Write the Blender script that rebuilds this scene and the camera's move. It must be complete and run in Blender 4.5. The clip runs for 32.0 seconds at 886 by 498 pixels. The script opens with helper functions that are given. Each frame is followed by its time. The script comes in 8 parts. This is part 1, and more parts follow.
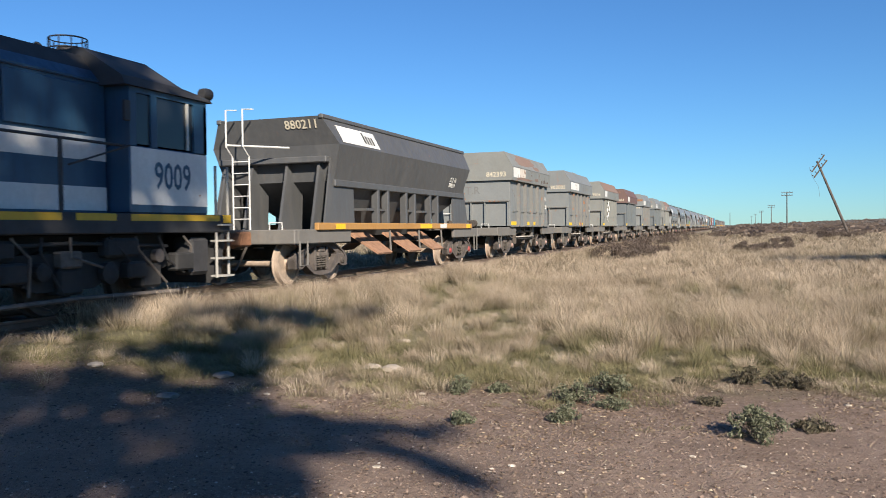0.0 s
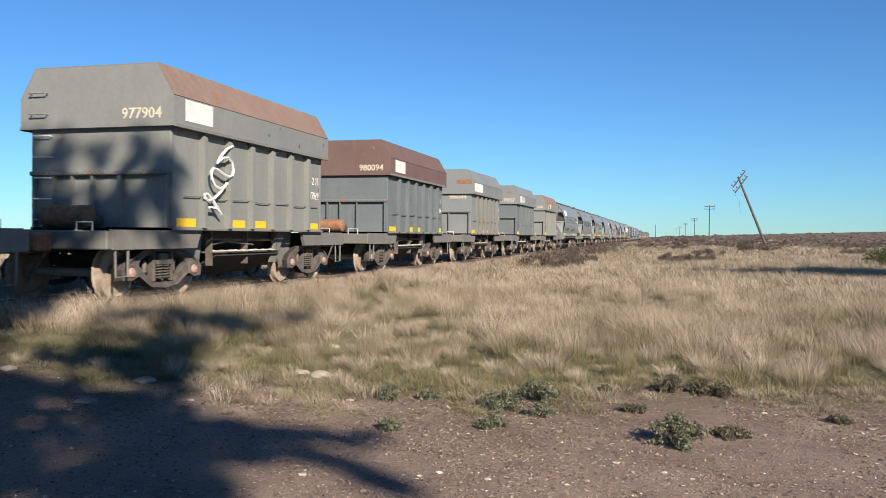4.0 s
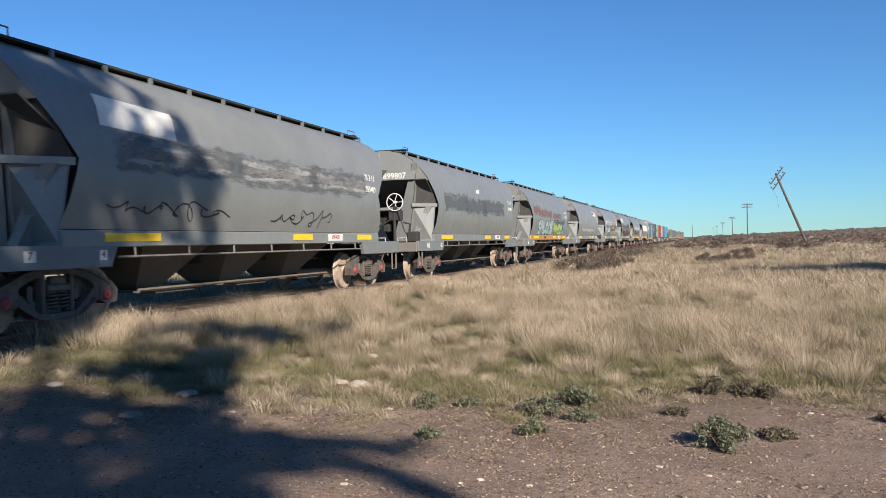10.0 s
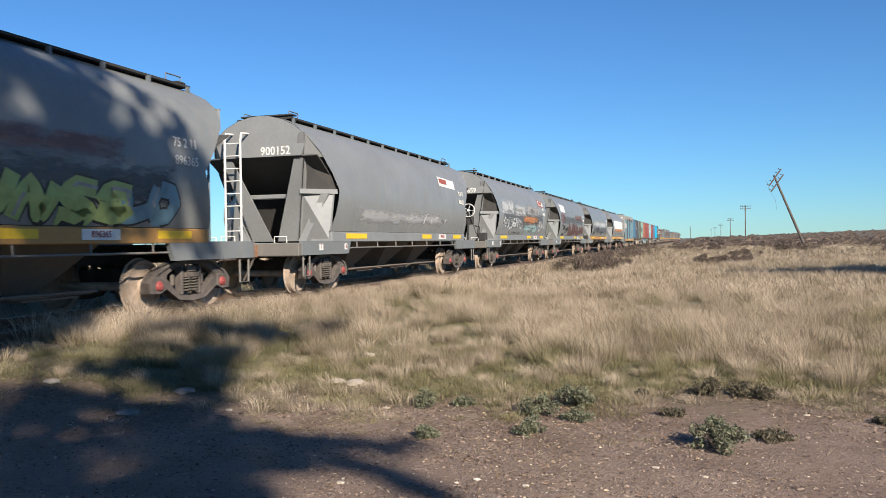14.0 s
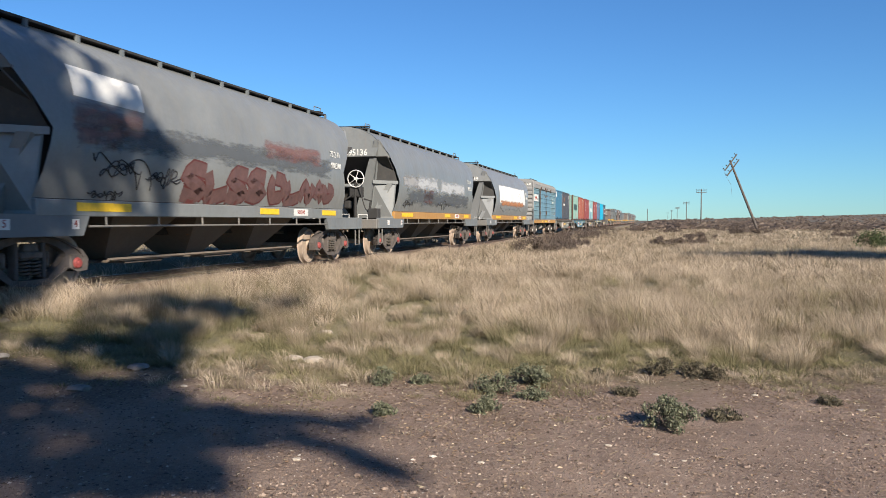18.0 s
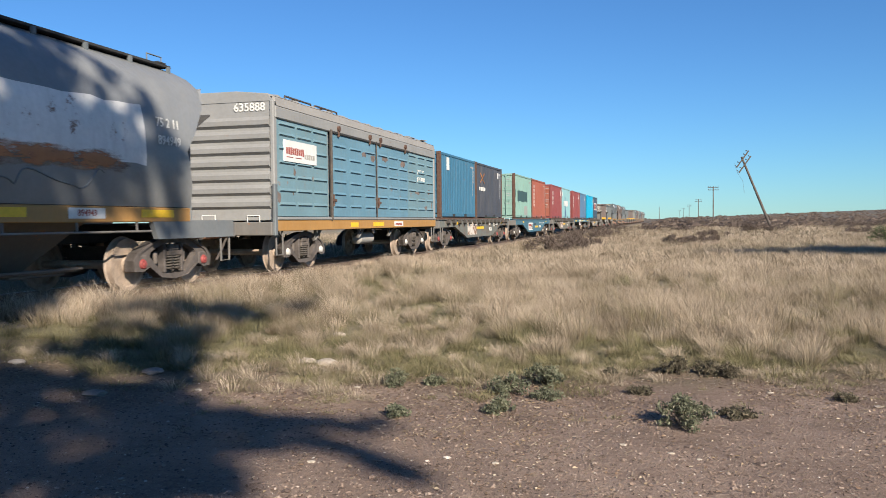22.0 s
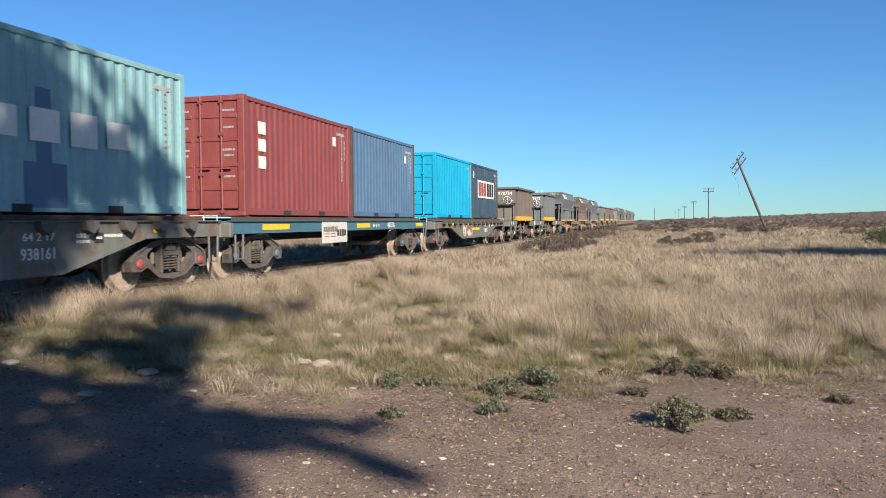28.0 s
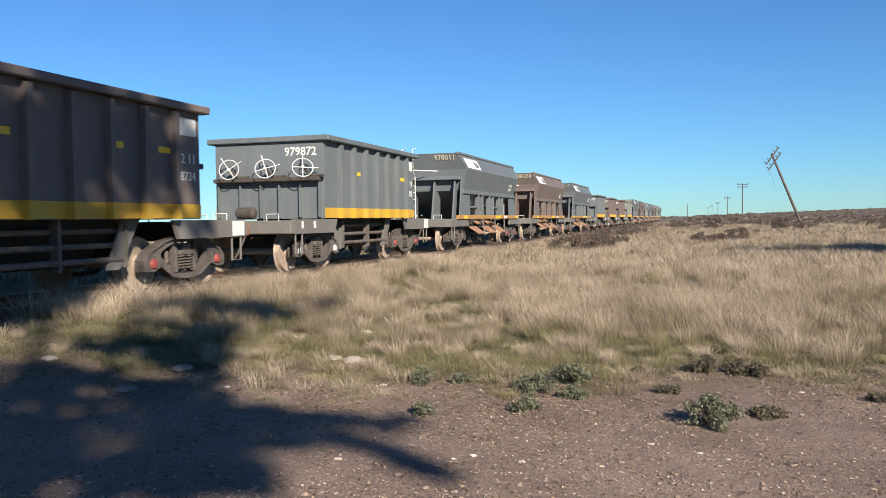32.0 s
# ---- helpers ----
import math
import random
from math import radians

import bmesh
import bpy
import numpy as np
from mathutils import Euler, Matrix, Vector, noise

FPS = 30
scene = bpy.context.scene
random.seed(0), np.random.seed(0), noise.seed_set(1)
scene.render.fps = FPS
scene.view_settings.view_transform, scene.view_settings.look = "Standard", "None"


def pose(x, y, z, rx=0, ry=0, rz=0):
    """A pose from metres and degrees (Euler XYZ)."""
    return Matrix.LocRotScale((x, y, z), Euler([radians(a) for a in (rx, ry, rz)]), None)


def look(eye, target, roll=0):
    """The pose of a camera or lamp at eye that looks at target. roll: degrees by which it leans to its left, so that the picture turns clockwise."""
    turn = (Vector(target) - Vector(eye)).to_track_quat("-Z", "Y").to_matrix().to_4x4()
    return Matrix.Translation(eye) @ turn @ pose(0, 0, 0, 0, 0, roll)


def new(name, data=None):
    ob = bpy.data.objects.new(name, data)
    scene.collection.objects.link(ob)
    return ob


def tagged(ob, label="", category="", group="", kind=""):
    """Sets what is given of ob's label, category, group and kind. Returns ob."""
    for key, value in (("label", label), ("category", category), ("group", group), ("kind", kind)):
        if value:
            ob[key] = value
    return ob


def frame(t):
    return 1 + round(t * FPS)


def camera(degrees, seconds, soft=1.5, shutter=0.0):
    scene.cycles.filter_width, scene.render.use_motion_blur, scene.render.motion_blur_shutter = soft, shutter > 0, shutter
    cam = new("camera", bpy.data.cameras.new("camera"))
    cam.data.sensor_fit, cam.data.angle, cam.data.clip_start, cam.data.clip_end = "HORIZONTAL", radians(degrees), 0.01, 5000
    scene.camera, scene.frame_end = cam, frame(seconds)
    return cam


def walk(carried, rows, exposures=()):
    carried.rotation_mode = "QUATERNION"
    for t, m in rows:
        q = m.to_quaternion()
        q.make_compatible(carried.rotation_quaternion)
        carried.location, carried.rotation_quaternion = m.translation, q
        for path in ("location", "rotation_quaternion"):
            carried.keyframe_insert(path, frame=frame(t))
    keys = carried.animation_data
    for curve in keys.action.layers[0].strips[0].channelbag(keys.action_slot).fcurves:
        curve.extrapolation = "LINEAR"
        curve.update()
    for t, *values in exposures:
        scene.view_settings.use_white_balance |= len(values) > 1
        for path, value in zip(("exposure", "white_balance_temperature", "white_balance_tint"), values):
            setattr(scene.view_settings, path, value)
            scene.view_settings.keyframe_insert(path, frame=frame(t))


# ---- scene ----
cam = camera(57.2, 32.0, soft=0.6, shutter=0.12)
EYE = (0.0, 0.0, 1.6)


def held(yaw, pitch, lean):
    """The hand-held camera at its one standpoint."""
    return pose(*EYE, 90 + pitch, 0, yaw) @ pose(0, 0, 0, 0, 0, -lean)


walk(cam, [
    (0, held(20.03, -1.40, 0.71)), (0.5, held(19.85, -1.60, 0.93)), (1, held(18.53, -1.71, 0.45)), (1.5, held(17.44, -1.71, 0.28)),
    (2, held(17.06, -1.54, 0.17)), (2.5, held(16.92, -1.24, 0.06)), (3, held(16.22, -1.00, 0.21)), (3.5, held(15.57, -0.90, -0.18)),
    (5.5, held(14.82, -1.34, -0.53)), (6, held(15.59, -1.55, 0.05)), (6.5, held(14.80, -1.26, -0.31)), (7, held(15.36, -1.49, 0.25)),
    (7.5, held(15.37, -1.64, 0.14)), (8, held(15.90, -3.51, 0.66)), (8.5, held(15.39, -3.29, 0.89)), (9, held(17.07, -0.64, 1.48)),
    (9.5, held(17.47, 0.22, 1.21)), (10, held(17.64, -0.45, 1.22)), (10.5, held(16.68, -0.12, 0.49)), (11, held(16.53, -0.13, 0.57)),
    (11.5, held(15.84, -0.67, 0.33)), (12, held(17.24, -1.00, 0.87)), (12.5, held(17.48, -0.94, 0.76)), (13, held(18.06, -0.90, 0.88)),
    (13.5, held(17.56, -0.65, 0.95)), (15.5, held(17.63, -0.35, 0.53)), (16, held(17.49, -1.05, 0.76)), (16.5, held(17.63, -1.23, 0.37)),
    (17, held(16.05, -1.61, 0.22)), (17.5, held(15.64, -1.67, 0.06)), (18, held(14.67, -2.02, -0.19)), (18.5, held(14.69, -2.22, -0.06)),
    (19, held(14.40, -2.65, 0.42)), (19.5, held(14.06, -2.59, 0.07)), (20, held(14.37, -2.55, 0.31)), (20.5, held(14.61, -1.94, 0.39)),
    (21, held(14.97, -1.75, 0.40)), (21.5, held(15.54, -1.88, 0.42)), (22, held(15.48, -1.94, 0.61)), (22.5, held(15.21, -1.57, 0.66)),
    (23, held(15.31, -1.61, 0.72)), (23.5, held(15.52, -1.60, 0.42)), (24, held(15.72, -1.35, 0.58)), (24.5, held(16.39, -0.87, 0.86)),
    (25, held(17.16, -1.38, 1.21)), (25.5, held(16.18, -1.53, 0.75)), (26, held(15.77, -1.80, 0.63)), (26.5, held(14.90, -1.66, 0.05)),
    (28.5, held(15.40, -1.95, 0.73)), (29, held(15.68, -1.99, 0.78)), (29.5, held(15.59, -1.79, 0.51)), (30, held(16.31, -2.27, 0.58)),
    (30.5, held(16.91, -2.80, 0.75)), (31, held(17.01, -2.52, 0.97)), (31.5, held(16.63, -2.32, 0.53)), (32, held(17.32, -2.06, 0.72)),
], exposures=[(0.0, 1.02), (32.0, 1.02)])

# ---- sky and sun ----
SUN_AZ, SUN_EL = 41.0, 28.0  # degrees: from behind the camera towards its right; height
to_sun = Vector((math.sin(radians(SUN_AZ)) * math.cos(radians(SUN_EL)), -math.cos(radians(SUN_AZ)) * math.cos(radians(SUN_EL)), math.sin(radians(SUN_EL))))
world = bpy.data.worlds.new("sky")
scene.world = world
world.use_nodes = True
wn = world.node_tree
sky = wn.nodes.new("ShaderNodeTexSky")
sky.sky_type, sky.sun_disc = "NISHITA", False
sky.sun_elevation, sky.sun_rotation = radians(SUN_EL), radians(180 - SUN_AZ)
sky.altitude, sky.air_density, sky.dust_density, sky.ozone_density = 0, 1.0, 0.0, 1.5
deep = wn.nodes.new("ShaderNodeMix")   # a clear, deep blue winter sky
deep.data_type, deep.blend_type = "RGBA", "MULTIPLY"
deep.inputs[0].default_value = 1.0
deep.inputs[7].default_value = (0.455, 0.862, 1.35, 1)
wn.links.new(sky.outputs[0], deep.inputs[6])
wn.links.new(deep.outputs[2], wn.nodes["Background"].inputs[0])
wn.nodes["Background"].inputs[1].default_value = 0.0455
sun_data = bpy.data.lights.new("sun", "SUN")
sun_data.energy, sun_data.angle, sun_data.color = 5.0, radians(0.53), (1.0, 0.90, 0.77)
sun = new("sun", sun_data)
sun.matrix_world = look(tuple(to_sun * 100), (0, 0, 0))

# ---- the plan, in metres ----
TRACK_X, RAIL_Z = -9.79, 0.47   # centre line of the straight track and the rails' tops
SPEED = 10.19                   # the train rolls towards -y
LAG = 1.0                       # metres it falls behind while it slows a little between 8.5 and 13 s


# ---- materials ----
def nodes_of(name, rough=0.6, metal=0.0):
    m = bpy.data.materials.new(name)
    m.use_nodes = True
    b = m.node_tree.nodes["Principled BSDF"]
    b.inputs["Roughness"].default_value, b.inputs["Metallic"].default_value = rough, metal
    return m, m.node_tree, b


def add(nt, kind, **sets):
    n = nt.nodes.new(kind)
    for k, v in sets.items():
        n.inputs[k].default_value = v
    return n


def noise_of(nt, vec, scale, detail=6, rough=0.6):
    n = add(nt, "ShaderNodeTexNoise", Scale=scale, Detail=detail, Roughness=rough)
    nt.links.new(vec, n.inputs["Vector"])
    return n.outputs["Fac"]


def ramp(nt, fac, stops):
    r = nt.nodes.new("ShaderNodeValToRGB")
    while len(r.color_ramp.elements) < len(stops):
        r.color_ramp.elements.new(0.5)
    for e, (p, c) in zip(r.color_ramp.elements, stops):
        e.position, e.color = p, (*c, 1) if len(c) == 3 else c
    nt.links.new(fac, r.inputs[0])
    return r.outputs[0]


def mix(nt, fac, a, b, mode="MIX"):
    n = nt.nodes.new("ShaderNodeMix")
    n.data_type, n.blend_type = "RGBA", mode
    for v, i in ((fac, 0), (a, 6), (b, 7)):
        if hasattr(v, "links"):
            nt.links.new(v, n.inputs[i])
        else:
            n.inputs[i].default_value = v if i == 0 else (*v, 1)
    return n.outputs[2]


def grey(v):
    return (v, v, v)


def place_of(nt, stretch=(1, 1, 1)):
    """Object coordinates, shifted at random from object to object."""
    c, o = nt.nodes.new("ShaderNodeTexCoord"), nt.nodes.new("ShaderNodeObjectInfo")
    s = add(nt, "ShaderNodeVectorMath")
    s.operation = "SCALE"
    s.inputs[3].default_value = 37.0
    nt.links.new(o.outputs["Random"], s.inputs[0])
    a = nt.nodes.new("ShaderNodeVectorMath")
    nt.links.new(c.outputs["Object"], a.inputs[0])
    nt.links.new(s.outputs[0], a.inputs[1])
    m = add(nt, "ShaderNodeMapping", Scale=stretch)
    nt.links.new(a.outputs[0], m.inputs["Vector"])
    return m.outputs[0], a.outputs[0]


def bump(nt, b, fac, strength=0.2, dist=0.01):
    n = add(nt, "ShaderNodeBump", Strength=strength, Distance=dist)
    nt.links.new(fac, n.inputs["Height"])
    nt.links.new(n.outputs[0], b.inputs["Normal"])


def paint(name, base, rust=0.35, rough=0.55, dirt=0.35, dust=(0.23, 0.205, 0.17), rustc=(0.16, 0.07, 0.035)):
    """Worn paint on steel: faded patches, streaks that run down, dust and rust."""
    m, nt, b = nodes_of(name, rough)
    streak, flat = place_of(nt, (3.0, 3.0, 0.35))
    big, fine = noise_of(nt, flat, 0.9, 4), noise_of(nt, flat, 14, 8, 0.7)
    run = noise_of(nt, streak, 2.2, 7, 0.65)
    lo, hi = tuple(c * 0.57 for c in base), tuple(min(1, c * 0.87 + 0.006) for c in base)
    col = mix(nt, big, lo, hi)
    col = mix(nt, ramp(nt, run, [(0.48, grey(0)), (0.80, grey(dirt * 0.6))]), col, dust)
    t = 0.705 - 0.15 * rust
    spots = ramp(nt, noise_of(nt, flat, 2.6, 9, 0.72), [(t, grey(0)), (t + 0.05, grey(1))])
    dark = mix(nt, fine, rustc, tuple(c * 2.0 for c in rustc))
    col = mix(nt, spots, col, dark)
    thin, _ = place_of(nt, (9.0, 9.0, 0.3))
    drip = ramp(nt, noise_of(nt, thin, 1.5, 5, 0.6), [(0.66 - 0.06 * rust, grey(0)), (0.80, grey(0.12 + 0.45 * rust))])
    col = mix(nt, drip, col, tuple(c * 1.5 + 0.02 for c in rustc))
    chip = ramp(nt, noise_of(nt, flat, 6.5, 9, 0.75), [(0.72 - 0.06 * rust, grey(0)), (0.735 - 0.06 * rust, grey(0.9))])
    col = mix(nt, chip, col, dark)
    fleck = ramp(nt, fine, [(0.3, grey(0.9)), (0.62, grey(1.03))])
    col = mix(nt, 1.0, col, fleck, "MULTIPLY")
    nt.links.new(col, b.inputs["Base Color"])
    rr = ramp(nt, run, [(0.3, grey(rough - 0.1)), (0.8, grey(min(1, rough + 0.25)))])
    nt.links.new(rr, b.inputs["Roughness"])
    bump(nt, b, big, 0.35, 0.03)
    return m


def plain(name, base, rough=0.6, metal=0.0, vary=0.25, scale=8, bumps=0.2):
    m, nt, b = nodes_of(name, rough, metal)
    _, flat = place_of(nt)
    n = noise_of(nt, flat, scale, 7, 0.65)
    n2 = noise_of(nt, flat, scale * 6, 4)
    col = mix(nt, ramp(nt, n, [(0.3, grey(0)), (0.7, grey(1))]), tuple(c * 0.86 * (1 - vary) for c in base), tuple(min(1, c * 0.86 * (1 + vary)) for c in base))
    nt.links.new(col, b.inputs["Base Color"])
    if bumps:
        bump(nt, b, n2, bumps, 0.01)
    return m


def faded(name, base, rough=0.75, most=0.9):
    """Worn overpaint, broken up and thinning out towards its borders so that the sheet below shows."""
    m, nt, b = nodes_of(name, rough)
    streak, flat = place_of(nt, (2.0, 0.7, 3.2))
    a = nt.nodes.new("ShaderNodeAttribute")
    a.attribute_name = "fade"
    n = noise_of(nt, streak, 2.6, 9, 0.7)
    s = nt.nodes.new("ShaderNodeMath")
    s.operation = "MULTIPLY_ADD"
    s.inputs[1].default_value = 0.5
    nt.links.new(a.outputs["Fac"], s.inputs[0])
    nt.links.new(n, s.inputs[2])
    cover = ramp(nt, s.outputs[0], [(0.74, grey(0)), (0.98, grey(most))])
    col = mix(nt, noise_of(nt, flat, 5, 6), tuple(c * 0.75 for c in base), tuple(min(1, c * 1.2) for c in base))
    nt.links.new(col, b.inputs["Base Color"])
    mx, tr = nt.nodes.new("ShaderNodeMixShader"), nt.nodes.new("ShaderNodeBsdfTransparent")
    nt.links.new(cover, mx.inputs[0])
    nt.links.new(tr.outputs[0], mx.inputs[1])
    nt.links.new(b.outputs[0], mx.inputs[2])
    nt.links.new(mx.outputs[0], nt.nodes["Material Output"].inputs["Surface"])
    return m


GREY_A = paint("weathered_grey_paint", (0.212, 0.225, 0.222), 0.55)
PITTED = paint("rust_pitted_grey_paint", (0.19, 0.19, 0.18), 0.85, 0.7)
GREY_B = paint("blue_grey_paint", (0.142, 0.162, 0.170), 0.25)
GREY_C = paint("dusty_pale_grey_paint", (0.228, 0.234, 0.216), 0.45)
DARK_H = paint("dark_hopper_paint", (0.092, 0.094, 0.096), 0.3, 0.5, 0.22)
SILLGREY = paint("blue_grey_end_sill_paint", (0.185, 0.20, 0.205), 0.35, 0.6, 0.4)
TANK_A = paint("grain_hopper_grey_paint", (0.222, 0.232, 0.228), 0.15, 0.38)
TANK_B = paint("grain_hopper_light_grey_paint", (0.242, 0.25, 0.25), 0.2, 0.40)
RUSTY = paint("rusted_hood_paint", (0.235, 0.155, 0.12), 0.9, 0.8, 0.5, (0.27, 0.22, 0.19), (0.12, 0.065, 0.045))
REDHOOD = paint("dark_red_hood_paint", (0.155, 0.092, 0.078), 0.45, 0.65, 0.5, (0.16, 0.07, 0.05))
BROWN_O = paint("brown_rusted_gondola_paint", (0.15, 0.118, 0.108), 0.6, 0.65, 0.45)
END_GREY = paint("dark_dusty_grey_paint", (0.17, 0.155, 0.135), 0.5, 0.65, 0.5)
BAND = paint("worn_yellow_band_paint", (0.62, 0.36, 0.03), 0.35, 0.6, 0.3)
DARKRUST = plain("dark_brown_rust", (0.085, 0.045, 0.03), 0.9, 0, 0.4, 9, 0.4)
CAST = plain("dusty_cast_side_frame", (0.092, 0.077, 0.068), 0.85, 0.0, 0.4, 5, 0.4)
FRAME = paint("dusty_underframe_paint", (0.17, 0.16, 0.145), 0.5, 0.75, 0.6)
DARKFRAME = paint("dark_grimy_bracket_paint", (0.10, 0.09, 0.08), 0.6, 0.8, 0.5)
FLAT_GREEN = paint("grimy_grey_green_sill_paint", (0.15, 0.16, 0.142), 1.2, 0.75, 0.6, (0.30, 0.26, 0.20), (0.085, 0.058, 0.042))
FRAME_BLUE = paint("blue_underframe_paint", (0.055, 0.16, 0.22), 0.4, 0.6, 0.45)
IRON = plain("dirty_cast_iron", (0.075, 0.062, 0.052), 0.8, 0.2, 0.4, 6, 0.4)
GEAR = plain("oily_dusty_gear", (0.12, 0.10, 0.085), 0.8, 0.1, 0.45, 5, 0.4)
SPRING = plain("dusty_spring_steel", (0.10, 0.085, 0.07), 0.7, 0.3, 0.3, 20)
TREAD = plain("worn_wheel_steel", (0.345, 0.265, 0.20), 0.75, 0.0, 0.3, 7, 0.3)
OUTLET = paint("dusty_brown_outlet_paint", (0.165, 0.13, 0.10), 0.5, 0.8, 0.5)
DULLWHITE = paint("dull_dirty_white_paint", (0.42, 0.40, 0.36), 0.4, 0.7, 0.4)
CHUTE = plain("sun_bleached_rusty_chute", (0.30, 0.165, 0.10), 0.9, 0, 0.35, 6, 0.4)
# Near-black: sooty trucks, black marks, and shade painted under wagons and in slots.
BLACK_AND_SHADE = plain("black_oily_underside", (0.025, 0.024, 0.023), 0.85, 0, 0.3, 5, 0.3)
RUST = plain("rust_brown_steel", (0.24, 0.115, 0.06), 0.9, 0, 0.4, 9, 0.4)
ORANGE = paint("faded_orange_sill_paint", (0.46, 0.24, 0.065), 0.35, 0.6, 0.4)
YELLOW = plain("reflective_yellow", (0.75, 0.47, 0.02), 0.5, 0, 0.12, 12, 0.1)
WHITE = paint("worn_white_paint", (0.78, 0.77, 0.73), 0.15, 0.6, 0.15)
CREAM = plain("faded_cream_lettering", (0.55, 0.49, 0.37), 0.8, 0, 0.25, 15, 0)
LETTER = plain("chalky_white_lettering", (0.66, 0.65, 0.6), 0.8, 0, 0.2, 15, 0)
CHALK_DIM = plain("dull_pale_spray_paint", (0.30, 0.30, 0.30), 0.8, 0, 0.3, 5)
REDCAP = plain("faded_red_cap", (0.26, 0.05, 0.045), 0.7, 0, 0.4, 15)
DUSTCAP = plain("dusty_pink_cap", (0.34, 0.22, 0.18), 0.8, 0, 0.3, 15)
OCHRECAP = plain("ochre_yellow_cap", (0.38, 0.25, 0.07), 0.7, 0, 0.3, 15)
CHALKDUST = plain("spilled_pale_mineral_dust", (0.55, 0.52, 0.47), 0.95, 0, 0.3, 9, 0.6)
WHITECAP = plain("pale_grey_cap", (0.55, 0.53, 0.48), 0.6, 0, 0.2, 15)
BOX_GREY = paint("light_dusty_grey_boxcar_paint", (0.29, 0.29, 0.28), 0.3, 0.65, 0.4)
BOX_BLUE = paint("faded_grey_blue_boxcar_paint", (0.165, 0.285, 0.33), 0.4, 0.6, 0.4)
BOX_BRIGHT = paint("blue_boxcar_door_paint", (0.135, 0.275, 0.36), 0.4, 0.55, 0.3)
ROOF_GREY = paint("pale_dusty_roof_paint", (0.36, 0.345, 0.325), 0.45, 0.75, 0.5)
BAREPATCH = plain("flaking_rust_patch", (0.15, 0.115, 0.10), 0.9, 0, 0.45, 7, 0.4)
FLAKED = paint("flaking_white_over_rust", (0.68, 0.62, 0.54), 1.45, 0.8, 0.3, rustc=(0.12, 0.06, 0.035))
PEELED = paint("white_paint_peeling_off_grey", (0.74, 0.73, 0.70), 1.5, 0.7, 0.3, rustc=(0.13, 0.14, 0.14))
RUSTFLAKE = paint("rust_with_white_flakes", (0.24, 0.10, 0.06), 1.3, 0.85, 0.3, (0.10, 0.05, 0.035), (0.40, 0.36, 0.32))
# Near-black paint puts the shade under the tank ends into the colour.
SHEET_SHADE = paint("shade_darkened_end_sheet", (0.06, 0.058, 0.055), 0.3, 0.8, 0.3)
REDPAINT = plain("faded_red_overpaint", (0.28, 0.07, 0.055), 0.8, 0, 0.3, 4)
CONT = {
    "steel_blue": paint("steel_blue_container_paint", (0.042, 0.158, 0.255), 0.35, 0.5, 0.25),
    "black": paint("slate_black_container_paint", (0.055, 0.06, 0.075), 0.2, 0.5, 0.3),
    "mint": paint("mint_green_container_paint", (0.23, 0.39, 0.33), 0.4, 0.55, 0.4),
    "brick": paint("brick_orange_container_paint", (0.33, 0.092, 0.055), 0.35, 0.55, 0.25),
    "maroon": paint("maroon_container_paint", (0.25, 0.055, 0.052), 0.25, 0.5, 0.2),
    "pale_teal": paint("pale_teal_container_paint", (0.24, 0.44, 0.46), 0.3, 0.5, 0.25),
    "dull_blue": paint("dull_blue_container_paint", (0.085, 0.168, 0.28), 0.3, 0.5, 0.25),
    "turquoise": paint("bright_turquoise_container_paint", (0.0, 0.37, 0.60), 0.08, 0.45, 0.05),
    "worn": paint("bare_pale_grey_patch_paint", (0.36, 0.38, 0.35), 0.5, 0.7, 0.4),
    "navy": paint("dark_slate_container_paint", (0.036, 0.072, 0.11), 0.25, 0.5, 0.3),
}
DARKTEAL = paint("dark_green_overpaint", (0.03, 0.085, 0.085), 0.2, 0.6, 0.3)
LOCO_BLUE = paint("locomotive_blue_paint", (0.02, 0.075, 0.145), 0.1, 0.4, 0.75, (0.03, 0.028, 0.026))
LOCO_DARK = plain("soot_stained_dark_roof", (0.035, 0.034, 0.035), 0.7, 0, 0.3, 4)
LOCO_YELLOW = paint("locomotive_yellow_band", (0.65, 0.40, 0.02), 0.1)
GLASS = nodes_of("dark_cab_glass", 0.08)[0]
GLASS.node_tree.nodes["Principled BSDF"].inputs["Base Color"].default_value = (0.02, 0.025, 0.03, 1)


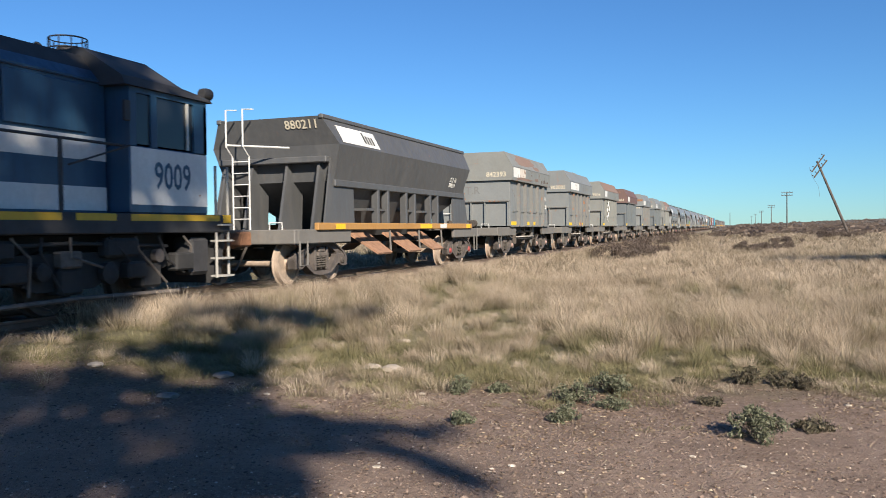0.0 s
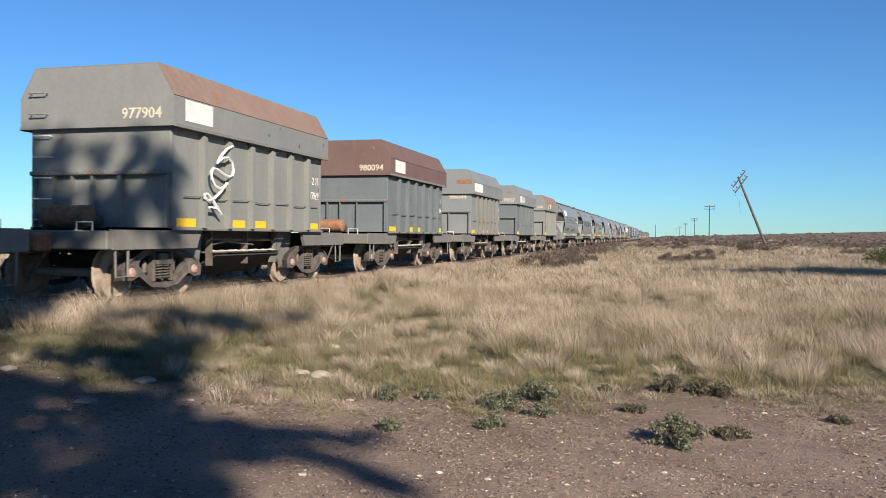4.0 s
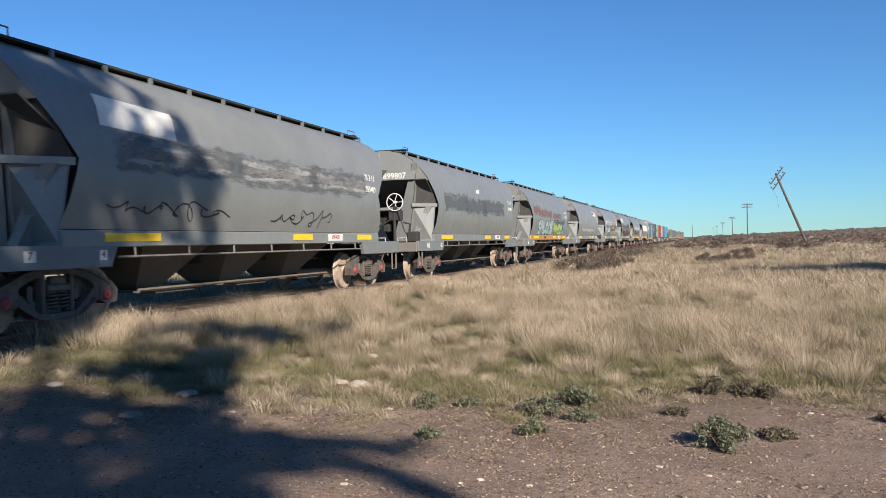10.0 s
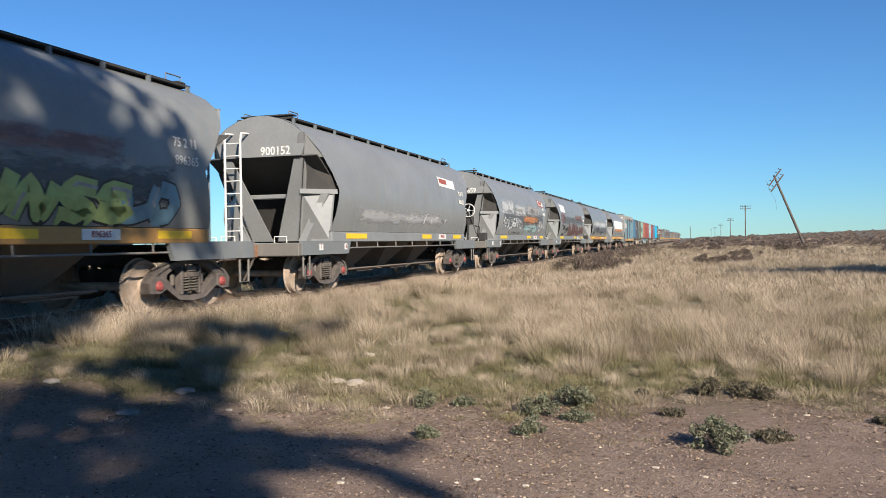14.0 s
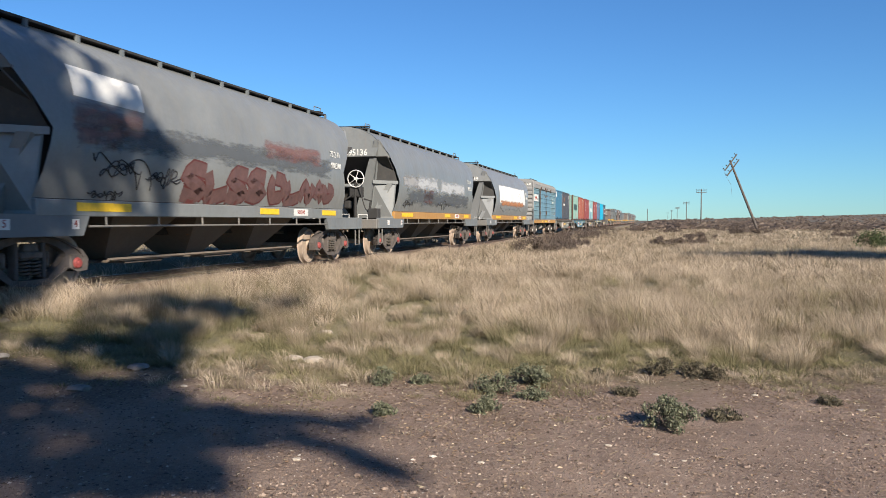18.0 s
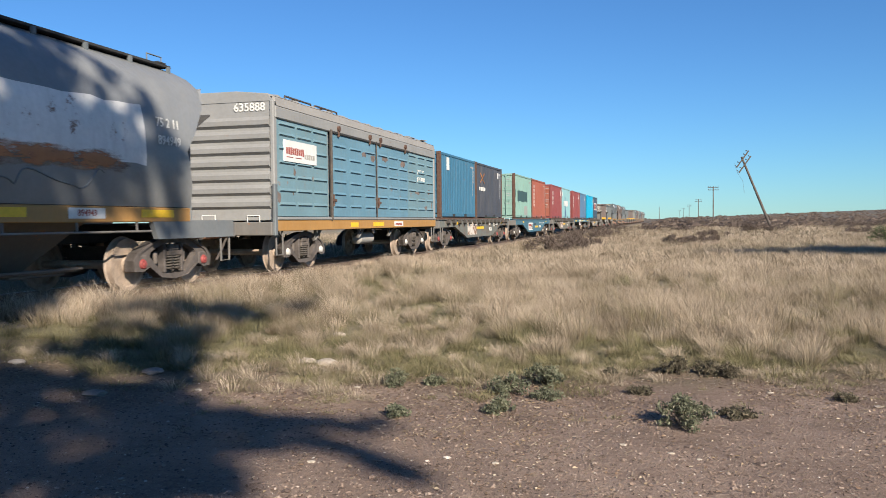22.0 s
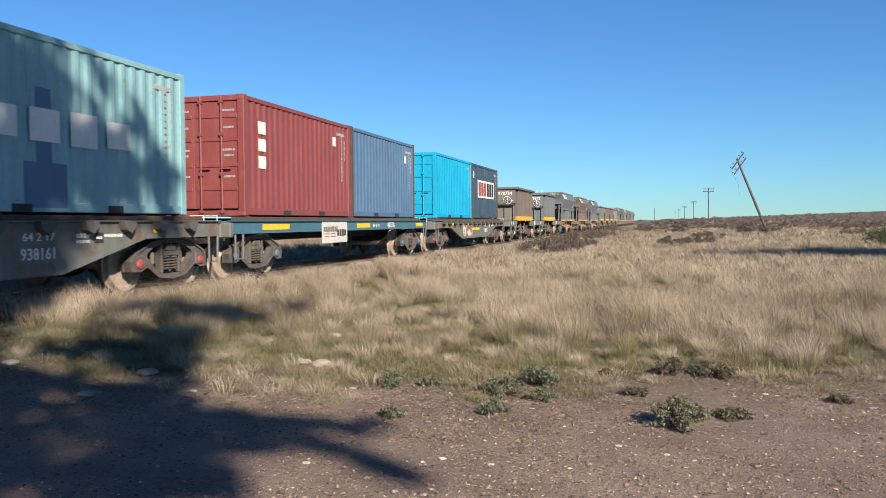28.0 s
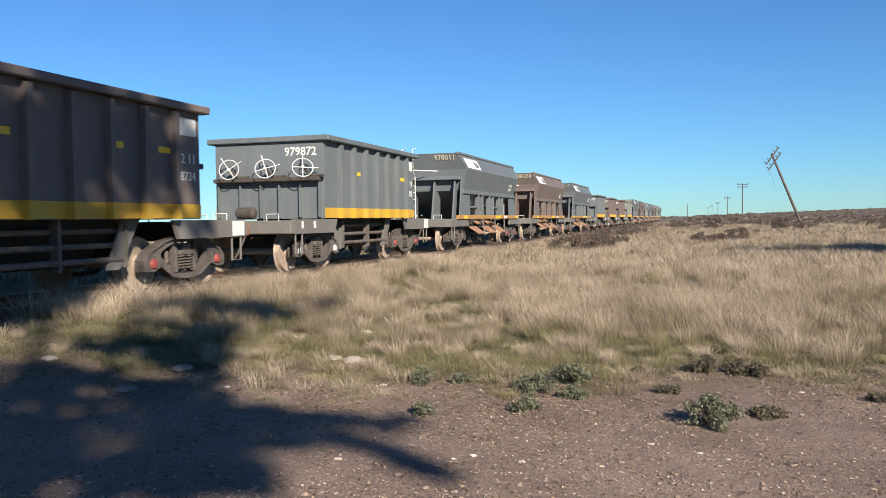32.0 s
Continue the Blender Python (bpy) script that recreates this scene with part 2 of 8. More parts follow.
# ---- mesh building ----
class Shape:
    """Collects points and faces of one mesh."""

    def __init__(self):
        self.v, self.f = [], []

    def put(self, pts, faces):
        n = len(self.v)
        self.v += [tuple(p) for p in pts]
        self.f += [tuple(i + n for i in f) for f in faces]
        return self

    def box(self, x0, x1, y0, y1, z0, z1, bev=0.0):
        if bev <= 0:
            return self.put([(x, y, z) for x in (x0, x1) for y in (y0, y1) for z in (z0, z1)],
                            [(0, 1, 3, 2), (4, 6, 7, 5), (0, 4, 5, 1), (2, 3, 7, 6), (0, 2, 6, 4), (1, 5, 7, 3)])
        b = min(bev, (x1 - x0) / 2.1, (y1 - y0) / 2.1, (z1 - z0) / 2.1)
        bm = bmesh.new()
        bmesh.ops.create_cube(bm, size=1.0, matrix=Matrix.Translation(((x0 + x1) / 2, (y0 + y1) / 2, (z0 + z1) / 2)) @ Matrix.Diagonal((x1 - x0, y1 - y0, z1 - z0, 1)))
        bmesh.ops.bevel(bm, geom=list(bm.edges), offset=b, segments=1, affect="EDGES")
        bm.verts.index_update()
        self.put([p.co for p in bm.verts], [[p.index for p in f.verts] for f in bm.faces])
        bm.free()
        return self

    def prism(self, poly, axis, a0, a1):
        """A polygon pushed along an axis: for x it is in (y, z), for y in (x, z), for z in (x, y)."""
        at = {"x": lambda a, p: (a, p[0], p[1]), "y": lambda a, p: (p[0], a, p[1]), "z": lambda a, p: (p[0], p[1], a)}[axis]
        n = len(poly)
        faces = [tuple(range(n))[::-1], tuple(range(n, 2 * n))] + [(i, (i + 1) % n, (i + 1) % n + n, i + n) for i in range(n)]
        return self.put([at(a, p) for a in (a0, a1) for p in poly], faces)

    def plate(self, pts, thick):
        """A flat polygon in space, thickened to both sides."""
        pts = [Vector(p) for p in pts]
        nrm = (pts[1] - pts[0]).cross(pts[2] - pts[0]).normalized() * thick / 2
        n = len(pts)
        faces = [tuple(range(n))[::-1], tuple(range(n, 2 * n))] + [(i, (i + 1) % n, (i + 1) % n + n, i + n) for i in range(n)]
        return self.put([p - nrm for p in pts] + [p + nrm for p in pts], faces)

    def tube(self, pts, r, n=6, r1=None):
        pts = [Vector(p) for p in pts]
        rings = []
        for i, p in enumerate(pts):
            d = (pts[min(i + 1, len(pts) - 1)] - pts[max(i - 1, 0)]).normalized()
            a = d.orthogonal().normalized() if i == 0 else (a - d * a.dot(d)).normalized()
            b = d.cross(a)
            rad = r if r1 is None else r + (r1 - r) * i / (len(pts) - 1)
            rings.append([p + (a * math.cos(t) + b * math.sin(t)) * rad for t in (2 * math.pi * k / n for k in range(n))])
        faces = [tuple(range(n))[::-1], tuple(range((len(pts) - 1) * n, len(pts) * n))]
        for i in range(len(pts) - 1):
            faces += [(i * n + k, i * n + (k + 1) % n, (i + 1) * n + (k + 1) % n, (i + 1) * n + k) for k in range(n)]
        return self.put([q for ring in rings for q in ring], faces)

    def turned(self, profile, centre, axis, n=20):
        """A lathe body: (radius, along) pairs round an axis through the centre."""
        cx, cy, cz = centre
        pts = []
        for r, a in profile:
            for k in range(n):
                c, s = r * math.cos(2 * math.pi * k / n), r * math.sin(2 * math.pi * k / n)
                pts.append({"x": (cx + a, cy + c, cz + s), "y": (cx + s, cy + a, cz + c), "z": (cx + c, cy + s, cz + a)}[axis])
        m = len(profile)
        faces = [tuple(range(n))[::-1], tuple(range((m - 1) * n, m * n))]
        for i in range(m - 1):
            faces += [(i * n + k, i * n + (k + 1) % n, (i + 1) * n + (k + 1) % n, (i + 1) * n + k) for k in range(n)]
        return self.put(pts, faces)

    def mesh(self, name, *mats, smooth=False):
        me = bpy.data.meshes.new(name)
        me.from_pydata(self.v, [], self.f)
        for m in mats:
            me.materials.append(m)
        if smooth:
            me.shade_smooth()
        return me


def tidy(me):
    bm = bmesh.new()
    bm.from_mesh(me)
    bmesh.ops.recalc_face_normals(bm, faces=bm.faces)
    bm.to_mesh(me)
    bm.free()
    return me


KEEP = {}


def shared(key, make, *mats, smooth=False):
    """One mesh for all pieces that are alike."""
    key = (key, tuple(m.name for m in mats), smooth)
    if key not in KEEP:
        KEEP[key] = tidy(make().mesh(key[0], *mats, smooth=smooth))
        if smooth:
            KEEP[key].set_sharp_from_angle(angle=radians(35))
    return KEEP[key]


def part(name, shape, material, parent, label="", at=None, smooth=False):
    """One mesh object under a thing or a part."""
    me = shape if isinstance(shape, bpy.types.Mesh) else tidy(shape.mesh(name, material, smooth=smooth))
    if smooth and not isinstance(shape, bpy.types.Mesh):
        me.set_sharp_from_angle(angle=radians(35))
    ob = new(name, me)
    ob.parent = parent
    if at is not None:
        ob.matrix_basis = at if isinstance(at, Matrix) else Matrix.Translation(at)
    return tagged(ob, label)


def thing(name, m, label, category, group=""):
    ob = new(name)
    ob.empty_display_size = 0.3
    ob.matrix_basis = m if isinstance(m, Matrix) else Matrix.Translation(m)
    return tagged(ob, label, category, group)


def lettering(words, size, parent, centre, facing, material=None, name="lettering", wide=1.0):
    """Painted characters, a hair proud of the sheet they are painted on."""
    key = ("text", words, size, facing, wide, (material or LETTER).name)
    if key not in KEEP:
        cu = bpy.data.curves.new(name, "FONT")
        cu.body, cu.size, cu.align_x, cu.align_y, cu.extrude, cu.resolution_u = words, size, "CENTER", "CENTER", 0.002, 2
        cu.offset = size * 0.012
        tmp = bpy.data.objects.new("tmp", cu)
        me = bpy.data.meshes.new_from_object(tmp)
        bpy.data.objects.remove(tmp)
        turn = {"-y": pose(0, 0, 0, 90, 0, 0), "x": pose(0, 0, 0, 90, 0, 90)}[facing]
        me.transform(turn @ Matrix.Diagonal((wide, 1, 1, 1)))
        me.materials.clear()
        me.materials.append(material or LETTER)
        KEEP[key] = me
    return part(name, KEEP[key], None, parent, "", centre)


# ---- running gear shared by all wagons ----
AXLES = {-1: [], 1: []}   # all wheelsets, by their place in the bogie
WHEEL_R, HALF_BASE = 0.45, 0.93


def wheelset_shape():
    s = Shape()
    s.turned([(0.075, -1.16), (0.075, 1.16)], (0, 0, 0), "x", 10)
    for side in (-1, 1):
        rim = [(0.10, -0.09), (0.13, -0.075), (0.15, -0.02), (0.36, 0.0), (0.385, -0.06), (0.47, -0.07), (0.485, -0.055), (0.455, -0.03), (0.445, 0.06),
               (0.385, 0.062), (0.365, 0.03), (0.15, 0.035), (0.13, 0.09), (0.10, 0.09)]
        s.turned([(r, side * a) for r, a in rim], (side * 0.87, 0, 0), "x", 26)
    return s


def side_frame_shape():
    """Cast truck side: a thick bowed frame round one wide opening, with two columns that guide the springs."""
    s = Shape()
    half = [(0.0, 0.91, 0.78), (0.26, 0.90, 0.78), (0.62, 0.83, 0.66), (1.04, 0.66, 0.60), (1.17, 0.52, 0.55)]
    outer = [(y, z) for y, z, _ in half] + [(1.14, 0.34), (0.92, 0.33), (0.74, 0.40), (0.40, 0.20), (0.0, 0.16)]
    inner = [(0.0, 0.80), (0.24, 0.80), (0.50, 0.73), (0.67, 0.65), (0.70, 0.60), (0.69, 0.56), (0.63, 0.52), (0.55, 0.44), (0.34, 0.27), (0.0, 0.255)]
    for m in (1, -1):
        for k in range(len(outer) - 1):
            q = [outer[k], outer[k + 1], inner[k + 1], inner[k]]
            s.prism([(m * y, z) for y, z in q], "x", -0.065, 0.065)
            lip = [outer[k], outer[k + 1]] + [(y + (iy - y) * 0.22, z + (iz - z) * 0.22) for (y, z), (iy, iz) in ((outer[k + 1], inner[k + 1]), (outer[k], inner[k]))]
            s.prism([(m * y, z) for y, z in lip], "x", -0.10, 0.10)
        s.box(-0.07, 0.075, min(m * 0.23, m * 0.30), max(m * 0.23, m * 0.30), 0.27, 0.80, 0.015)
        s.box(-0.10, 0.085, min(m * 0.78, m * 1.08), max(m * 0.78, m * 1.08), 0.36, 0.62, 0.03)
    return s


def spring_shape():
    s = Shape()
    s.tube([(0.085 * math.cos(t), 0.085 * math.sin(t), 0.31 + 0.25 * k / 60) for k, t in ((k, 2 * math.pi * 5 * k / 60) for k in range(61))], 0.016, 5)
    return s


def bolster_shape():
    s = Shape()
    s.prism([(-1.16, 0.58), (-1.16, 0.70), (-0.5, 0.74), (0.5, 0.74), (1.16, 0.70), (1.16, 0.58), (0.4, 0.45), (-0.4, 0.45)], "y", -0.20, 0.20)
    s.turned([(0.22, 0.72), (0.22, 0.86)], (0, 0, 0), "z", 16)
    for y in (-0.52, 0.52):
        s.tube([(-1.05, y, 0.42), (1.05, y, 0.42)], 0.04, 8)
    return s


def brake_shape():
    s = Shape()
    s.prism([(0.44, 0.62), (0.50, 0.62), (0.53, 0.40), (0.48, 0.24), (0.44, 0.24), (0.47, 0.42)], "x", -0.05, 0.05)
    s.tube([(0, 0.50, 0.60), (0, 0.30, 0.86)], 0.02, 5)
    return s


def bogie(parent, y, cap=None):
    b = part("bogie", shared("bolster", bolster_shape, IRON), None, parent, "", (0, y, 0))
    for side in (-1, 1):
        part("side_frame", shared("side_frame", side_frame_shape, CAST), None, b, "", (side * 1.13, 0, 0))
        for k in (-0.10, 0.10):
            part("coil_spring", shared("coil_spring", spring_shape, SPRING, smooth=True), None, b, "", (side * 1.15, k, 0))
        for k in (-0.42, 0.42):
            part("friction_wedge", shared("friction_wedge", lambda: Shape().box(-0.05, 0.03, -0.045, 0.045, 0.42, 0.66, 0.03), GEAR), None, b, "", (side * 1.11, k, 0))
        part("bolster_end", shared("bolster_end", lambda: Shape().box(-0.07, 0.07, -0.21, 0.21, 0.57, 0.66, 0.015).box(-0.06, 0.06, -0.14, 0.14, 0.66, 0.78, 0.02), GEAR), None, b, "", (side * 1.16, 0, 0))
        for e in (-1, 1):
            part("brake_shoe", shared("brake_shoe", brake_shape, IRON), None, b, "", Matrix.Translation((side * 0.87, 0, 0)) @ pose(0, 0, 0, 0, 0, 0 if e > 0 else 180))
            part("axle_cap", shared("axle_cap", lambda: Shape().turned([(0.088, 0), (0.088, 0.03), (0.07, 0.055), (0.035, 0.06), (0.03, 0.07)], (0, 0, 0), "x", 12), cap or IRON, smooth=True),
                 None, b, "", Matrix.Translation((side * 1.20, e * HALF_BASE, 0.46)) @ pose(0, 0, 0, 0, 0, 0 if side > 0 else 180))
    for e in (-1, 1):
        w = part("wheelset", shared("wheelset", wheelset_shape, TREAD, smooth=True), None, b, "", (0, e * HALF_BASE, 0.455))
        AXLES[e].append(w)
    return b


def coupler_shape(reach):
    """Draft gear, coupler shank and knuckle, pointing towards -y from the headstock."""
    s = Shape()
    s.turned([(0.15, 0.30), (0.19, 0.25), (0.19, -0.05), (0.15, -0.10)], (0, 0, 0.95), "y", 16)
    s.box(-0.09, 0.09, -reach + 0.12, 0.2, 0.84, 1.04, 0.02)
    s.prism([(-0.18, 0.0), (0.0, 0.06), (0.17, 0.0), (0.19, -0.2), (0.06, -0.24), (0.03, -0.12), (-0.08, -0.12), (-0.12, -0.26), (-0.19, -0.22)], "z", 0.80, 1.08)
    for i in range(len(s.v) - 18, len(s.v)):
        x, y, z = s.v[i]
        s.v[i] = (x, y - reach + 0.22, z)
    s.tube([(0.35, 0.0, 0.92), (0.36, -0.15, 0.82), (0.30, -0.32, 0.50), (0.26, -0.42, 0.34)], 0.028, 6)
    return s


def step_shape():
    return Shape().tube([(0, -0.16, 0.92), (0, -0.15, 0.42), (0, 0.15, 0.42), (0, 0.16, 0.92)], 0.022, 6)


def grab_shape():
    return Shape().tube([(0, -0.15, 0), (0, -0.15, 0.14), (0, 0.15, 0.14), (0, 0.15, 0)], 0.013, 5)


def both_ends():
    return ((-1, Matrix.Identity(4)), (1, pose(0, 0, 0, 0, 0, 180)))


def end_gear(parent, head, reach, frame_mat, step=True):
    """Headstock, coupler and steps at both ends."""
    for e, turn in both_ends():
        part("headstock", shared(f"headstock", lambda: Shape().box(-1.42, 1.42, -0.14, 0.0, 0.86, 1.16, 0.02).box(-0.35, 0.35, -0.20, -0.14, 0.80, 1.12, 0.02), frame_mat), None, parent, "", turn @ Matrix.Translation((0, -head, 0)))
        part("coupler", shared(f"coupler_{reach - head:.2f}", lambda: coupler_shape(reach - head), IRON), None, parent, "rusty knuckle coupler", turn @ Matrix.Translation((0, -head - 0.1, 0)))
        part("draft_housing", shared("draft_housing", lambda: Shape().box(-0.42, 0.42, -0.52, -0.14, 0.83, 1.13, 0.03).turned([(0.17, -0.66), (0.19, -0.52), (0.19, -0.2)], (0, 0, 0.97), "y", 14), RUST), None, parent, "rusty brown draft gear housing", turn @ Matrix.Translation((0, -head, 0)))
        if step:
            for x in (-1.40, 1.40):
                part("step", shared("step", step_shape, WHITE if x * -e < 0 else FRAME), None, parent, "white-painted step iron", turn @ Matrix.Translation((x, -head + 0.25, 0)))
        for x in (-0.9, 0.9):
            part("grab_rail", shared("grab_rail", grab_shape, WHITE), None, parent, "", turn @ Matrix.Translation((x, -head + 0.0, 1.16)) @ pose(0, 0, 0, 0, 0, 90))


def wagon(name, y, label, category, group):
    return thing(name, (TRACK_X, y, RAIL_Z), label, category, group)


def marks(parent, spans, z0, z1, x, material=None):
    """Reflective patches on both sides of a wagon."""
    for a, b in spans:
        for side in (1, -1):
            part("reflector", Shape().box(side * x - 0.004, side * x + 0.004, a, b, z0, z1), material or YELLOW, parent)


def handwheel_shape():
    s = Shape()
    s.tube([(0.27 * math.cos(t), 0, 0.27 * math.sin(t)) for t in (2 * math.pi * k / 20 for k in range(21))], 0.016, 6)
    for k in range(5):
        t = 2 * math.pi * k / 5
        s.tube([(0.04 * math.cos(t), 0, 0.04 * math.sin(t)), (0.26 * math.cos(t), 0, 0.26 * math.sin(t))], 0.011, 5)
    s.turned([(0.045, -0.05), (0.05, 0.1)], (0, 0, 0), "y", 10)
    return s


def spoked_shape():
    """A thin four-spoked wheel whose crank arm sticks out past its rim."""
    s = Shape()
    s.tube([(0.24 * math.cos(t), 0, 0.24 * math.sin(t)) for t in (2 * math.pi * k / 20 for k in range(21))], 0.011, 5)
    for t in (0.6, 2.2):
        s.tube([(0.36 * math.cos(t), -0.01, 0.36 * math.sin(t)), (-0.25 * math.cos(t), 0, -0.25 * math.sin(t))], 0.012, 5)
    s.turned([(0.035, -0.04), (0.04, 0.1)], (0, 0, 0), "y", 8)
    return s


def bar_words(parent, centre, facing, length, height, count, material, name="lettering"):
    """Writing that cannot be read, or a maker's mark: short plain bars."""
    s = Shape()
    step = length / count
    for i in range(count):
        a = -length / 2 + i * step
        h = height * (0.82 + 0.18 * ((i * 7) % 3) / 2)
        if facing == "x":
            s.box(-0.003, 0.003, a, a + step * 0.72, -h / 2, h / 2)
        elif facing == "up":
            s.box(-0.003, 0.003, -h / 2, h / 2, a, a + step * 0.72)
        else:
            s.box(a, a + step * 0.72, -0.003, 0.003, -h / 2, h / 2)
    return part(name, s, material, parent, "", centre)


# ---- covered hopper with a hood (short, ribbed sides) ----
def blotch(parent, place, y0, y1, lo, hi, seed, material, name="rust_patch", label="", n=34, rough=0.32):
    """A ragged flat patch; place turns (along, up) into a spot on the sheet."""
    rnd = random.Random(seed)
    f = [(rnd.uniform(0, 6.28), rnd.uniform(0.3, 1.0) / k) for k in range(1, 7)]
    ring = []
    for k in range(n):
        a = 2 * math.pi * k / n
        r = 1 - rough * (0.45 + 0.3 * sum(m * math.sin((j + 2) * a + p) for j, (p, m) in enumerate(f))) - rnd.uniform(0, rough * 0.5)
        c, d = math.cos(a), math.sin(a)
        q = max(abs(c), abs(d)) ** 0.6
        ring.append(place((y0 + y1) / 2 + (y1 - y0) / 2 * r * c / q, (lo + hi) / 2 + (hi - lo) / 2 * r * d / q))
    return part(name, Shape().plate(ring, 0.006), material, parent, label)


def rust_spots(parent, seed, count, x, spans, lo, hi):
    """Small pitted spots scattered over the sheets between the ribs."""
    rnd = random.Random(seed)
    for _ in range(count):
        a, b = rnd.choice(spans)
        y, z, r = rnd.uniform(a, b), rnd.uniform(lo, hi), rnd.uniform(0.02, 0.075)
        for j in range(rnd.choice((1, 1, 2, 4))):
            yy, zz, q = y + rnd.gauss(0, 0.07), z + rnd.gauss(0, 0.09), r * rnd.uniform(0.3, 1.0)
            blotch(parent, lambda u, v: (x, u, v), yy - q, yy + q, zz - q * 1.3, zz + q * 1.3, rnd.random(), BAREPATCH, "rust_spot", "", 9, 0.5)


def hooded_hopper(y, number, body, hood, label, patch=None, ribs=6, low_number=False, tanks=False, side_no="", wheel_at=None, cap=None):
    w = wagon("hooded_hopper_wagon", y, label, "railway wagon", "hooded hopper wagons of the train")
    hl, hw, z0, z1 = 3.19, 1.46, 1.23, 3.02
    shell = Shape()
    shell.prism([(-hw, z0), (hw, z0), (hw, z1 + 0.1), (-hw, z1 + 0.1)], "y", -hl + 0.05, hl - 0.05)
    part("body", shell, body, w)
    for side in (1, -1):
        for i in range(ribs):
            ry = -hl + (i + 1) * 2 * hl / (ribs + 1)
            part("rib", shared("hopper_rib", lambda: Shape().prism([(0, z0), (0.13, z0), (0.13, z1 - 0.12), (0.0, z1)], "y", -0.045, 0.045), PITTED if body is GREY_A else body), None, w, "",
                 Matrix.Translation((side * hw, ry, 0)) @ pose(0, 0, 0, 0, 0, 0 if side > 0 else 180))
        part("bottom_flange", Shape().box(min(side * hw, side * (hw + 0.07)), max(side * hw, side * (hw + 0.07)), -hl, hl, z0 - 0.05, z0, 0.01), PITTED, w)
        rail = Shape().tube([(side * (hw + 0.05), -hl + 0.3 + k * 0.58, 1.80 + 0.02 * math.sin(k * 2.1)) for k in range(11)], 0.012, 5)
        part("cable", rail, body, w)
    for e, turn in both_ends():
        end = Shape().box(-hw - 0.01, hw + 0.01, -hl, -hl + 0.06, z0, z1 + 0.05)
        end.box(-hw, hw, -hl - 0.03, -hl, 2.20, z1, 0.01)
        part("end_sheet", end, body, w, "", turn)
        part("ledge", Shape().box(-hw + 0.02, hw - 0.02, -hl - 0.12, -hl - 0.03, 2.16, 2.24, 0.015), PITTED, w, "", turn)
        for x in (-1.38, -0.95, -0.55, -0.12, 0.45, 1.38):
            part("end_rib", shared("end_rib", lambda: Shape().box(-0.022, 0.022, -0.09, 0.0, z0, 2.17), body), None, w, "", turn @ Matrix.Translation((x, -hl, 0)))
        for k in range(7):
            part("rung", shared("rung", lambda: Shape().tube([(-0.17, 0, 0), (-0.17, -0.09, 0), (0.17, -0.09, 0), (0.17, 0, 0)], 0.014, 5), WHITE if k < 5 else body), None, w, "pale ladder rung",
                 turn @ Matrix.Translation((-1.17, -hl - (0.02 if k < 5 else 0.14), 1.36 + 0.38 * k)))
        gear = Shape().tube([(-1.05, -hl - 0.28, 1.42), (0.05, -hl - 0.28, 1.42)], 0.045, 8)
        gear.tube([(0.05, -hl - 0.35, 1.34), (0.05, -hl - 0.15, 1.34)], 0.13, 10)
        gear.box(-0.95, -0.85, -hl - 0.34, -hl - 0.02, 1.16, 1.46)
        part("brake_gear", gear, IRON, w, "", turn)
        if tanks:
            part("air_tank", Shape().turned([(0.1, -0.5), (0.19, -0.45), (0.19, 0.45), (0.1, 0.5)], (-0.3, -hl - 0.5, 1.42), "x", 14), RUST, w, "rusty air cylinder", turn, True)
        deck = Shape().box(-1.36, 1.36, -4.7, -hl, 1.10, 1.165, 0.01)
        part("platform", deck, FRAME, w, "", turn)
        for x in (-1.40, 1.40):
            part("end_sill", Shape().prism([(-4.72, 0.86), (-2.35, 0.86), (-2.2, 1.18), (-4.72, 1.18)], "x", x - 0.04, x + 0.04), FRAME, w, "", turn)
        for x in (-1.05, 1.05):
            part("bolster_plate", Shape().prism([(-2.35, 1.2), (-1.55, 1.2), (-1.75, 0.35), (-2.2, 0.62)], "x", x - 0.02, x + 0.02), FRAME, w, "", turn)
        rivets = Shape()
        for k in range(26):
            for x, yy, z in ((-1.38 + k * 0.11, -hl - 0.135, 2.21), (1.40, -hl - 0.032, 1.3 + 0.066 * k)):
                rivets.box(x - 0.014, x + 0.014, yy, yy + 0.014, z - 0.014, z + 0.014)
        tagged(part("rivet_row", rivets, body, w, "", turn), kind="stuff")
    hb = hw + 0.14
    band = body if hood is RUSTY else hood
    prof = [(-hb, z1 - 0.02), (hb, z1 - 0.02), (hb, 3.52), (hb - 0.33, 4.085), (-hb + 0.33, 4.085), (-hb, 3.52)]
    part("hood", Shape().prism(prof, "y", -hl - 0.14, hl + 0.14), band, w, "")
    for side in (1, -1):
        part("roof_sheet", Shape().plate([(side * (hb + 0.004), -hl - 0.14, 3.53), (side * (hb + 0.004), hl + 0.14, 3.53), (side * (hb - 0.33), hl + 0.14, 4.10), (side * (hb - 0.33), -hl - 0.14, 4.10)], 0.012), hood, w, "rust-coloured roof sheet" if hood is RUSTY else "")
    for side in (1, -1):
        part("hood_lip", Shape().box(min(side * hb, side * (hb + 0.02)), max(side * hb, side * (hb + 0.02)), -hl - 0.15, hl + 0.15, z1 - 0.04, z1 + 0.03, 0.008), PITTED, w, "rust-pitted lower edge of the hood")
    part("roof_top", Shape().box(-hb + 0.33, hb - 0.33, -hl - 0.13, hl + 0.13, 4.085, 4.105), hood, w)
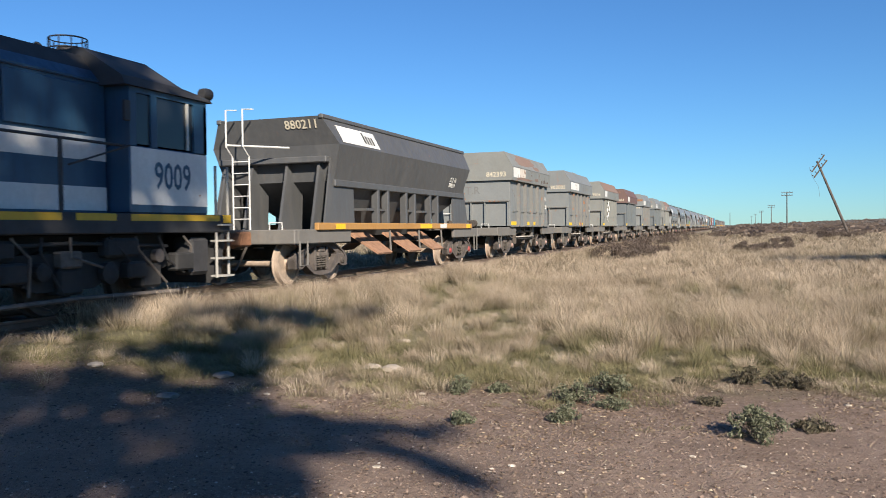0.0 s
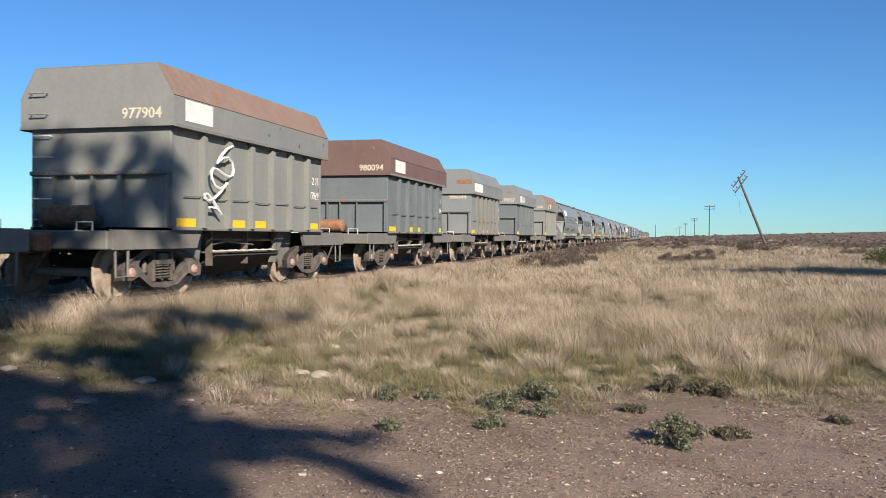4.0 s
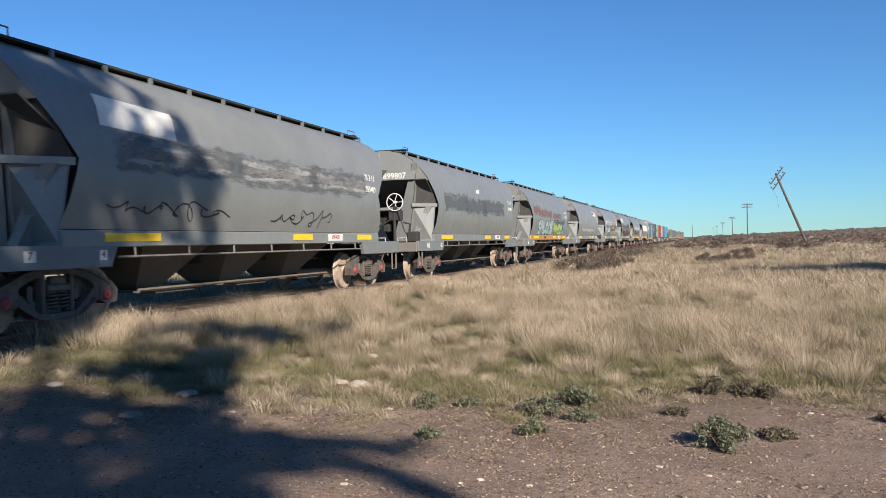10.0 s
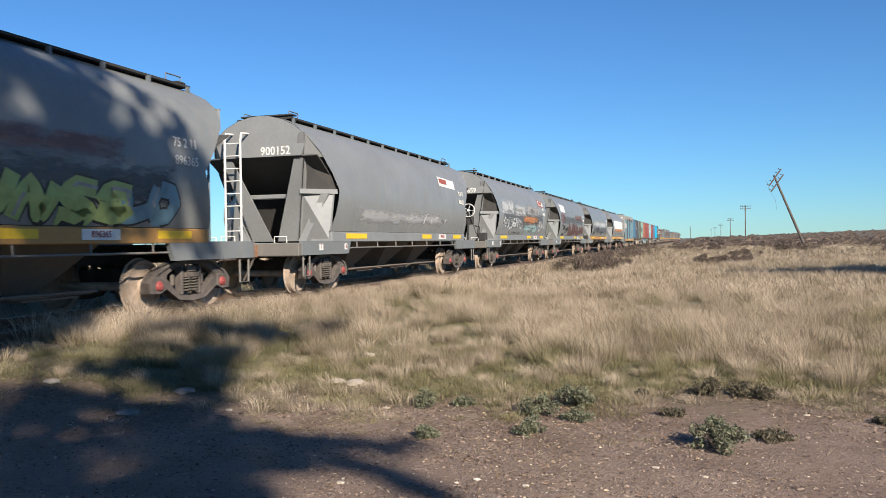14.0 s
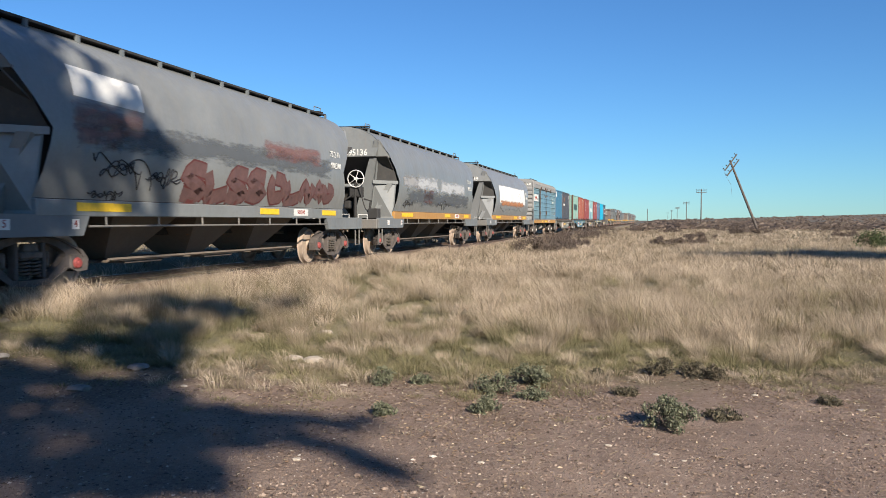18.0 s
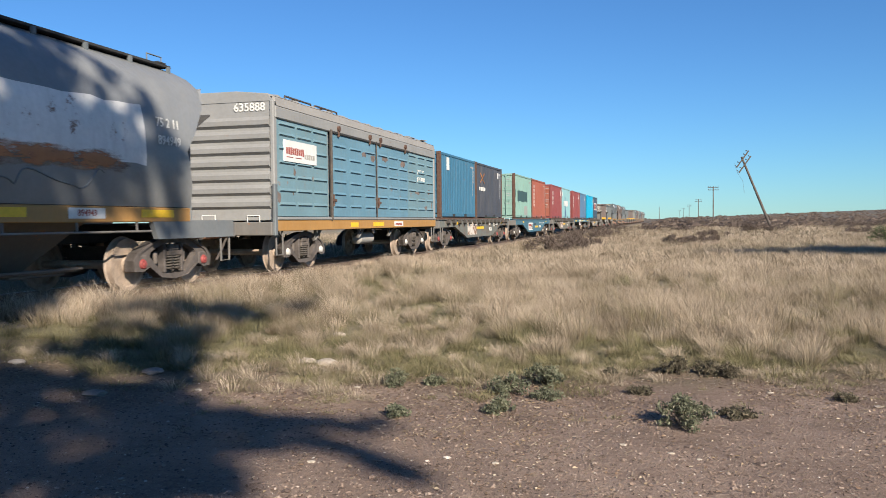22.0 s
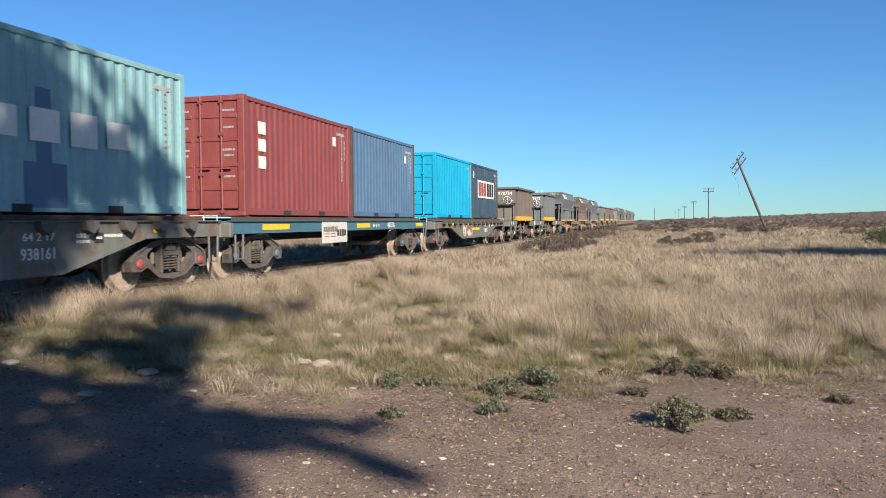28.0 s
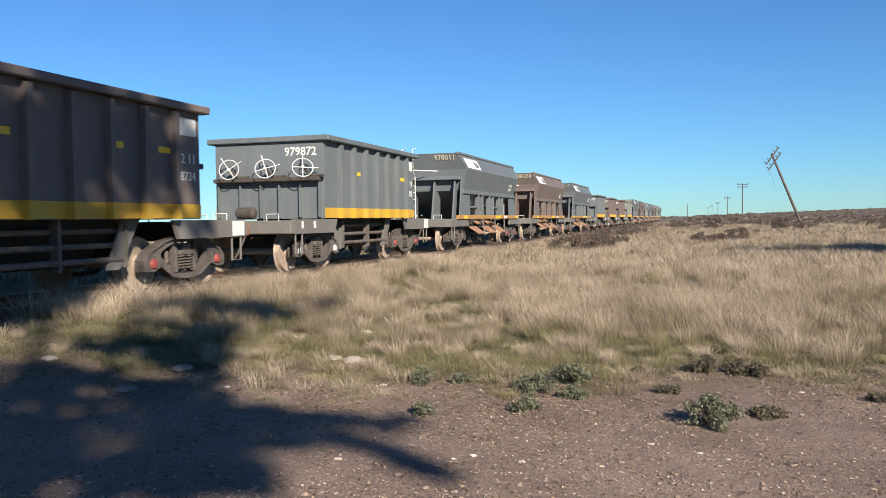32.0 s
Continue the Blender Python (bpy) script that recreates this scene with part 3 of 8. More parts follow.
    if hood is RUSTY and not patch:
        part("rust_panel", Shape().box(hb + 0.001, hb + 0.006, -hl + 0.2, -hl + 2.6, 3.1, 3.5), RUSTFLAKE, w, "panel of flaking white over rust")
    for k in range(3 if number in ("980078", "984344") else 0):
        part("hood_rung", shared("hood_rung", lambda: Shape().tube([(-0.2, 0, 0), (-0.2, -0.09, 0.0), (0.2, -0.09, 0), (0.2, 0, 0)], 0.014, 5), hood), None, w, "", (-1.22, -hl - 0.14, 3.16 + 0.36 * k))
    if patch:
        part("white_panel", Shape().box(hb + 0.001, hb + 0.006, -hl + patch[0], -hl + patch[1], 3.12, 3.50), PEELED if number == "179757" else WHITE, w, "peeling white painted panel" if number == "179757" else "worn white painted panel")
    # Sill and chute near-black, the shade below the body kept in their colour.
    part("centre_sill", Shape().box(-0.2, 0.2, -4.7, 4.7, 0.80, 1.15), BLACK_AND_SHADE, w)
    part("hopper_chute", Shape().prism([(-1.15, 1.25), (1.15, 1.25), (0.35, 0.45), (-0.35, 0.45)], "y", -1.5, 1.5), BLACK_AND_SHADE, w, "")
    for side in (1, -1):
        doors = Shape()
        doors.tube([(side * 1.12, -1.55, 1.03), (side * 1.12, 1.35, 1.0)], 0.03, 8)
        doors.box(side * 1.15 - 0.16, side * 1.15 + 0.16, -1.5, 1.3, 0.74, 0.775, 0.01)
        doors.tube([(side * 1.2, -1.4, 0.92), (side * 1.2, -0.9, 0.98), (side * 1.2, 0.2, 0.9)], 0.022, 6)
        for yy in (-1.5, -0.1, 1.25):
            doors.box(side * 1.15 - 0.06, side * 1.15 + 0.08, yy, yy + 0.035, 0.5, 1.22)
        part("discharge_gear", doors, GEAR, w)
        part("bottom_door", Shape().plate([(side * 1.28, -1.45, 0.70), (side * 1.28, 1.25, 0.70), (side * 0.5, 1.25, 0.30), (side * 0.5, -1.45, 0.30)], 0.03), BLACK_AND_SHADE, w)
        spill = Shape()
        for q in range(9):
            spill.turned([(0.0, 0.0), (0.10 + 0.05 * ((q * 5) % 3), 0.0), (0.04, 0.025), (0.0, 0.03)], (side * (1.14 + 0.03 * ((q * 7) % 3)), -1.3 + 0.29 * q, 0.776), "z", 7)
        tagged(part("spilled_dust", spill, CHALKDUST, w, "pale dust lying on the ledge"), kind="stuff")
        part("door_strut", Shape().plate([(side * 1.2, 1.35, 1.2), (side * 1.2, 1.75, 1.2), (side * 1.2, 1.2, 0.5), (side * 1.2, 0.95, 0.5)], 0.04), FRAME, w)
    lettering(number, 0.27, w, (0.85, -hl - 0.035, 2.86) if low_number else (0.95, -hl - 0.145, 3.22), "-y", CREAM)
    lettering(side_no or "6 2 11", 0.26, w, (hw + 0.004, hl - 0.40, 2.42), "x", wide=0.85)
    lettering(number, 0.26, w, (hw + 0.004, hl - 0.44, 2.06), "x", wide=0.8)
    pitch = 2 * hl / (ribs + 1)
    marks(w, [(-hl + i * pitch + 0.14, -hl + (i + 1) * pitch - 0.16) for i in ((0, 2, 3, 6) if ribs == 6 else (0, 2, 3))], z0 + 0.02, z0 + 0.17, hw + 0.003)
    end_gear(w, 4.72, 5.68, FRAME)
    if wheel_at:
        x, z, mat = wheel_at
        part("handwheel", shared("handwheel", handwheel_shape, mat, smooth=True), None, w, "spoked brake handwheel", (x, -hl - 0.30, z))
        stand = Shape().tube([(x, -hl - 0.22, z), (x, -hl - 0.05, z)], 0.05, 8).box(x + 0.12, x + 0.30, -hl - 0.2, -hl - 0.02, z - 0.35, z + 0.05, 0.02)
        stand.tube([(x + 0.2, -hl - 0.12, z - 0.3), (x + 0.22, -hl - 0.12, 1.2)], 0.035, 7)
        part("brake_stand", stand, GEAR, w, "brown rusty brake stand")
    bogie(w, -3.04, cap or DUSTCAP)
    bogie(w, 3.04, cap or DUSTCAP)
    return w


# ---- open ballast hopper with sloping ends ----
def ballast_hopper(y, number, body, label, plate=True, detail=True):
    w = wagon("ballast_hopper_wagon", y, label, "railway wagon", "ballast hopper wagons of the train")
    hl = 4.55
    prof = [(1.30, 3.62), (1.63, 3.02), (1.40, 2.22)]
    tub = Shape()
    rings = []
    for (x, z), l in zip(prof, (hl + 0.25, hl, hl - 0.15)):
        rings.append([(-x, -l, z), (x, -l, z), (x, l, z), (-x, l, z)])
    low = [(-0.55, -2.3, 1.0), (0.55, -2.3, 1.0), (0.55, 2.3, 1.0), (-0.55, 2.3, 1.0)]
    inner = [(-1.22, -hl - 0.12, 3.62), (1.22, -hl - 0.12, 3.62), (1.22, hl + 0.12, 3.62), (-1.22, hl + 0.12, 3.62)]
    bottom = [(-0.5, -2.2, 1.3), (0.5, -2.2, 1.3), (0.5, 2.2, 1.3), (-0.5, 2.2, 1.3)]
    allr = [bottom, inner] + rings + [low]
    pts = [p for r in allr for p in r]
    faces = [(0, 1, 2, 3), (20, 23, 22, 21)]
    for i in range(len(allr) - 1):
        faces += [(4 * i + k, 4 * i + (k + 1) % 4, 4 * i + 4 + (k + 1) % 4, 4 * i + 4 + k) for k in range(4)]
    # ends slope inwards from the middle ring downwards
    tub.put(pts, faces)
    part("tub", tub, body, w)
    for side in (1, -1):
        rim = Shape().box(min(side * 1.24, side * 1.36), max(side * 1.24, side * 1.36), -hl - 0.26, hl + 0.26, 3.56, 3.66, 0.02)
        part("top_rim", rim, body, w)
        part("bottom_beam", Shape().box(min(side * 1.30, side * 1.46), max(side * 1.30, side * 1.46), -hl + 0.1, hl - 0.1, 2.10, 2.26, 0.02), body, w)
        for yy in (-2.15, -1.55, -0.35, 0.25, 1.45, 2.05):
            part("post", shared("hopper_post", lambda: Shape().box(-0.09, 0.09, -0.06, 0.06, 1.28, 2.12, 0.01), body), None, w, "", (side * 1.36, yy, 0))
        for yy in (-1.85, -0.05, 1.75, -2.7, 0.9):
            part("shelf_plate", Shape().box(min(side * 1.0, side * 1.38), max(side * 1.0, side * 1.38), yy, yy + 0.45, 1.60, 1.66), body, w)
        for e in (1, -1):
            gus = Shape().plate([(side * 1.36, e * (hl - 0.1), 2.9), (side * 1.38, e * (hl - 0.2), 2.2), (side * 1.38, e * (hl - 1.1), 2.15), (side * 1.40, e * (hl - 1.1), 1.26), (side * 1.40, e * (hl + 0.35), 1.26)], 0.04)
            part("corner_gusset", gus, body, w)
        part("sill", Shape().box(min(side * 1.36, side * 1.46), max(side * 1.36, side * 1.46), -hl - 0.7, hl + 0.7, 1.14, 1.30, 0.015), ORANGE, w, "rusty orange-painted side sill")
        for yy in (-1.9, 0.1, 1.9):
            part("chute", Shape().plate([(side * 0.75, yy - 0.55, 1.05), (side * 0.75, yy + 0.55, 1.05), (side * 1.5, yy + 0.42, 0.55), (side * 1.5, yy - 0.42, 0.55)], 0.05), CHUTE, w, "rusty discharge chute")
            part("chute_strap", Shape().tube([(side * 1.4, yy + 0.5, 1.14), (side * 1.45, yy + 0.45, 0.6)], 0.025, 5), FRAME, w)
        for e in (1, -1):
            part("end_sill", Shape().box(min(side * 1.30, side * 1.40), max(side * 1.30, side * 1.40), min(e * 3.6, e * 6.0), max(e * 3.6, e * 6.0), 0.86, 1.16, 0.02), FRAME, w)
    for e, turn in both_ends():
        for x in (-1.25, -0.55, 0.35, 1.15):
            part("end_post", Shape().prism([(-hl - 0.45, 1.16), (-hl + 0.5, 1.16), (-hl + 0.6, 2.7), (-hl - 0.05, 2.7)], "x", x - 0.03, x + 0.03), body, w, "", turn)
        part("cross_beam", Shape().box(-1.38, 1.38, -hl - 0.18, -hl + 0.02, 2.62, 2.76, 0.02), body, w, "", turn)
        part("platform", Shape().box(-1.36, 1.36, -6.0, -hl + 0.4, 1.09, 1.15, 0.01), FRAME, w, "", turn)
        if detail and e < 0:
            lad = Shape()
            for x in (-0.62, -0.20):
                lad.tube([(x, -hl - 0.72, 1.15), (x, -hl - 0.72, 2.75), (x, -hl - 0.95, 2.95), (x, -hl - 0.95, 3.75), (x, -hl - 0.55, 3.8)], 0.018, 6)
            for k in range(6):
                lad.tube([(-0.62, -hl - 0.72, 1.4 + 0.25 * k), (-0.20, -hl - 0.72, 1.4 + 0.25 * k)], 0.013, 5)
            lad.tube([(-0.62, -hl - 0.95, 3.0), (0.55, -hl - 0.3, 2.95)], 0.02, 5)
            part("ladder", lad, WHITE, w, "white-painted end ladder", turn)
    part("centre_sill", Shape().box(-0.2, 0.2, -6.0, 6.0, 0.80, 1.12), BLACK_AND_SHADE, w)
    if plate:
        a, b = Vector((1.63, 0, 3.02)), Vector((1.30, 0, 3.62))
        u = (b - a).normalized()
        off = Vector((u.z, 0, -u.x)) * 0.006
        lo, hi = a + u * 0.06 + off, a + u * 0.50 + off
        part("white_panel", Shape().plate([(lo.x, -hl + 0.25, lo.z), (lo.x, -hl + 2.2, lo.z), (hi.x, -hl + 2.2, hi.z), (hi.x, -hl + 0.25, hi.z)], 0.006), WHITE, w, "worn white painted panel")
        for k, (dy, hh) in enumerate(((1.45, 0.3), (1.6, 0.24), (1.75, 0.22), (1.9, 0.22))):
            p, q = a + u * 0.14 + off * 1.6, a + u * (0.14 + hh) + off * 1.6
            part("mark", Shape().plate([(p.x, -hl + dy, p.z), (p.x, -hl + dy + 0.09, p.z), (q.x, -hl + dy + 0.09, q.z), (q.x, -hl + dy, q.z)], 0.006), BLACK_AND_SHADE, w)
    t = lettering(number, 0.28, w, (0.35, 0, 0), "-y", CREAM)
    t.matrix_basis = Matrix.Translation((0.80, -hl - 0.20, 3.45)) @ pose(0, 0, 0, 22, 0, 0)
    for words, z in (("72 2 11", 2.62), (number, 2.46)):
        t = lettering(words, 0.19, w, (0, 0, 0), "x")
        t.matrix_basis = Matrix.Translation((1.525 + (z - 2.62) * 0.29 + 0.004, hl - 1.35, z)) @ pose(0, 0, 0, 0, 16, 0)
    marks(w, [(-hl + 0.1, -hl + 0.55), (0.6, 1.5), (hl + 0.1, hl + 0.5)], 1.16, 1.28, 1.462)
    part("white_patch", Shape().box(1.461, 1.466, 2.2, 2.75, 1.16, 1.28), WHITE, w)
    end_gear(w, 6.02, 6.86, FRAME)
    bogie(w, -4.65, IRON)
    bogie(w, 4.65, REDCAP)
    return w


# ---- grain hopper: rounded tank on sloping ends ----
TANK = [(1.42, 1.43), (1.53, 1.8), (1.57, 2.2), (1.56, 2.42), (1.53, 2.8), (1.42, 3.27), (1.22, 3.62), (0.92, 3.88), (0.58, 4.05), (0.25, 4.13), (0.0, 4.15)]


def tank_front(z):
    """Where the side sheet begins along the wagon, by height."""
    if z >= 3.62:
        return -6.5
    if z >= 2.42:
        return -6.5 + (3.62 - z) / 1.2
    return -5.5 - (2.42 - z) / 0.99 * 0.28


def tank_shape():
    s = Shape()
    prof = TANK + [(-x, z) for x, z in TANK[-2::-1]]
    ys = [0, 0.18, 0.36, 0.5, 0.64, 0.82, 1.0]
    pts = []
    for u in ys:
        for x, z in prof:
            a = tank_front(z)
            pts.append((x, a + (-2 * a) * u, z))
    n = len(prof)
    faces = [(i * n + k, i * n + k + 1, (i + 1) * n + k + 1, (i + 1) * n + k) for i in range(len(ys) - 1) for k in range(n - 1)]
    return s.put(pts, faces)


def tank_end_shape():
    """Upper end wall and the slope sheet under it, for the -y end."""
    s = Shape()
    up = [(x, z) for x, z in TANK if z >= 3.6]
    ring = [(1.06, 3.18)] + up + [(-x, z) for x, z in up[-2::-1]] + [(-1.06, 3.18)]
    s.prism(ring, "y", -6.49, -6.46)
    return s


def slope_sheet_shape():
    return Shape().plate([(-1.45, -6.44, 3.18), (1.45, -6.44, 3.18), (1.42, -5.05, 2.36), (-1.42, -5.05, 2.36)], 0.03)


def lower_slope_shape():
    return Shape().plate([(-1.42, -5.05, 2.35), (1.42, -5.05, 2.35), (1.2, -4.3, 1.2), (-1.2, -4.3, 1.2)], 0.03)


def brace_shape(side):
    """Broad folded brace from the tank's upper corner down and in to the centre of the underframe."""
    top, low = [(1.20, -6.56, 3.70), (1.05, -6.56, 3.70)], [(0.07, -5.84, 1.2), (0.62, -5.84, 1.2)]
    a = [Vector((side * x, y, z)) for x, y, z in top + low]
    s = Shape().put([*a, *(p + Vector((0, 0.05, 0)) for p in a)], BRICK6)
    out = [a[0], a[3], a[3] + Vector((0, 0.30, 0)), a[0] + Vector((0, 0.16, -0.1))]
    return s.put(out + [p - Vector((side * 0.04, 0, 0)) for p in out], BRICK6)


def skirt_shape(side):
    """Recessed panel under the shelf, between the brace and the tank."""
    return Shape().plate([(side * 1.46, -5.56, 2.36), (side * 0.86, -6.08, 2.34), (side * 0.60, -5.72, 1.2), (side * 1.40, -5.72, 1.2)], 0.03)


BRICK6 = [(0, 1, 2, 3), (7, 6, 5, 4), (0, 4, 5, 1), (1, 5, 6, 2), (2, 6, 7, 3), (3, 7, 4, 0)]


def column_shape(side):
    """Folded column that leans against the panel."""
    return Shape().put([(side * x, y, z) for x, y, z in ((1.38, -5.72, 2.34), (1.24, -5.84, 2.34), (0.66, -5.92, 1.2), (0.86, -5.92, 1.2), (1.38, -5.55, 2.34), (1.20, -5.66, 2.34), (0.64, -5.68, 1.2), (0.90, -5.68, 1.2))], BRICK6)


def shelf_shape(side):
    return Shape().prism([(side * 0.88, -6.22), (side * 1.52, -5.52), (side * 1.2, -5.4), (side * 0.7, -6.0)], "z", 2.32, 2.43)


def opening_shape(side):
    """Sheet at the back of the opening beside the brace, coloured dark for shade."""
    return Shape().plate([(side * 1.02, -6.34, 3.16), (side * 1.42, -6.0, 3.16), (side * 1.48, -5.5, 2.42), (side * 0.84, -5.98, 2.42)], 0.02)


def corner_shape(side):
    """The sheet that closes the corner above the opening."""
    a = [Vector((side * 1.225, -6.5, 3.66)), Vector((side * 1.455, -6.10, 3.17)), Vector((side * 1.06, -6.35, 3.09)), Vector((side * 1.19, -6.54, 3.70))]
    b = [p + Vector((-side * 0.03, 0.05, 0)) for p in a]
    return Shape().put(a + b, BRICK6)


def grain_hopper(y, number, tank, label, wheel=False, sill=None, tags=(), tall_ladder=WHITE):
    w = wagon("grain_hopper_wagon", y, label, "railway wagon", "grain hopper wagons of the train")
    part("tank", shared("tank", tank_shape, tank, smooth=True), None, w)
    for e, turn in both_ends():
        part("end_wall", shared("tank_end", tank_end_shape, tank), None, w, "", turn)
        part("slope_sheet", shared("slope_sheet", slope_sheet_shape, SHEET_SHADE), None, w, "sloping end sheet painted dark for shade", turn)
        part("lower_slope_sheet", shared("lower_slope_sheet", lower_slope_shape, SHEET_SHADE), None, w, "sloping end sheet painted dark for shade", turn)
        for side in (1, -1):
            part("brace", shared(f"brace{side}", lambda: brace_shape(side), tank), None, w, "", turn)
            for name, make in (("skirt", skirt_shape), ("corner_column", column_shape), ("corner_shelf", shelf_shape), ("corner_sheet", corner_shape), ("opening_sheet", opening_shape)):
                part(name, shared(f"{name}{side}", lambda: make(side), SHEET_SHADE if name == "opening_sheet" else tank), None, w, "", turn)
        part("cross_walk", shared("cross_walk", lambda: Shape().box(-0.62, 0.74, -6.3, -6.05, 4.15, 4.185, 0.006), BLACK_AND_SHADE), None, w, "dark steel roof walkway", turn)
        part("end_beam", shared("tank_end_beam", lambda: Shape().box(-0.62, 0.62, -5.98, -5.8, 2.22, 2.33, 0.02), tank), None, w, "", turn)
        lad = shared("tank_ladder", lambda: ladder_shape(), tall_ladder)
        part("ladder", lad, None, w, "pale end ladder", turn)
        part("platform", shared("tank_platform", lambda: Shape().box(-1.36, 1.36, -7.2, -5.6, 1.10, 1.16, 0.01), FRAME), None, w, "", turn)
        for x in (-1.40, 1.40):
            part("end_sill", shared("tank_sill", lambda: Shape().prism([(-7.22, 0.88), (-4.75, 0.88), (-4.6, 1.20), (-7.22, 1.20)], "x", -0.045, 0.045), SILLGREY), None, w, "", turn @ Matrix.Translation((x, 0, 0)))
        if wheel and e < 0:
            part("handwheel", shared("handwheel", handwheel_shape, WHITE, smooth=True), None, w, "white brake handwheel", (0.58, -6.98, 2.44))
            stand = Shape().tube([(0.15, -6.86, 1.16), (0.15, -6.86, 2.35)], 0.05, 8)
            stand.box(-0.05, 0.35, -6.9, -6.6, 1.85, 2.2, 0.03)
            stand.tube([(0.55, -6.75, 1.16), (0.62, -6.75, 1.75), (0.4, -6.75, 1.8)], 0.03, 6)
            stand.box(-0.25, -0.05, -6.85, -6.6, 1.5, 1.75, 0.03).tube([(-0.5, -6.9, 1.18), (-0.45, -6.9, 1.6), (0.1, -6.9, 1.95)], 0.025, 6)
            stand.tube([(0.25, -6.95, 2.3), (0.5, -6.9, 1.5), (0.75, -6.95, 1.2)], 0.02, 6).box(0.6, 0.95, -7.0, -6.7, 1.17, 1.5, 0.03)
            part("brake_stand", stand, BLACK_AND_SHADE, w, "dark brake stand with rods and levers", (0.38, -0.03, 0))
    for side in (1, -1):
        part("side_sill", shared("side_sill_" + ("o" if sill else "g"), lambda: Shape().box(-0.05, 0.05, -5.72, 5.72, 1.17, 1.42, 0.015), sill or tank), None, w, "orange-painted side sill" if sill else "", (side * 1.40, 0, 0))
        walk_rail = Shape().box(min(side * 0.34, side * 0.72), max(side * 0.34, side * 0.72), -6.3, 6.3, 4.075, 4.115)
        part("roof_walk", walk_rail, BLACK_AND_SHADE, w, "dark steel roof walkway")
        for k in range(12):
            part("walk_bracket", shared("walk_bracket", lambda: Shape().prism([(-0.23, -0.30), (-0.17, -0.26), (-0.17, 0.0), (-0.23, 0.0)], "y", -0.03, 0.03), GREY_B), None, w, "",
                 Matrix.Translation((side * 0.53, -6.2 + k * 1.127, 4.085)) @ pose(0, 0, 0, 0, 0, 180 if side > 0 else 0))
        for e in (-1, 1):
            part("roof_grab", shared("roof_grab", lambda: Shape().tube([(0, -0.22, 0), (0, -0.22, 0.16), (0, 0.22, 0.16), (0, 0.22, 0)], 0.014, 5), GREY_B), None, w, "", (side * 0.6, e * 5.95, 4.11))
    part("centre_sill", shared("tank_centre_sill", lambda: Shape().box(-0.2, 0.2, -7.2, 7.2, 0.82, 1.12), BLACK_AND_SHADE), None, w)
    for k in (-2.55, 0.0, 2.55):
        part("outlet_hopper", shared("outlet_hopper", lambda: Shape().put([(-1.3, -1.2, 1.5), (1.3, -1.2, 1.5), (1.3, 1.2, 1.5), (-1.3, 1.2, 1.5), (-0.35, -0.3, 0.42), (0.35, -0.3, 0.42), (0.35, 0.3, 0.42), (-0.35, 0.3, 0.42)],
             [(0, 1, 2, 3), (7, 6, 5, 4), (0, 4, 5, 1), (1, 5, 6, 2), (2, 6, 7, 3), (3, 7, 4, 0)]), OUTLET), None, w, "", (0, k, 0))
    part("gate_rod", shared("gate_rod", lambda: Shape().tube([(1.0, -3.6, 0.46), (1.0, 3.4, 0.46)], 0.025, 6), OUTLET), None, w)
    for k in (-2.55, 0.0, 2.55):
        part("outlet_gate", shared("outlet_gate", lambda: Shape().box(-0.95, 0.95, -0.55, 0.55, 0.37, 0.415, 0.01).box(0.75, 1.0, -0.75, 0.75, 0.42, 0.47, 0.01), OUTLET), None, w, "", (0, k, 0))
    rail = Shape().tube([(1.43, -4.6, 1.02), (1.43, 4.6, 1.02)], 0.02, 6)
    for k in range(7):
        rail.tube([(1.43, -4.2 + 1.4 * k, 1.02), (1.42, -4.2 + 1.4 * k, 1.2)], 0.02, 5)
    part("foot_rail", rail, FRAME, w)
    lettering(number, 0.14, w, (1.459, 3.0, 1.31), "x", REDPAINT)
    lettering(number, 0.28, w, (0.40, -6.495, 3.30), "-y", wide=0.93)
    for words, z in (("75 2 11", 2.85), (number, 2.55)):
        xx = 1.535 if z > 2.7 else 1.568
        t = lettering(words, 0.22, w, (xx, 5.35, z), "x")
        t.matrix_basis = Matrix.Translation((xx + 0.004, 4.95, z)) @ pose(0, 0, 0, 0, -5 if z > 2.7 else -2, 0)
    marks(w, [(-4.9, -3.6), (0.9, 1.8), (4.3, 5.2)], 1.25, 1.38, 1.455)
    part("number_panel", Shape().box(1.451, 1.457, 2.6, 3.4, 1.23, 1.39), WHITE, w, "white number panel")
    part("end_mark", Shape().box(1.446, 1.451, -6.4, -6.2, 0.98, 1.13), WHITE, w)
    part("end_mark", Shape().box(1.446, 1.451, -5.0, -4.85, 0.98, 1.13), WHITE, w)
    for y_at, digit in ((-6.3, "275"[len(tags) % 3]), (-4.925, "4")):
        lettering(digit, 0.15, w, (1.453, y_at, 1.06), "x", REDPAINT)
    for t in tags:
        t(w)
    end_gear(w, 7.22, 8.05, FRAME)
    bogie(w, -5.55, REDCAP)
    bogie(w, 5.55, REDCAP)
    return w


def ladder_shape():
    s = Shape()
    for x in (-0.72, -0.31):
        s.tube([(x, -6.85, 1.16), (x, -6.85, 3.55), (x, -6.80, 3.72), (x, -6.5, 3.74)], 0.026, 6)
    for k in range(8):
        s.tube([(-0.72, -6.85, 1.45 + 0.29 * k), (-0.31, -6.85, 1.45 + 0.29 * k)], 0.016, 5)
    return s


def skin_x(z):
    """Half width of the tank at a height."""
    for (x0, z0), (x1, z1) in zip(TANK, TANK[1:]):
        if z0 <= z <= z1:
            return x0 + (x1 - x0) * (z - z0) / (z1 - z0)
    return 1.4


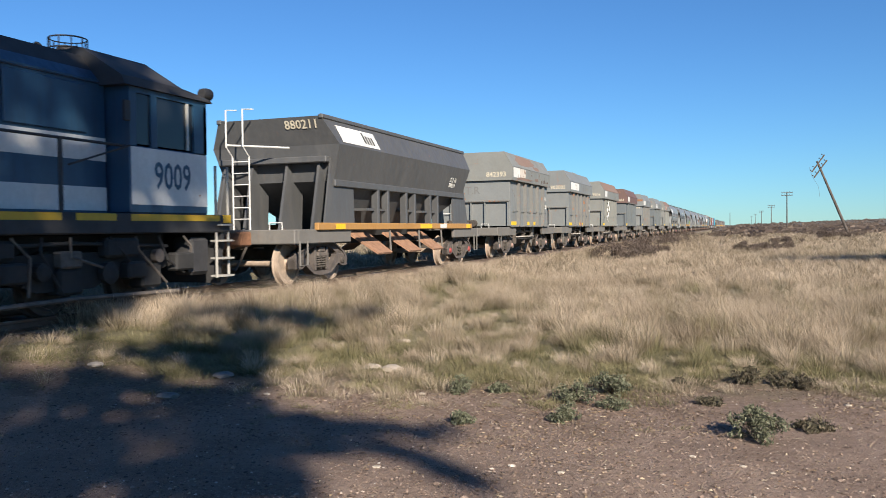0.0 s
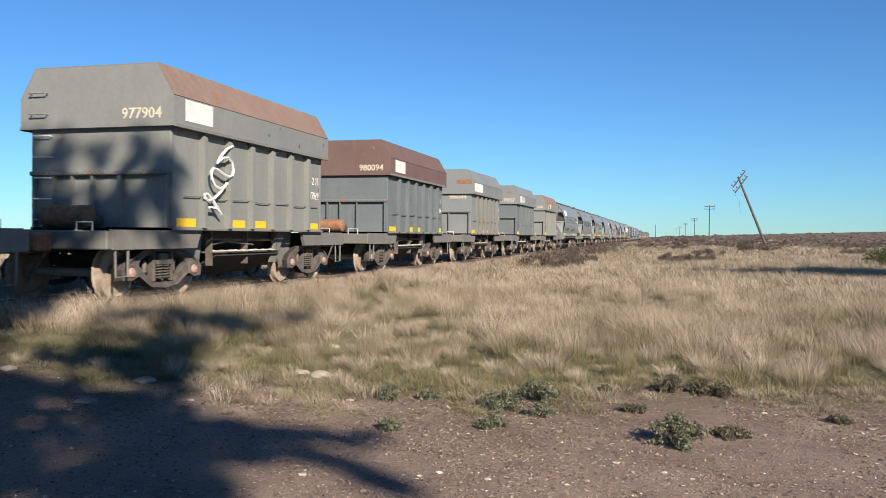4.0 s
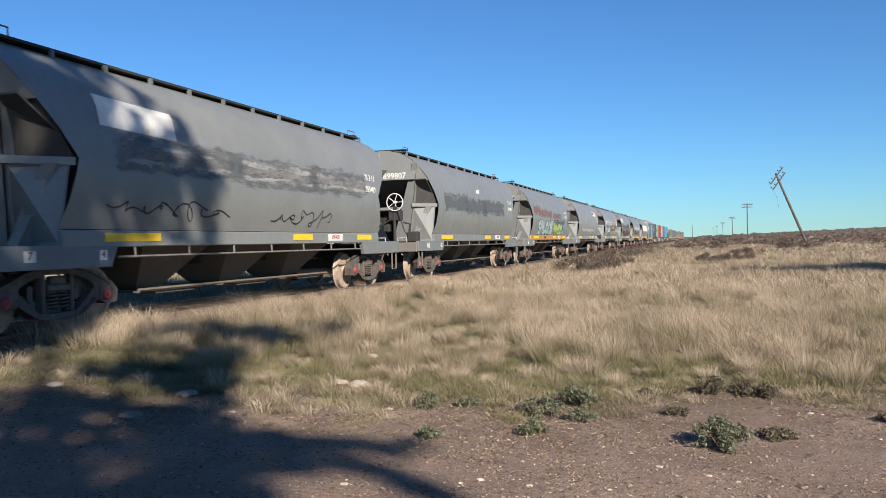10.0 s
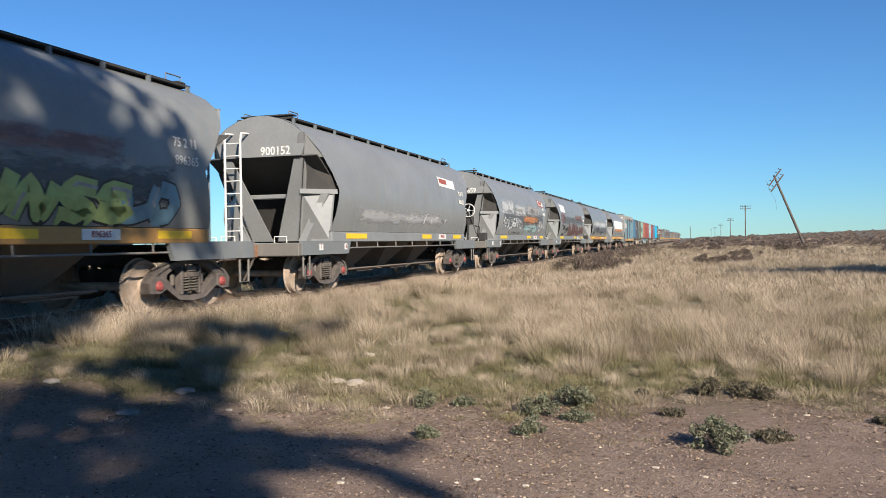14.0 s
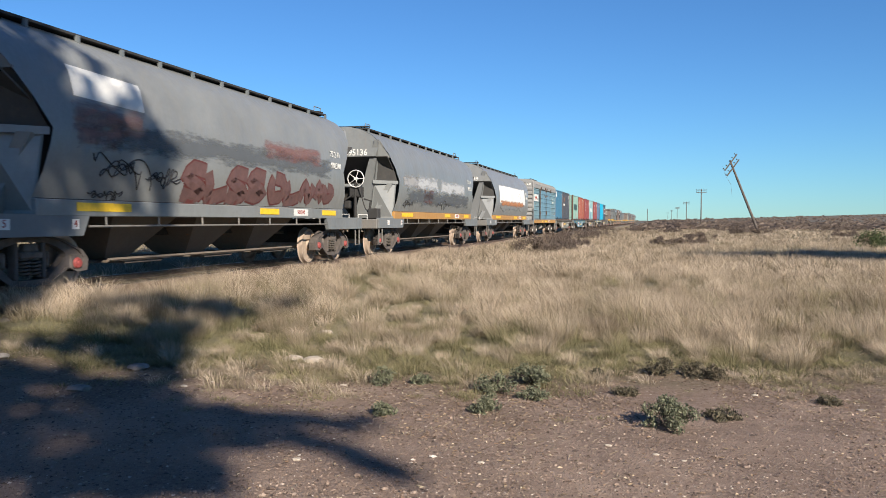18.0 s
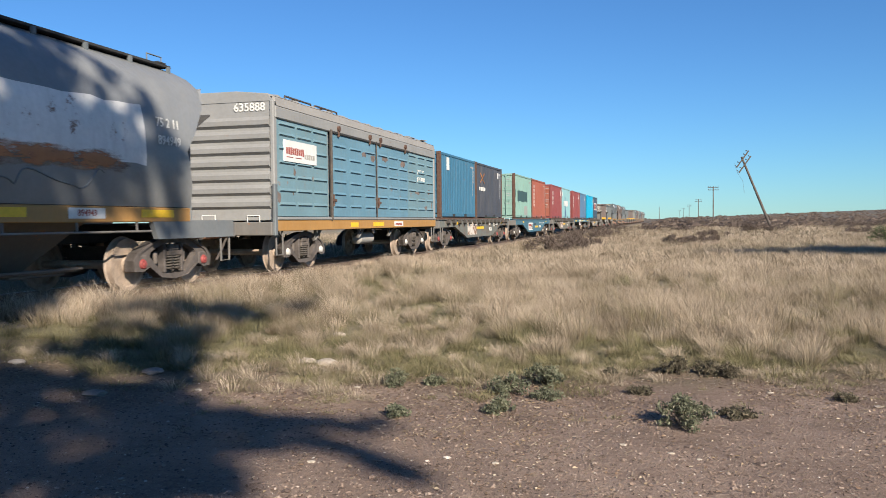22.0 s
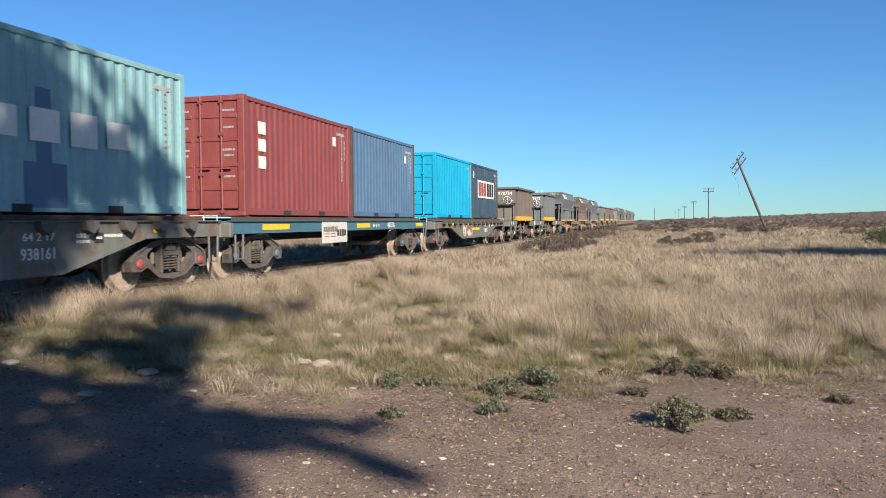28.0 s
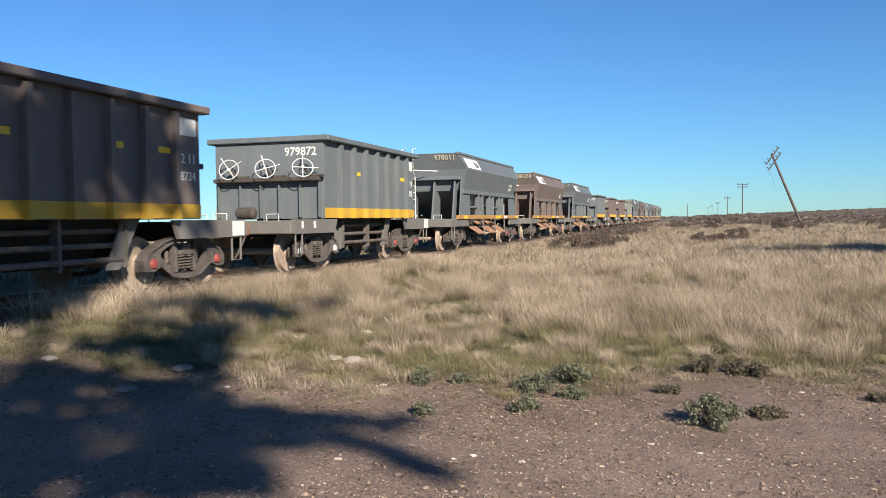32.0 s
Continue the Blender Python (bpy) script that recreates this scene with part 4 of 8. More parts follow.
def on_tank(outline, material, name="paint_patch", label="", lift=0.004):
    """A painted patch that follows the tank's curve; outline: (along, lower height, upper height) from front to back."""
    def make(w):
        s = Shape()
        pts, rows = [], 6
        for y, lo, hi in outline:
            for k in range(rows):
                z = lo + (hi - lo) * k / (rows - 1)
                pts.append((skin_x(z) + lift + 0.004, y, z))
        n = len(outline)
        s.put(pts, [(i * rows + k, (i + 1) * rows + k, (i + 1) * rows + k + 1, i * rows + k + 1) for i in range(n - 1) for k in range(rows - 1)])
        ob = part(name, s, material, w, label)
        at = ob.data.attributes.new("fade", "FLOAT", "POINT")
        at.data.foreach_set("value", [min(1.0, 0.65 * min(i, n - 1 - i, k, rows - 1 - k)) for i in range(n) for k in range(rows)])
    return make


def ragged(y0, y1, lo, hi, n, wob, seed):
    rnd = random.Random(seed)
    return [(y0 + (y1 - y0) * i / (n - 1), lo + rnd.uniform(-wob, wob), hi + rnd.uniform(-wob, wob)) for i in range(n)]


# ---- gondola with ribbed sides ----
def gondola(y, number, body, label, wheels=3, ends=None):
    ends = ends or body
    w = wagon("ore_gondola_wagon", y, label, "railway wagon", "ore gondola wagons of the train")
    hl, hw, z0, z1 = 3.13, 1.46, 1.20, 3.02
    for side in (1, -1):
        part("side_wall", Shape().box(min(side * hw, side * (hw - 0.06)), max(side * hw, side * (hw - 0.06)), -hl, hl, z0, z1), body, w)
        part("yellow_band", Shape().box(min(side * hw, side * (hw + 0.012)), max(side * hw, side * (hw + 0.012)), -hl, hl, z0 + 0.01, z0 + 0.25), BAND, w, "yellow painted band")
        for i in range(7):
            yy = -hl + (i + 1) * 2 * hl / 8
            part("rib", shared("gondola_rib", lambda: Shape().prism([(0, z0), (0.13, z0 + 0.02), (0.13, z1 - 0.05), (0, z1)], "y", -0.05, 0.05), body), None, w, "", Matrix.Translation((side * hw, yy, 0)) @ pose(0, 0, 0, 0, 0, 0 if side > 0 else 180))
            part("yellow_rib_foot", shared("gondola_foot", lambda: Shape().box(0.0, 0.136, -0.055, 0.055, z0, z0 + 0.25), BAND), None, w, "", Matrix.Translation((side * hw, yy, 0)) @ pose(0, 0, 0, 0, 0, 0 if side > 0 else 180))
        part("top_rim", Shape().box(min(side * (hw - 0.06), side * (hw + 0.17)), max(side * (hw - 0.06), side * (hw + 0.17)), -hl - 0.1, hl + 0.1, z1, z1 + 0.13, 0.02), body, w)
        doors = Shape()
        for z, d in ((1.02, 0.1), (0.80, 0.16), (0.58, 0.2)):
            doors.tube([(side * (1.0 + d), -1.7, z), (side * (1.0 + d), 1.5, z)], 0.045, 8)
        for yy in (-1.65, 0.0, 1.4):
            doors.box(side * 1.15 - 0.06, side * 1.15 + 0.10, yy, yy + 0.06, 0.45, 1.2)
        part("discharge_gear", doors, GEAR, w)
        part("door_strut", Shape().plate([(side * 1.2, 1.4, 1.2), (side * 1.2, 1.8, 1.2), (side * 1.2, 1.3, 0.42), (side * 1.2, 1.0, 0.42)], 0.04), FRAME, w)
        part("door_strut", Shape().plate([(side * 1.2, -2.1, 0.95), (side * 1.2, -1.5, 0.95), (side * 1.2, -1.7, 0.42), (side * 1.2, -2.0, 0.45)], 0.04), FRAME, w)
    part("floor", Shape().box(-1.4, 1.4, -hl + 0.03, hl - 0.03, z0, z0 + 0.08), RUST, w)
    for e, turn in both_ends():
        part("end_wall", Shape().box(-hw + 0.06, hw - 0.06, -hl, -hl + 0.05, z0, z1).box(-hw + 0.02, hw - 0.02, -hl - 0.03, -hl, 2.12, z1), ends, w, "", turn)
        part("end_rim", Shape().box(-hw - 0.17, hw + 0.17, -hl - 0.12, -hl + 0.06, z1 + 0.002, z1 + 0.135, 0.02), body, w, "", turn)
        part("ledge", Shape().box(-hw + 0.05, hw - 0.05, -hl - 0.22, -hl - 0.02, 2.08, 2.18, 0.02), IRON, w, "", turn)
        for x in (-1.35, -0.75, -0.2, 0.3, 0.85, 1.35):
            part("end_rib", shared("end_rib", lambda: Shape().box(-0.022, 0.022, -0.09, 0.0, z0, 2.17), ends), None, w, "", turn @ Matrix.Translation((x, -hl, 0)))
        for k in range(wheels if e < 0 else 0):
            part("handwheel", shared("spoked_wheel", spoked_shape, WHITE, smooth=True), None, w, "white brake handwheel", Matrix.Translation((-0.9 + 0.98 * k, -hl - 0.32, 2.39)) @ pose(0, 0, 0, -12 - 9 * k, 17 * k, 12))
            part("gear_box", Shape().tube([(-0.9 + 0.98 * k, -hl - 0.25, 2.39), (-0.8 + 0.98 * k, -hl - 0.1, 2.2), (-0.45 + 0.98 * k, -hl - 0.14, 2.2)], 0.04, 6), IRON, w)
        part("platform", Shape().box(-1.36, 1.36, -4.6, -hl, 1.09, 1.155, 0.01), FRAME, w, "", turn)
        for x in (-1.40, 1.40):
            part("end_sill", Shape().prism([(-4.62, 0.86), (-2.55, 0.86), (-2.4, 1.18), (-4.62, 1.18)], "x", x - 0.04, x + 0.04), FRAME, w, "", turn)
        part("brake_cylinder", Shape().turned([(0.09, -0.25), (0.14, -0.2), (0.14, 0.2), (0.09, 0.25)], (-0.4, -hl - 0.4, 1.34), "x", 12), IRON, w, "", turn, True)
    part("centre_sill", Shape().box(-0.2, 0.2, -4.6, 4.6, 0.80, 1.12), BLACK_AND_SHADE, w)
    part("hopper_chute", Shape().prism([(-1.1, 1.2), (1.1, 1.2), (0.35, 0.45), (-0.35, 0.45)], "y", -1.5, 1.5), BLACK_AND_SHADE, w)
    lettering(number, 0.28, w, (0.86, -hl - 0.035, 2.78), "-y")
    lettering("6 2 11", 0.24, w, (hw + 0.004, hl - 0.42, 2.22), "x")
    lettering(number, 0.22, w, (hw + 0.004, hl - 0.45, 1.92), "x")
    part("white_panel", Shape().box(hw + 0.001, hw + 0.006, hl - 0.72, hl - 0.1, 2.62, 2.92), WHITE, w, "white painted panel")
    marks(w, [(-1.55, -1.0), (0.85, 1.15), (2.0, 2.3)], 2.28, 2.38, hw + 0.004)
    for y0, y1 in ((4.18, 4.60), (-4.3, -4.2), (-3.7, -3.6)):
        part("end_mark", Shape().box(1.441, 1.446, y0, y1, 0.88 if y0 > 0 else 0.98, 1.16 if y0 > 0 else 1.14), WHITE, w, "white painted sill mark")
    end_gear(w, 4.62, 5.58, FRAME)
    bogie(w, -3.05, WHITECAP)
    bogie(w, 3.05, REDCAP)
    return w


# ---- shipping containers and their flat wagons ----
def wave(length, period, depth):
    """A trapezoid corrugation: (along, in) points."""
    pts, a = [], 0.0
    n = round(length / period)
    p = length / n
    for i in range(n):
        for u, d in ((0, 0), (0.27, 0), (0.5, 1), (0.77, 1)):
            pts.append((i * p + u * p, d * depth))
    return pts + [(length, 0)]


def container_shapes():
    L, W, H = 6.058, 2.438, 2.591
    side = Shape()
    w = wave(L - 0.32, 0.278, 0.024)
    pts = [(-d, -L / 2 + 0.16 + a, z) for z in (0.16, H - 0.10) for a, d in w]
    n = len(w)
    side.put(pts, [(k, k + 1, n + k + 1, n + k) for k in range(n - 1)])
    post = Shape().box(-0.08, 0.08, -0.08, 0.08, 0.1, H - 0.1, 0.012)
    rail = Shape().box(-0.04, 0.04, -L / 2 + 0.12, L / 2 - 0.12, H - 0.12, H - 0.02, 0.012)
    low = Shape().box(-0.03, 0.03, -L / 2 + 0.12, L / 2 - 0.12, 0.02, 0.17, 0.01)
    corner = Shape().box(-0.085, 0.085, -0.085, 0.085, 0.0, 0.12, 0.015)
    roof = Shape()
    w = wave(L - 0.3, 0.21, 0.02)
    pts = [(x, -L / 2 + 0.15 + a, H - 0.03 - d) for x in (-W / 2 + 0.06, W / 2 - 0.06) for a, d in w]
    n = len(w)
    roof.put(pts, [(k, k + 1, n + k + 1, n + k) for k in range(n - 1)])
    door = Shape().box(-0.55, 0.55, -0.03, 0.02, 0.16, H - 0.14, 0.01)
    bar = Shape().box(-0.5, 0.5, -0.048, -0.03, 0, 0.09, 0.008)
    lock = Shape().tube([(0, -0.075, 0.05), (0, -0.075, H - 0.04)], 0.021, 6)
    for z in (0.1, 0.9, 1.75, 2.45):
        lock.box(-0.045, 0.045, -0.10, -0.045, z - 0.035, z + 0.035)
    lock.box(-0.02, 0.22, -0.10, -0.07, 1.0, 1.04)
    beam = Shape().box(-W / 2 + 0.08, W / 2 - 0.08, -0.05, 0.03, 0, 0.12, 0.01)
    blank = Shape()
    w = wave(W - 0.3, 0.25, 0.04)
    n = len(w)
    blank.put([(-W / 2 + 0.15 + a, d, z) for z in (0.14, H - 0.12) for a, d in w], [(k, k + 1, n + k + 1, n + k) for k in range(n - 1)])
    floor = Shape().box(-W / 2 + 0.1, W / 2 - 0.1, -L / 2 + 0.1, L / 2 - 0.1, 0.06, 0.15)
    slot = Shape().box(-0.012, 0.012, -0.18, 0.18, 0.02, 0.135)
    return dict(side_panel=side, post=post, top_rail=rail, bottom_rail=low, corner=corner, roof=roof, door=door, door_bar=bar, lock_rod=lock, end_beam=beam, end_panel=blank, floor=floor, slot=slot)


BOXES = container_shapes()
FLAT_TOP = 1.305
CONTAINERS = []


def container(y, colour, label, marking=None, posts=None, doors=None, doors_front=True):
    m = CONT[colour]
    dm = CONT[doors] if doors else m
    c = thing("shipping_container", (TRACK_X, y, RAIL_Z + FLAT_TOP), label, "container", "containers on the flat wagons")

    def piece(name, at, mat=m, lab=""):
        return part(name, shared("c_" + name, lambda: BOXES[name], mat), None, c, lab, at)
    for s in (1, -1):
        turn = pose(0, 0, 0, 0, 0, 0 if s > 0 else 180)
        piece("side_panel", Matrix.Translation((s * 1.205, 0, 0)) @ turn)
        piece("top_rail", (s * 1.18, 0, 0))
        piece("bottom_rail", (s * 1.18, 0, 0))
        # Black plates stand for the shaded insides of the fork pockets.
        for k in (-1.0, 1.0):
            piece("slot", (s * 1.212, k, 0), BLACK_AND_SHADE)
        for e in (1, -1):
            piece("post", (s * 1.138, e * 2.948, 0), posts or m)
            for z in (0, 2.471):
                piece("corner", (s * 1.134, e * 2.944, z), posts or m)
    piece("roof", (0, 0, 0))
    piece("floor", (0, 0, 0), BLACK_AND_SHADE)
    for e in (1, -1):
        for z in (0.0, 2.46):
            piece("end_beam", (0, e * 2.97, z))
    f = -1 if doors_front else 1
    turn = pose(0, 0, 0, 0, 0, 0 if doors_front else 180)
    for x in (-0.545, 0.545):
        d = piece("door", Matrix.Translation((0, f * 2.96, 0)) @ turn @ Matrix.Translation((x, 0, 0)), dm)
        for z in (0.55, 1.05, 1.6, 2.1):
            part("door_bar", shared("c_door_bar", lambda: BOXES["door_bar"], dm), None, d, "", (0, 0, z))
        for k in (-0.36, 0.14):
            part("lock_rod", shared("c_lock_rod", lambda: BOXES["lock_rod"], WHITECAP if doors or colour == "steel_blue" else m), None, d, "", (k, 0, 0))
        if colour not in ("steel_blue", "turquoise"):
            for zz, ww in ((2.26, 0.3), (1.9, 0.26), (1.42, 0.3), (1.3, 0.24), (0.85, 0.3)):
                bar_words(d, (0.3, -0.035, zz), "-y", ww, 0.05, 5, CHALK_DIM)
    piece("end_panel", Matrix.Translation((0, -f * 3.0, 0)) @ pose(0, 0, 0, 0, 0, 180 if doors_front else 0))
    bar_words(c, (1.208, 2.35, 2.25), "x", 0.6, 0.09, 8, CHALK_DIM)
    bar_words(c, (1.208, 2.42, 1.62), "up", 1.3, 0.07, 11, CHALK_DIM)
    bar_words(c, (1.208, 2.62, 1.85), "up", 0.6, 0.06, 4, CHALK_DIM)
    if marking:
        built = {ob.name for ob in c.children}
        marking(c)
        for ob in c.children:
            if ob.name not in built:
                ob.location.z -= 0.097
    CONTAINERS.append(c)
    return c


def flat_wagon(y, frame_mat, label, number, caps, deep=True, board=None):
    w = wagon("container_flat_wagon", y, label, "railway wagon", "container flat wagons of the train")
    for side in (1, -1):
        prof = [(-6.9, 1.18), (6.9, 1.18), (6.9, 0.90), (4.6, 0.90), (2.6, 0.42), (-2.6, 0.42), (-4.6, 0.90), (-6.9, 0.90)] if deep else \
               [(-6.9, 1.18), (6.9, 1.18), (6.9, 0.93), (-6.9, 0.93)]
        part("side_sill", Shape().prism(prof, "x", side * 1.36 - 0.05, side * 1.36 + 0.05), frame_mat, w)
        part("deck_flange", Shape().box(side * 1.36 - 0.10, side * 1.36 + 0.10, -6.95, 6.95, 1.18, 1.205, 0.008), frame_mat, w)
        for k in range(14 if frame_mat is FLAT_GREEN else 0):
            yy = -5.9 + k * 0.9
            part("pocket", shared("pocket", lambda: Shape().prism([(-0.16, 1.20), (0.16, 1.20), (0.13, 1.10), (0.03, 1.0), (-0.10, 1.06)], "x", -0.09, 0.09), DARKFRAME), None, w, "", (side * 1.46, yy, 0))
    for yy in (-6.0, -3.06, 0.0, 3.06, 6.0):
        part("cross_beam", Shape().box(-1.32, 1.32, yy - 0.1, yy + 0.1, 1.02, 1.20, 0.01), frame_mat, w)
    for yy in (-5.95, -0.11, 0.11, 5.95):
        for x in (-1.134, 1.134):
            part("twist_lock", shared("twist_lock", lambda: Shape().box(-0.09, 0.09, -0.09, 0.09, 1.17, FLAT_TOP, 0.005), IRON), None, w, "", (x, yy, 0))
    for x in (-1.2, 1.2):
        part("deck_rail", Shape().box(x - 0.04, x + 0.04, -6.6, 6.6, 1.206, 1.285, 0.01), DARKRUST, w)
    part("centre_sill", Shape().box(-0.22, 0.22, -6.9, 6.9, 0.72, 1.18), BLACK_AND_SHADE, w)
    lettering(number, 0.23, w, (1.414, 2.15 if deep else 2.9, 0.73 if deep else 1.055), "x")
    if deep:
        lettering("64 2 17", 0.16, w, (1.414, 2.15, 0.97), "x", None, "lettering", 1.25)
        bar_words(w, (1.414, 3.05, 0.98), "x", 0.3, 0.07, 4, LETTER)
        bar_words(w, (1.414, 3.05, 0.89), "x", 0.3, 0.05, 5, LETTER)
        bar_words(w, (1.414, 3.75, 0.97), "x", 0.45, 0.05, 6, LETTER)
        # Black discs drawn for the dark inside of the round holes.
        for yy, r in ((-0.15, 0.075), (0.26, 0.065)):
            part("lightening_hole", Shape().turned([(r, -0.052), (r, 0.052)], (1.362, yy, 0.90), "x", 14), BLACK_AND_SHADE, w)
        marks(w, [(-4.6, -4.16), (4.8, 5.1)], 1.0, 1.10, 1.414)
        marks(w, [(0.10, 1.34)] if frame_mat is FRAME_BLUE else [(-0.77, 0.70)], 0.67 if frame_mat is FRAME_BLUE else 0.77, 0.79 if frame_mat is FRAME_BLUE else 0.88, 1.414)
    else:
        lettering("64 2 11", 0.15, w, (1.414, 1.52, 1.045), "x", None, "lettering", 1.3)
        marks(w, [(-5.7, -4.4), (-0.08, 0.98), (5.6, 6.4)], 1.0, 1.12, 1.414)
    if board:
        board(w)
    end_gear(w, 6.95, 7.72, FRAME)
    bogie(w, -5.6, caps)
    bogie(w, 5.6, caps)
    return w


# ---- boxcar with pressed-steel doors ----
def boxcar(y):
    w = wagon("boxcar", y, "blue steel boxcar with grey corrugated end and dusty roof", "railway wagon", "")
    hl, hw, z0, z1 = 6.36, 1.42, 1.28, 3.46
    part("body", Shape().box(-hw + 0.05, hw - 0.05, -hl + 0.05, hl - 0.05, 1.18, 3.84), BOX_GREY, w)
    spans = [(-6.28, -3.42), (-3.26, 0.02), (0.06, 3.10), (3.13, 6.25)]
    blues = (BOX_BLUE, BOX_BRIGHT, BOX_BRIGHT, BOX_BLUE)
    bead = Shape().prism([(-0.035, 0), (0.04, 0), (0.03, 0.016), (-0.018, 0.042)], "z", -0.385, 0.385)
    for side in (1, -1):
        for i, (a, b) in enumerate(spans):
            out = 0.03 if i in (1, 2) else 0.0           # the two sliding leaves stand proud
            face = side * (hw + out)
            d = part("door", Shape().box(min(face, side * (hw - 0.05)), max(face, side * (hw - 0.05)), a, b, z0, z1, 0.012), blues[i], w, "faded blue pressed-steel door panel")
            for row in range(7):
                z = 1.57 + row * 0.314 if row < 6 else 3.37
                for u in (a + 0.52, (a + b) / 2, b - 0.52):
                    if row == 6 and i in (1, 2):
                        continue
                    part("press_bead", shared("bead_bright" if i in (1, 2) else "bead_faded", lambda: bead, blues[i]), None, d, "",
                         Matrix(((0, side, 0, face), (0, 0, 1, u), (1, 0, 0, z), (0, 0, 0, 1))))
        for yy, r in ((-3.34, 0.045), (0.04, 0.022)):
            part("lock_bar", Shape().tube([(side * (hw + 0.055), yy, z0 - 0.08), (side * (hw + 0.055), yy, z1 + 0.05)], r, 6), IRON, w)
            part("lock_hasp", Shape().box(side * (hw + 0.07) - 0.05, side * (hw + 0.07) + 0.05, yy - 0.02, yy + 0.22, 1.66, 1.74, 0.015).tube([(side * (hw + 0.09), yy + 0.04, 1.55), (side * (hw + 0.09), yy + 0.06, 1.86)], 0.028, 6), DARKRUST, w, "rusty door hasp")
        part("eave", Shape().box(min(side * (hw - 0.04), side * (hw + 0.05)), max(side * (hw - 0.04), side * (hw + 0.05)), -hl, hl, z1, 3.72, 0.02), BOX_GREY, w)
        part("upper_fascia", Shape().box(min(side * (hw - 0.06), side * (hw + 0.02)), max(side * (hw - 0.06), side * (hw + 0.02)), -hl, hl, 3.725, 3.94, 0.02), ROOF_GREY, w)
        part("door_track", Shape().box(min(side * (hw + 0.04), side * (hw + 0.075)), max(side * (hw + 0.04), side * (hw + 0.075)), -3.3, 3.2, z1 - 0.03, z1 + 0.03, 0.008), BLACK_AND_SHADE, w)
        part("door_rail", Shape().box(min(side * (hw - 0.04), side * (hw + 0.07)), max(side * (hw - 0.04), side * (hw + 0.07)), -hl, hl, 1.205, 1.27, 0.01), BOX_GREY, w)
        part("side_sill", Shape().box(min(side * (hw - 0.05), side * (hw + 0.04)), max(side * (hw - 0.05), side * (hw + 0.04)), -hl, hl, 0.95, 1.20, 0.012), ORANGE, w, "orange-painted side sill")
        for yy in (-2.85, -0.53, 0.36, 2.75):
            part("door_roller", Shape().box(side * (hw + 0.06) - 0.025, side * (hw + 0.06) + 0.025, yy - 0.05, yy + 0.05, 3.36, 3.62, 0.02).turned([(0.075, -0.03), (0.075, 0.03)], (side * (hw + 0.075), yy, 3.58), "x", 10), DARKRUST, w)
        for yy in (-4.0, -1.0, 1.6):
            part("truss_strut", Shape().tube([(side * 1.3, yy, 0.96), (side * 1.2, yy + 0.1, 0.70), (side * 1.2, yy + 0.2, 0.70), (side * 1.3, yy + 0.34, 0.96)], 0.035, 5), FRAME, w)
    roof = [(-hw - 0.02, 3.935), (hw + 0.02, 3.935), (hw - 0.14, 4.0), (0.5, 4.08), (-0.5, 4.08), (-hw + 0.14, 4.0)]
    part("roof", Shape().prism(roof, "y", -hl, hl), ROOF_GREY, w, "dusty grey roof")
    for k in range(13):
        yy = -5.9 + k * 0.97 + 0.12 * math.sin(k * 3.1)
        part("roof_seam", Shape().prism([(-hw, 3.94), (hw, 3.94), (hw - 0.13, 4.03), (0.5, 4.115), (-0.5, 4.115), (-hw + 0.13, 4.03)], "y", yy - 0.03, yy + 0.03), BOX_GREY, w)
    rr = random.Random(63)
    for k in range(16):
        yy = rr.uniform(-6.0, 5.6)
        x = rr.uniform(0.75, 1.25)
        n = rr.uniform(0.3, 1.1)
        part("loose_roof_sheet", Shape().plate([(x - 0.25, yy, 4.02), (x + 0.14, yy, 4.035 + rr.uniform(0, 0.03)), (x + 0.14, yy + n, 4.03 + rr.uniform(0, 0.06)), (x - 0.25, yy + n, 4.02)], 0.012), ROOF_GREY, w)
    for yy in (-4.9, -3.2):
        part("roof_hatch", Shape().box(-0.2, 0.9, yy, yy + 1.5, 4.09, 4.13, 0.02).tube([(0.95, yy, 4.05), (0.95, yy + 0.05, 4.17), (0.95, yy + 1.5, 4.17), (0.95, yy + 1.55, 4.05)], 0.025, 5)
             .tube([(0.95, yy + 0.7, 4.17), (0.4, yy + 0.8, 4.19), (0.5, yy + 1.4, 4.17)], 0.02, 5), IRON, w)
    for e, turn in both_ends():
        end = Shape()
        n, zs = 7, []
        for k in range(n):
            z = 1.45 + k * 0.30
            part("corrugation", Shape().prism([(-hl - 0.026, z), (-hl - 0.10, z + 0.06), (-hl - 0.11, z + 0.16), (-hl - 0.026, z + 0.24)], "x", -hw + 0.12, hw - 0.08), BOX_GREY, w, "", turn)
        end.box(-hw + 0.02, hw - 0.02, -hl - 0.025, -hl + 0.04, 1.2, 3.86)
        end.prism([(-hw, 3.83), (hw, 3.83), (hw - 0.12, 3.98), (0.5, 4.07), (-0.5, 4.07), (-hw + 0.12, 3.98)], "y", -hl - 0.04, -hl)
        end.box(hw - 0.08, hw + 0.02, -hl - 0.06, -hl + 0.1, 1.06, 3.84, 0.02)
        end.box(-hw - 0.02, -hw + 0.08, -hl - 0.06, -hl + 0.1, 1.06, 3.84, 0.02)
        part("corrugated_end", end, BOX_GREY, w, "grey corrugated end wall", turn)
        lad = Shape()
        for x in (-1.2, -0.85):
            lad.tube([(x, -hl - 0.2, 1.1), (x, -hl - 0.2, 2.6)], 0.02, 5)
        for k in range(5):
            lad.tube([(-1.2, -hl - 0.2, 1.3 + 0.28 * k), (-0.85, -hl - 0.2, 1.3 + 0.28 * k)], 0.015, 5)
        part("ladder", lad, WHITECAP, w, "", turn)
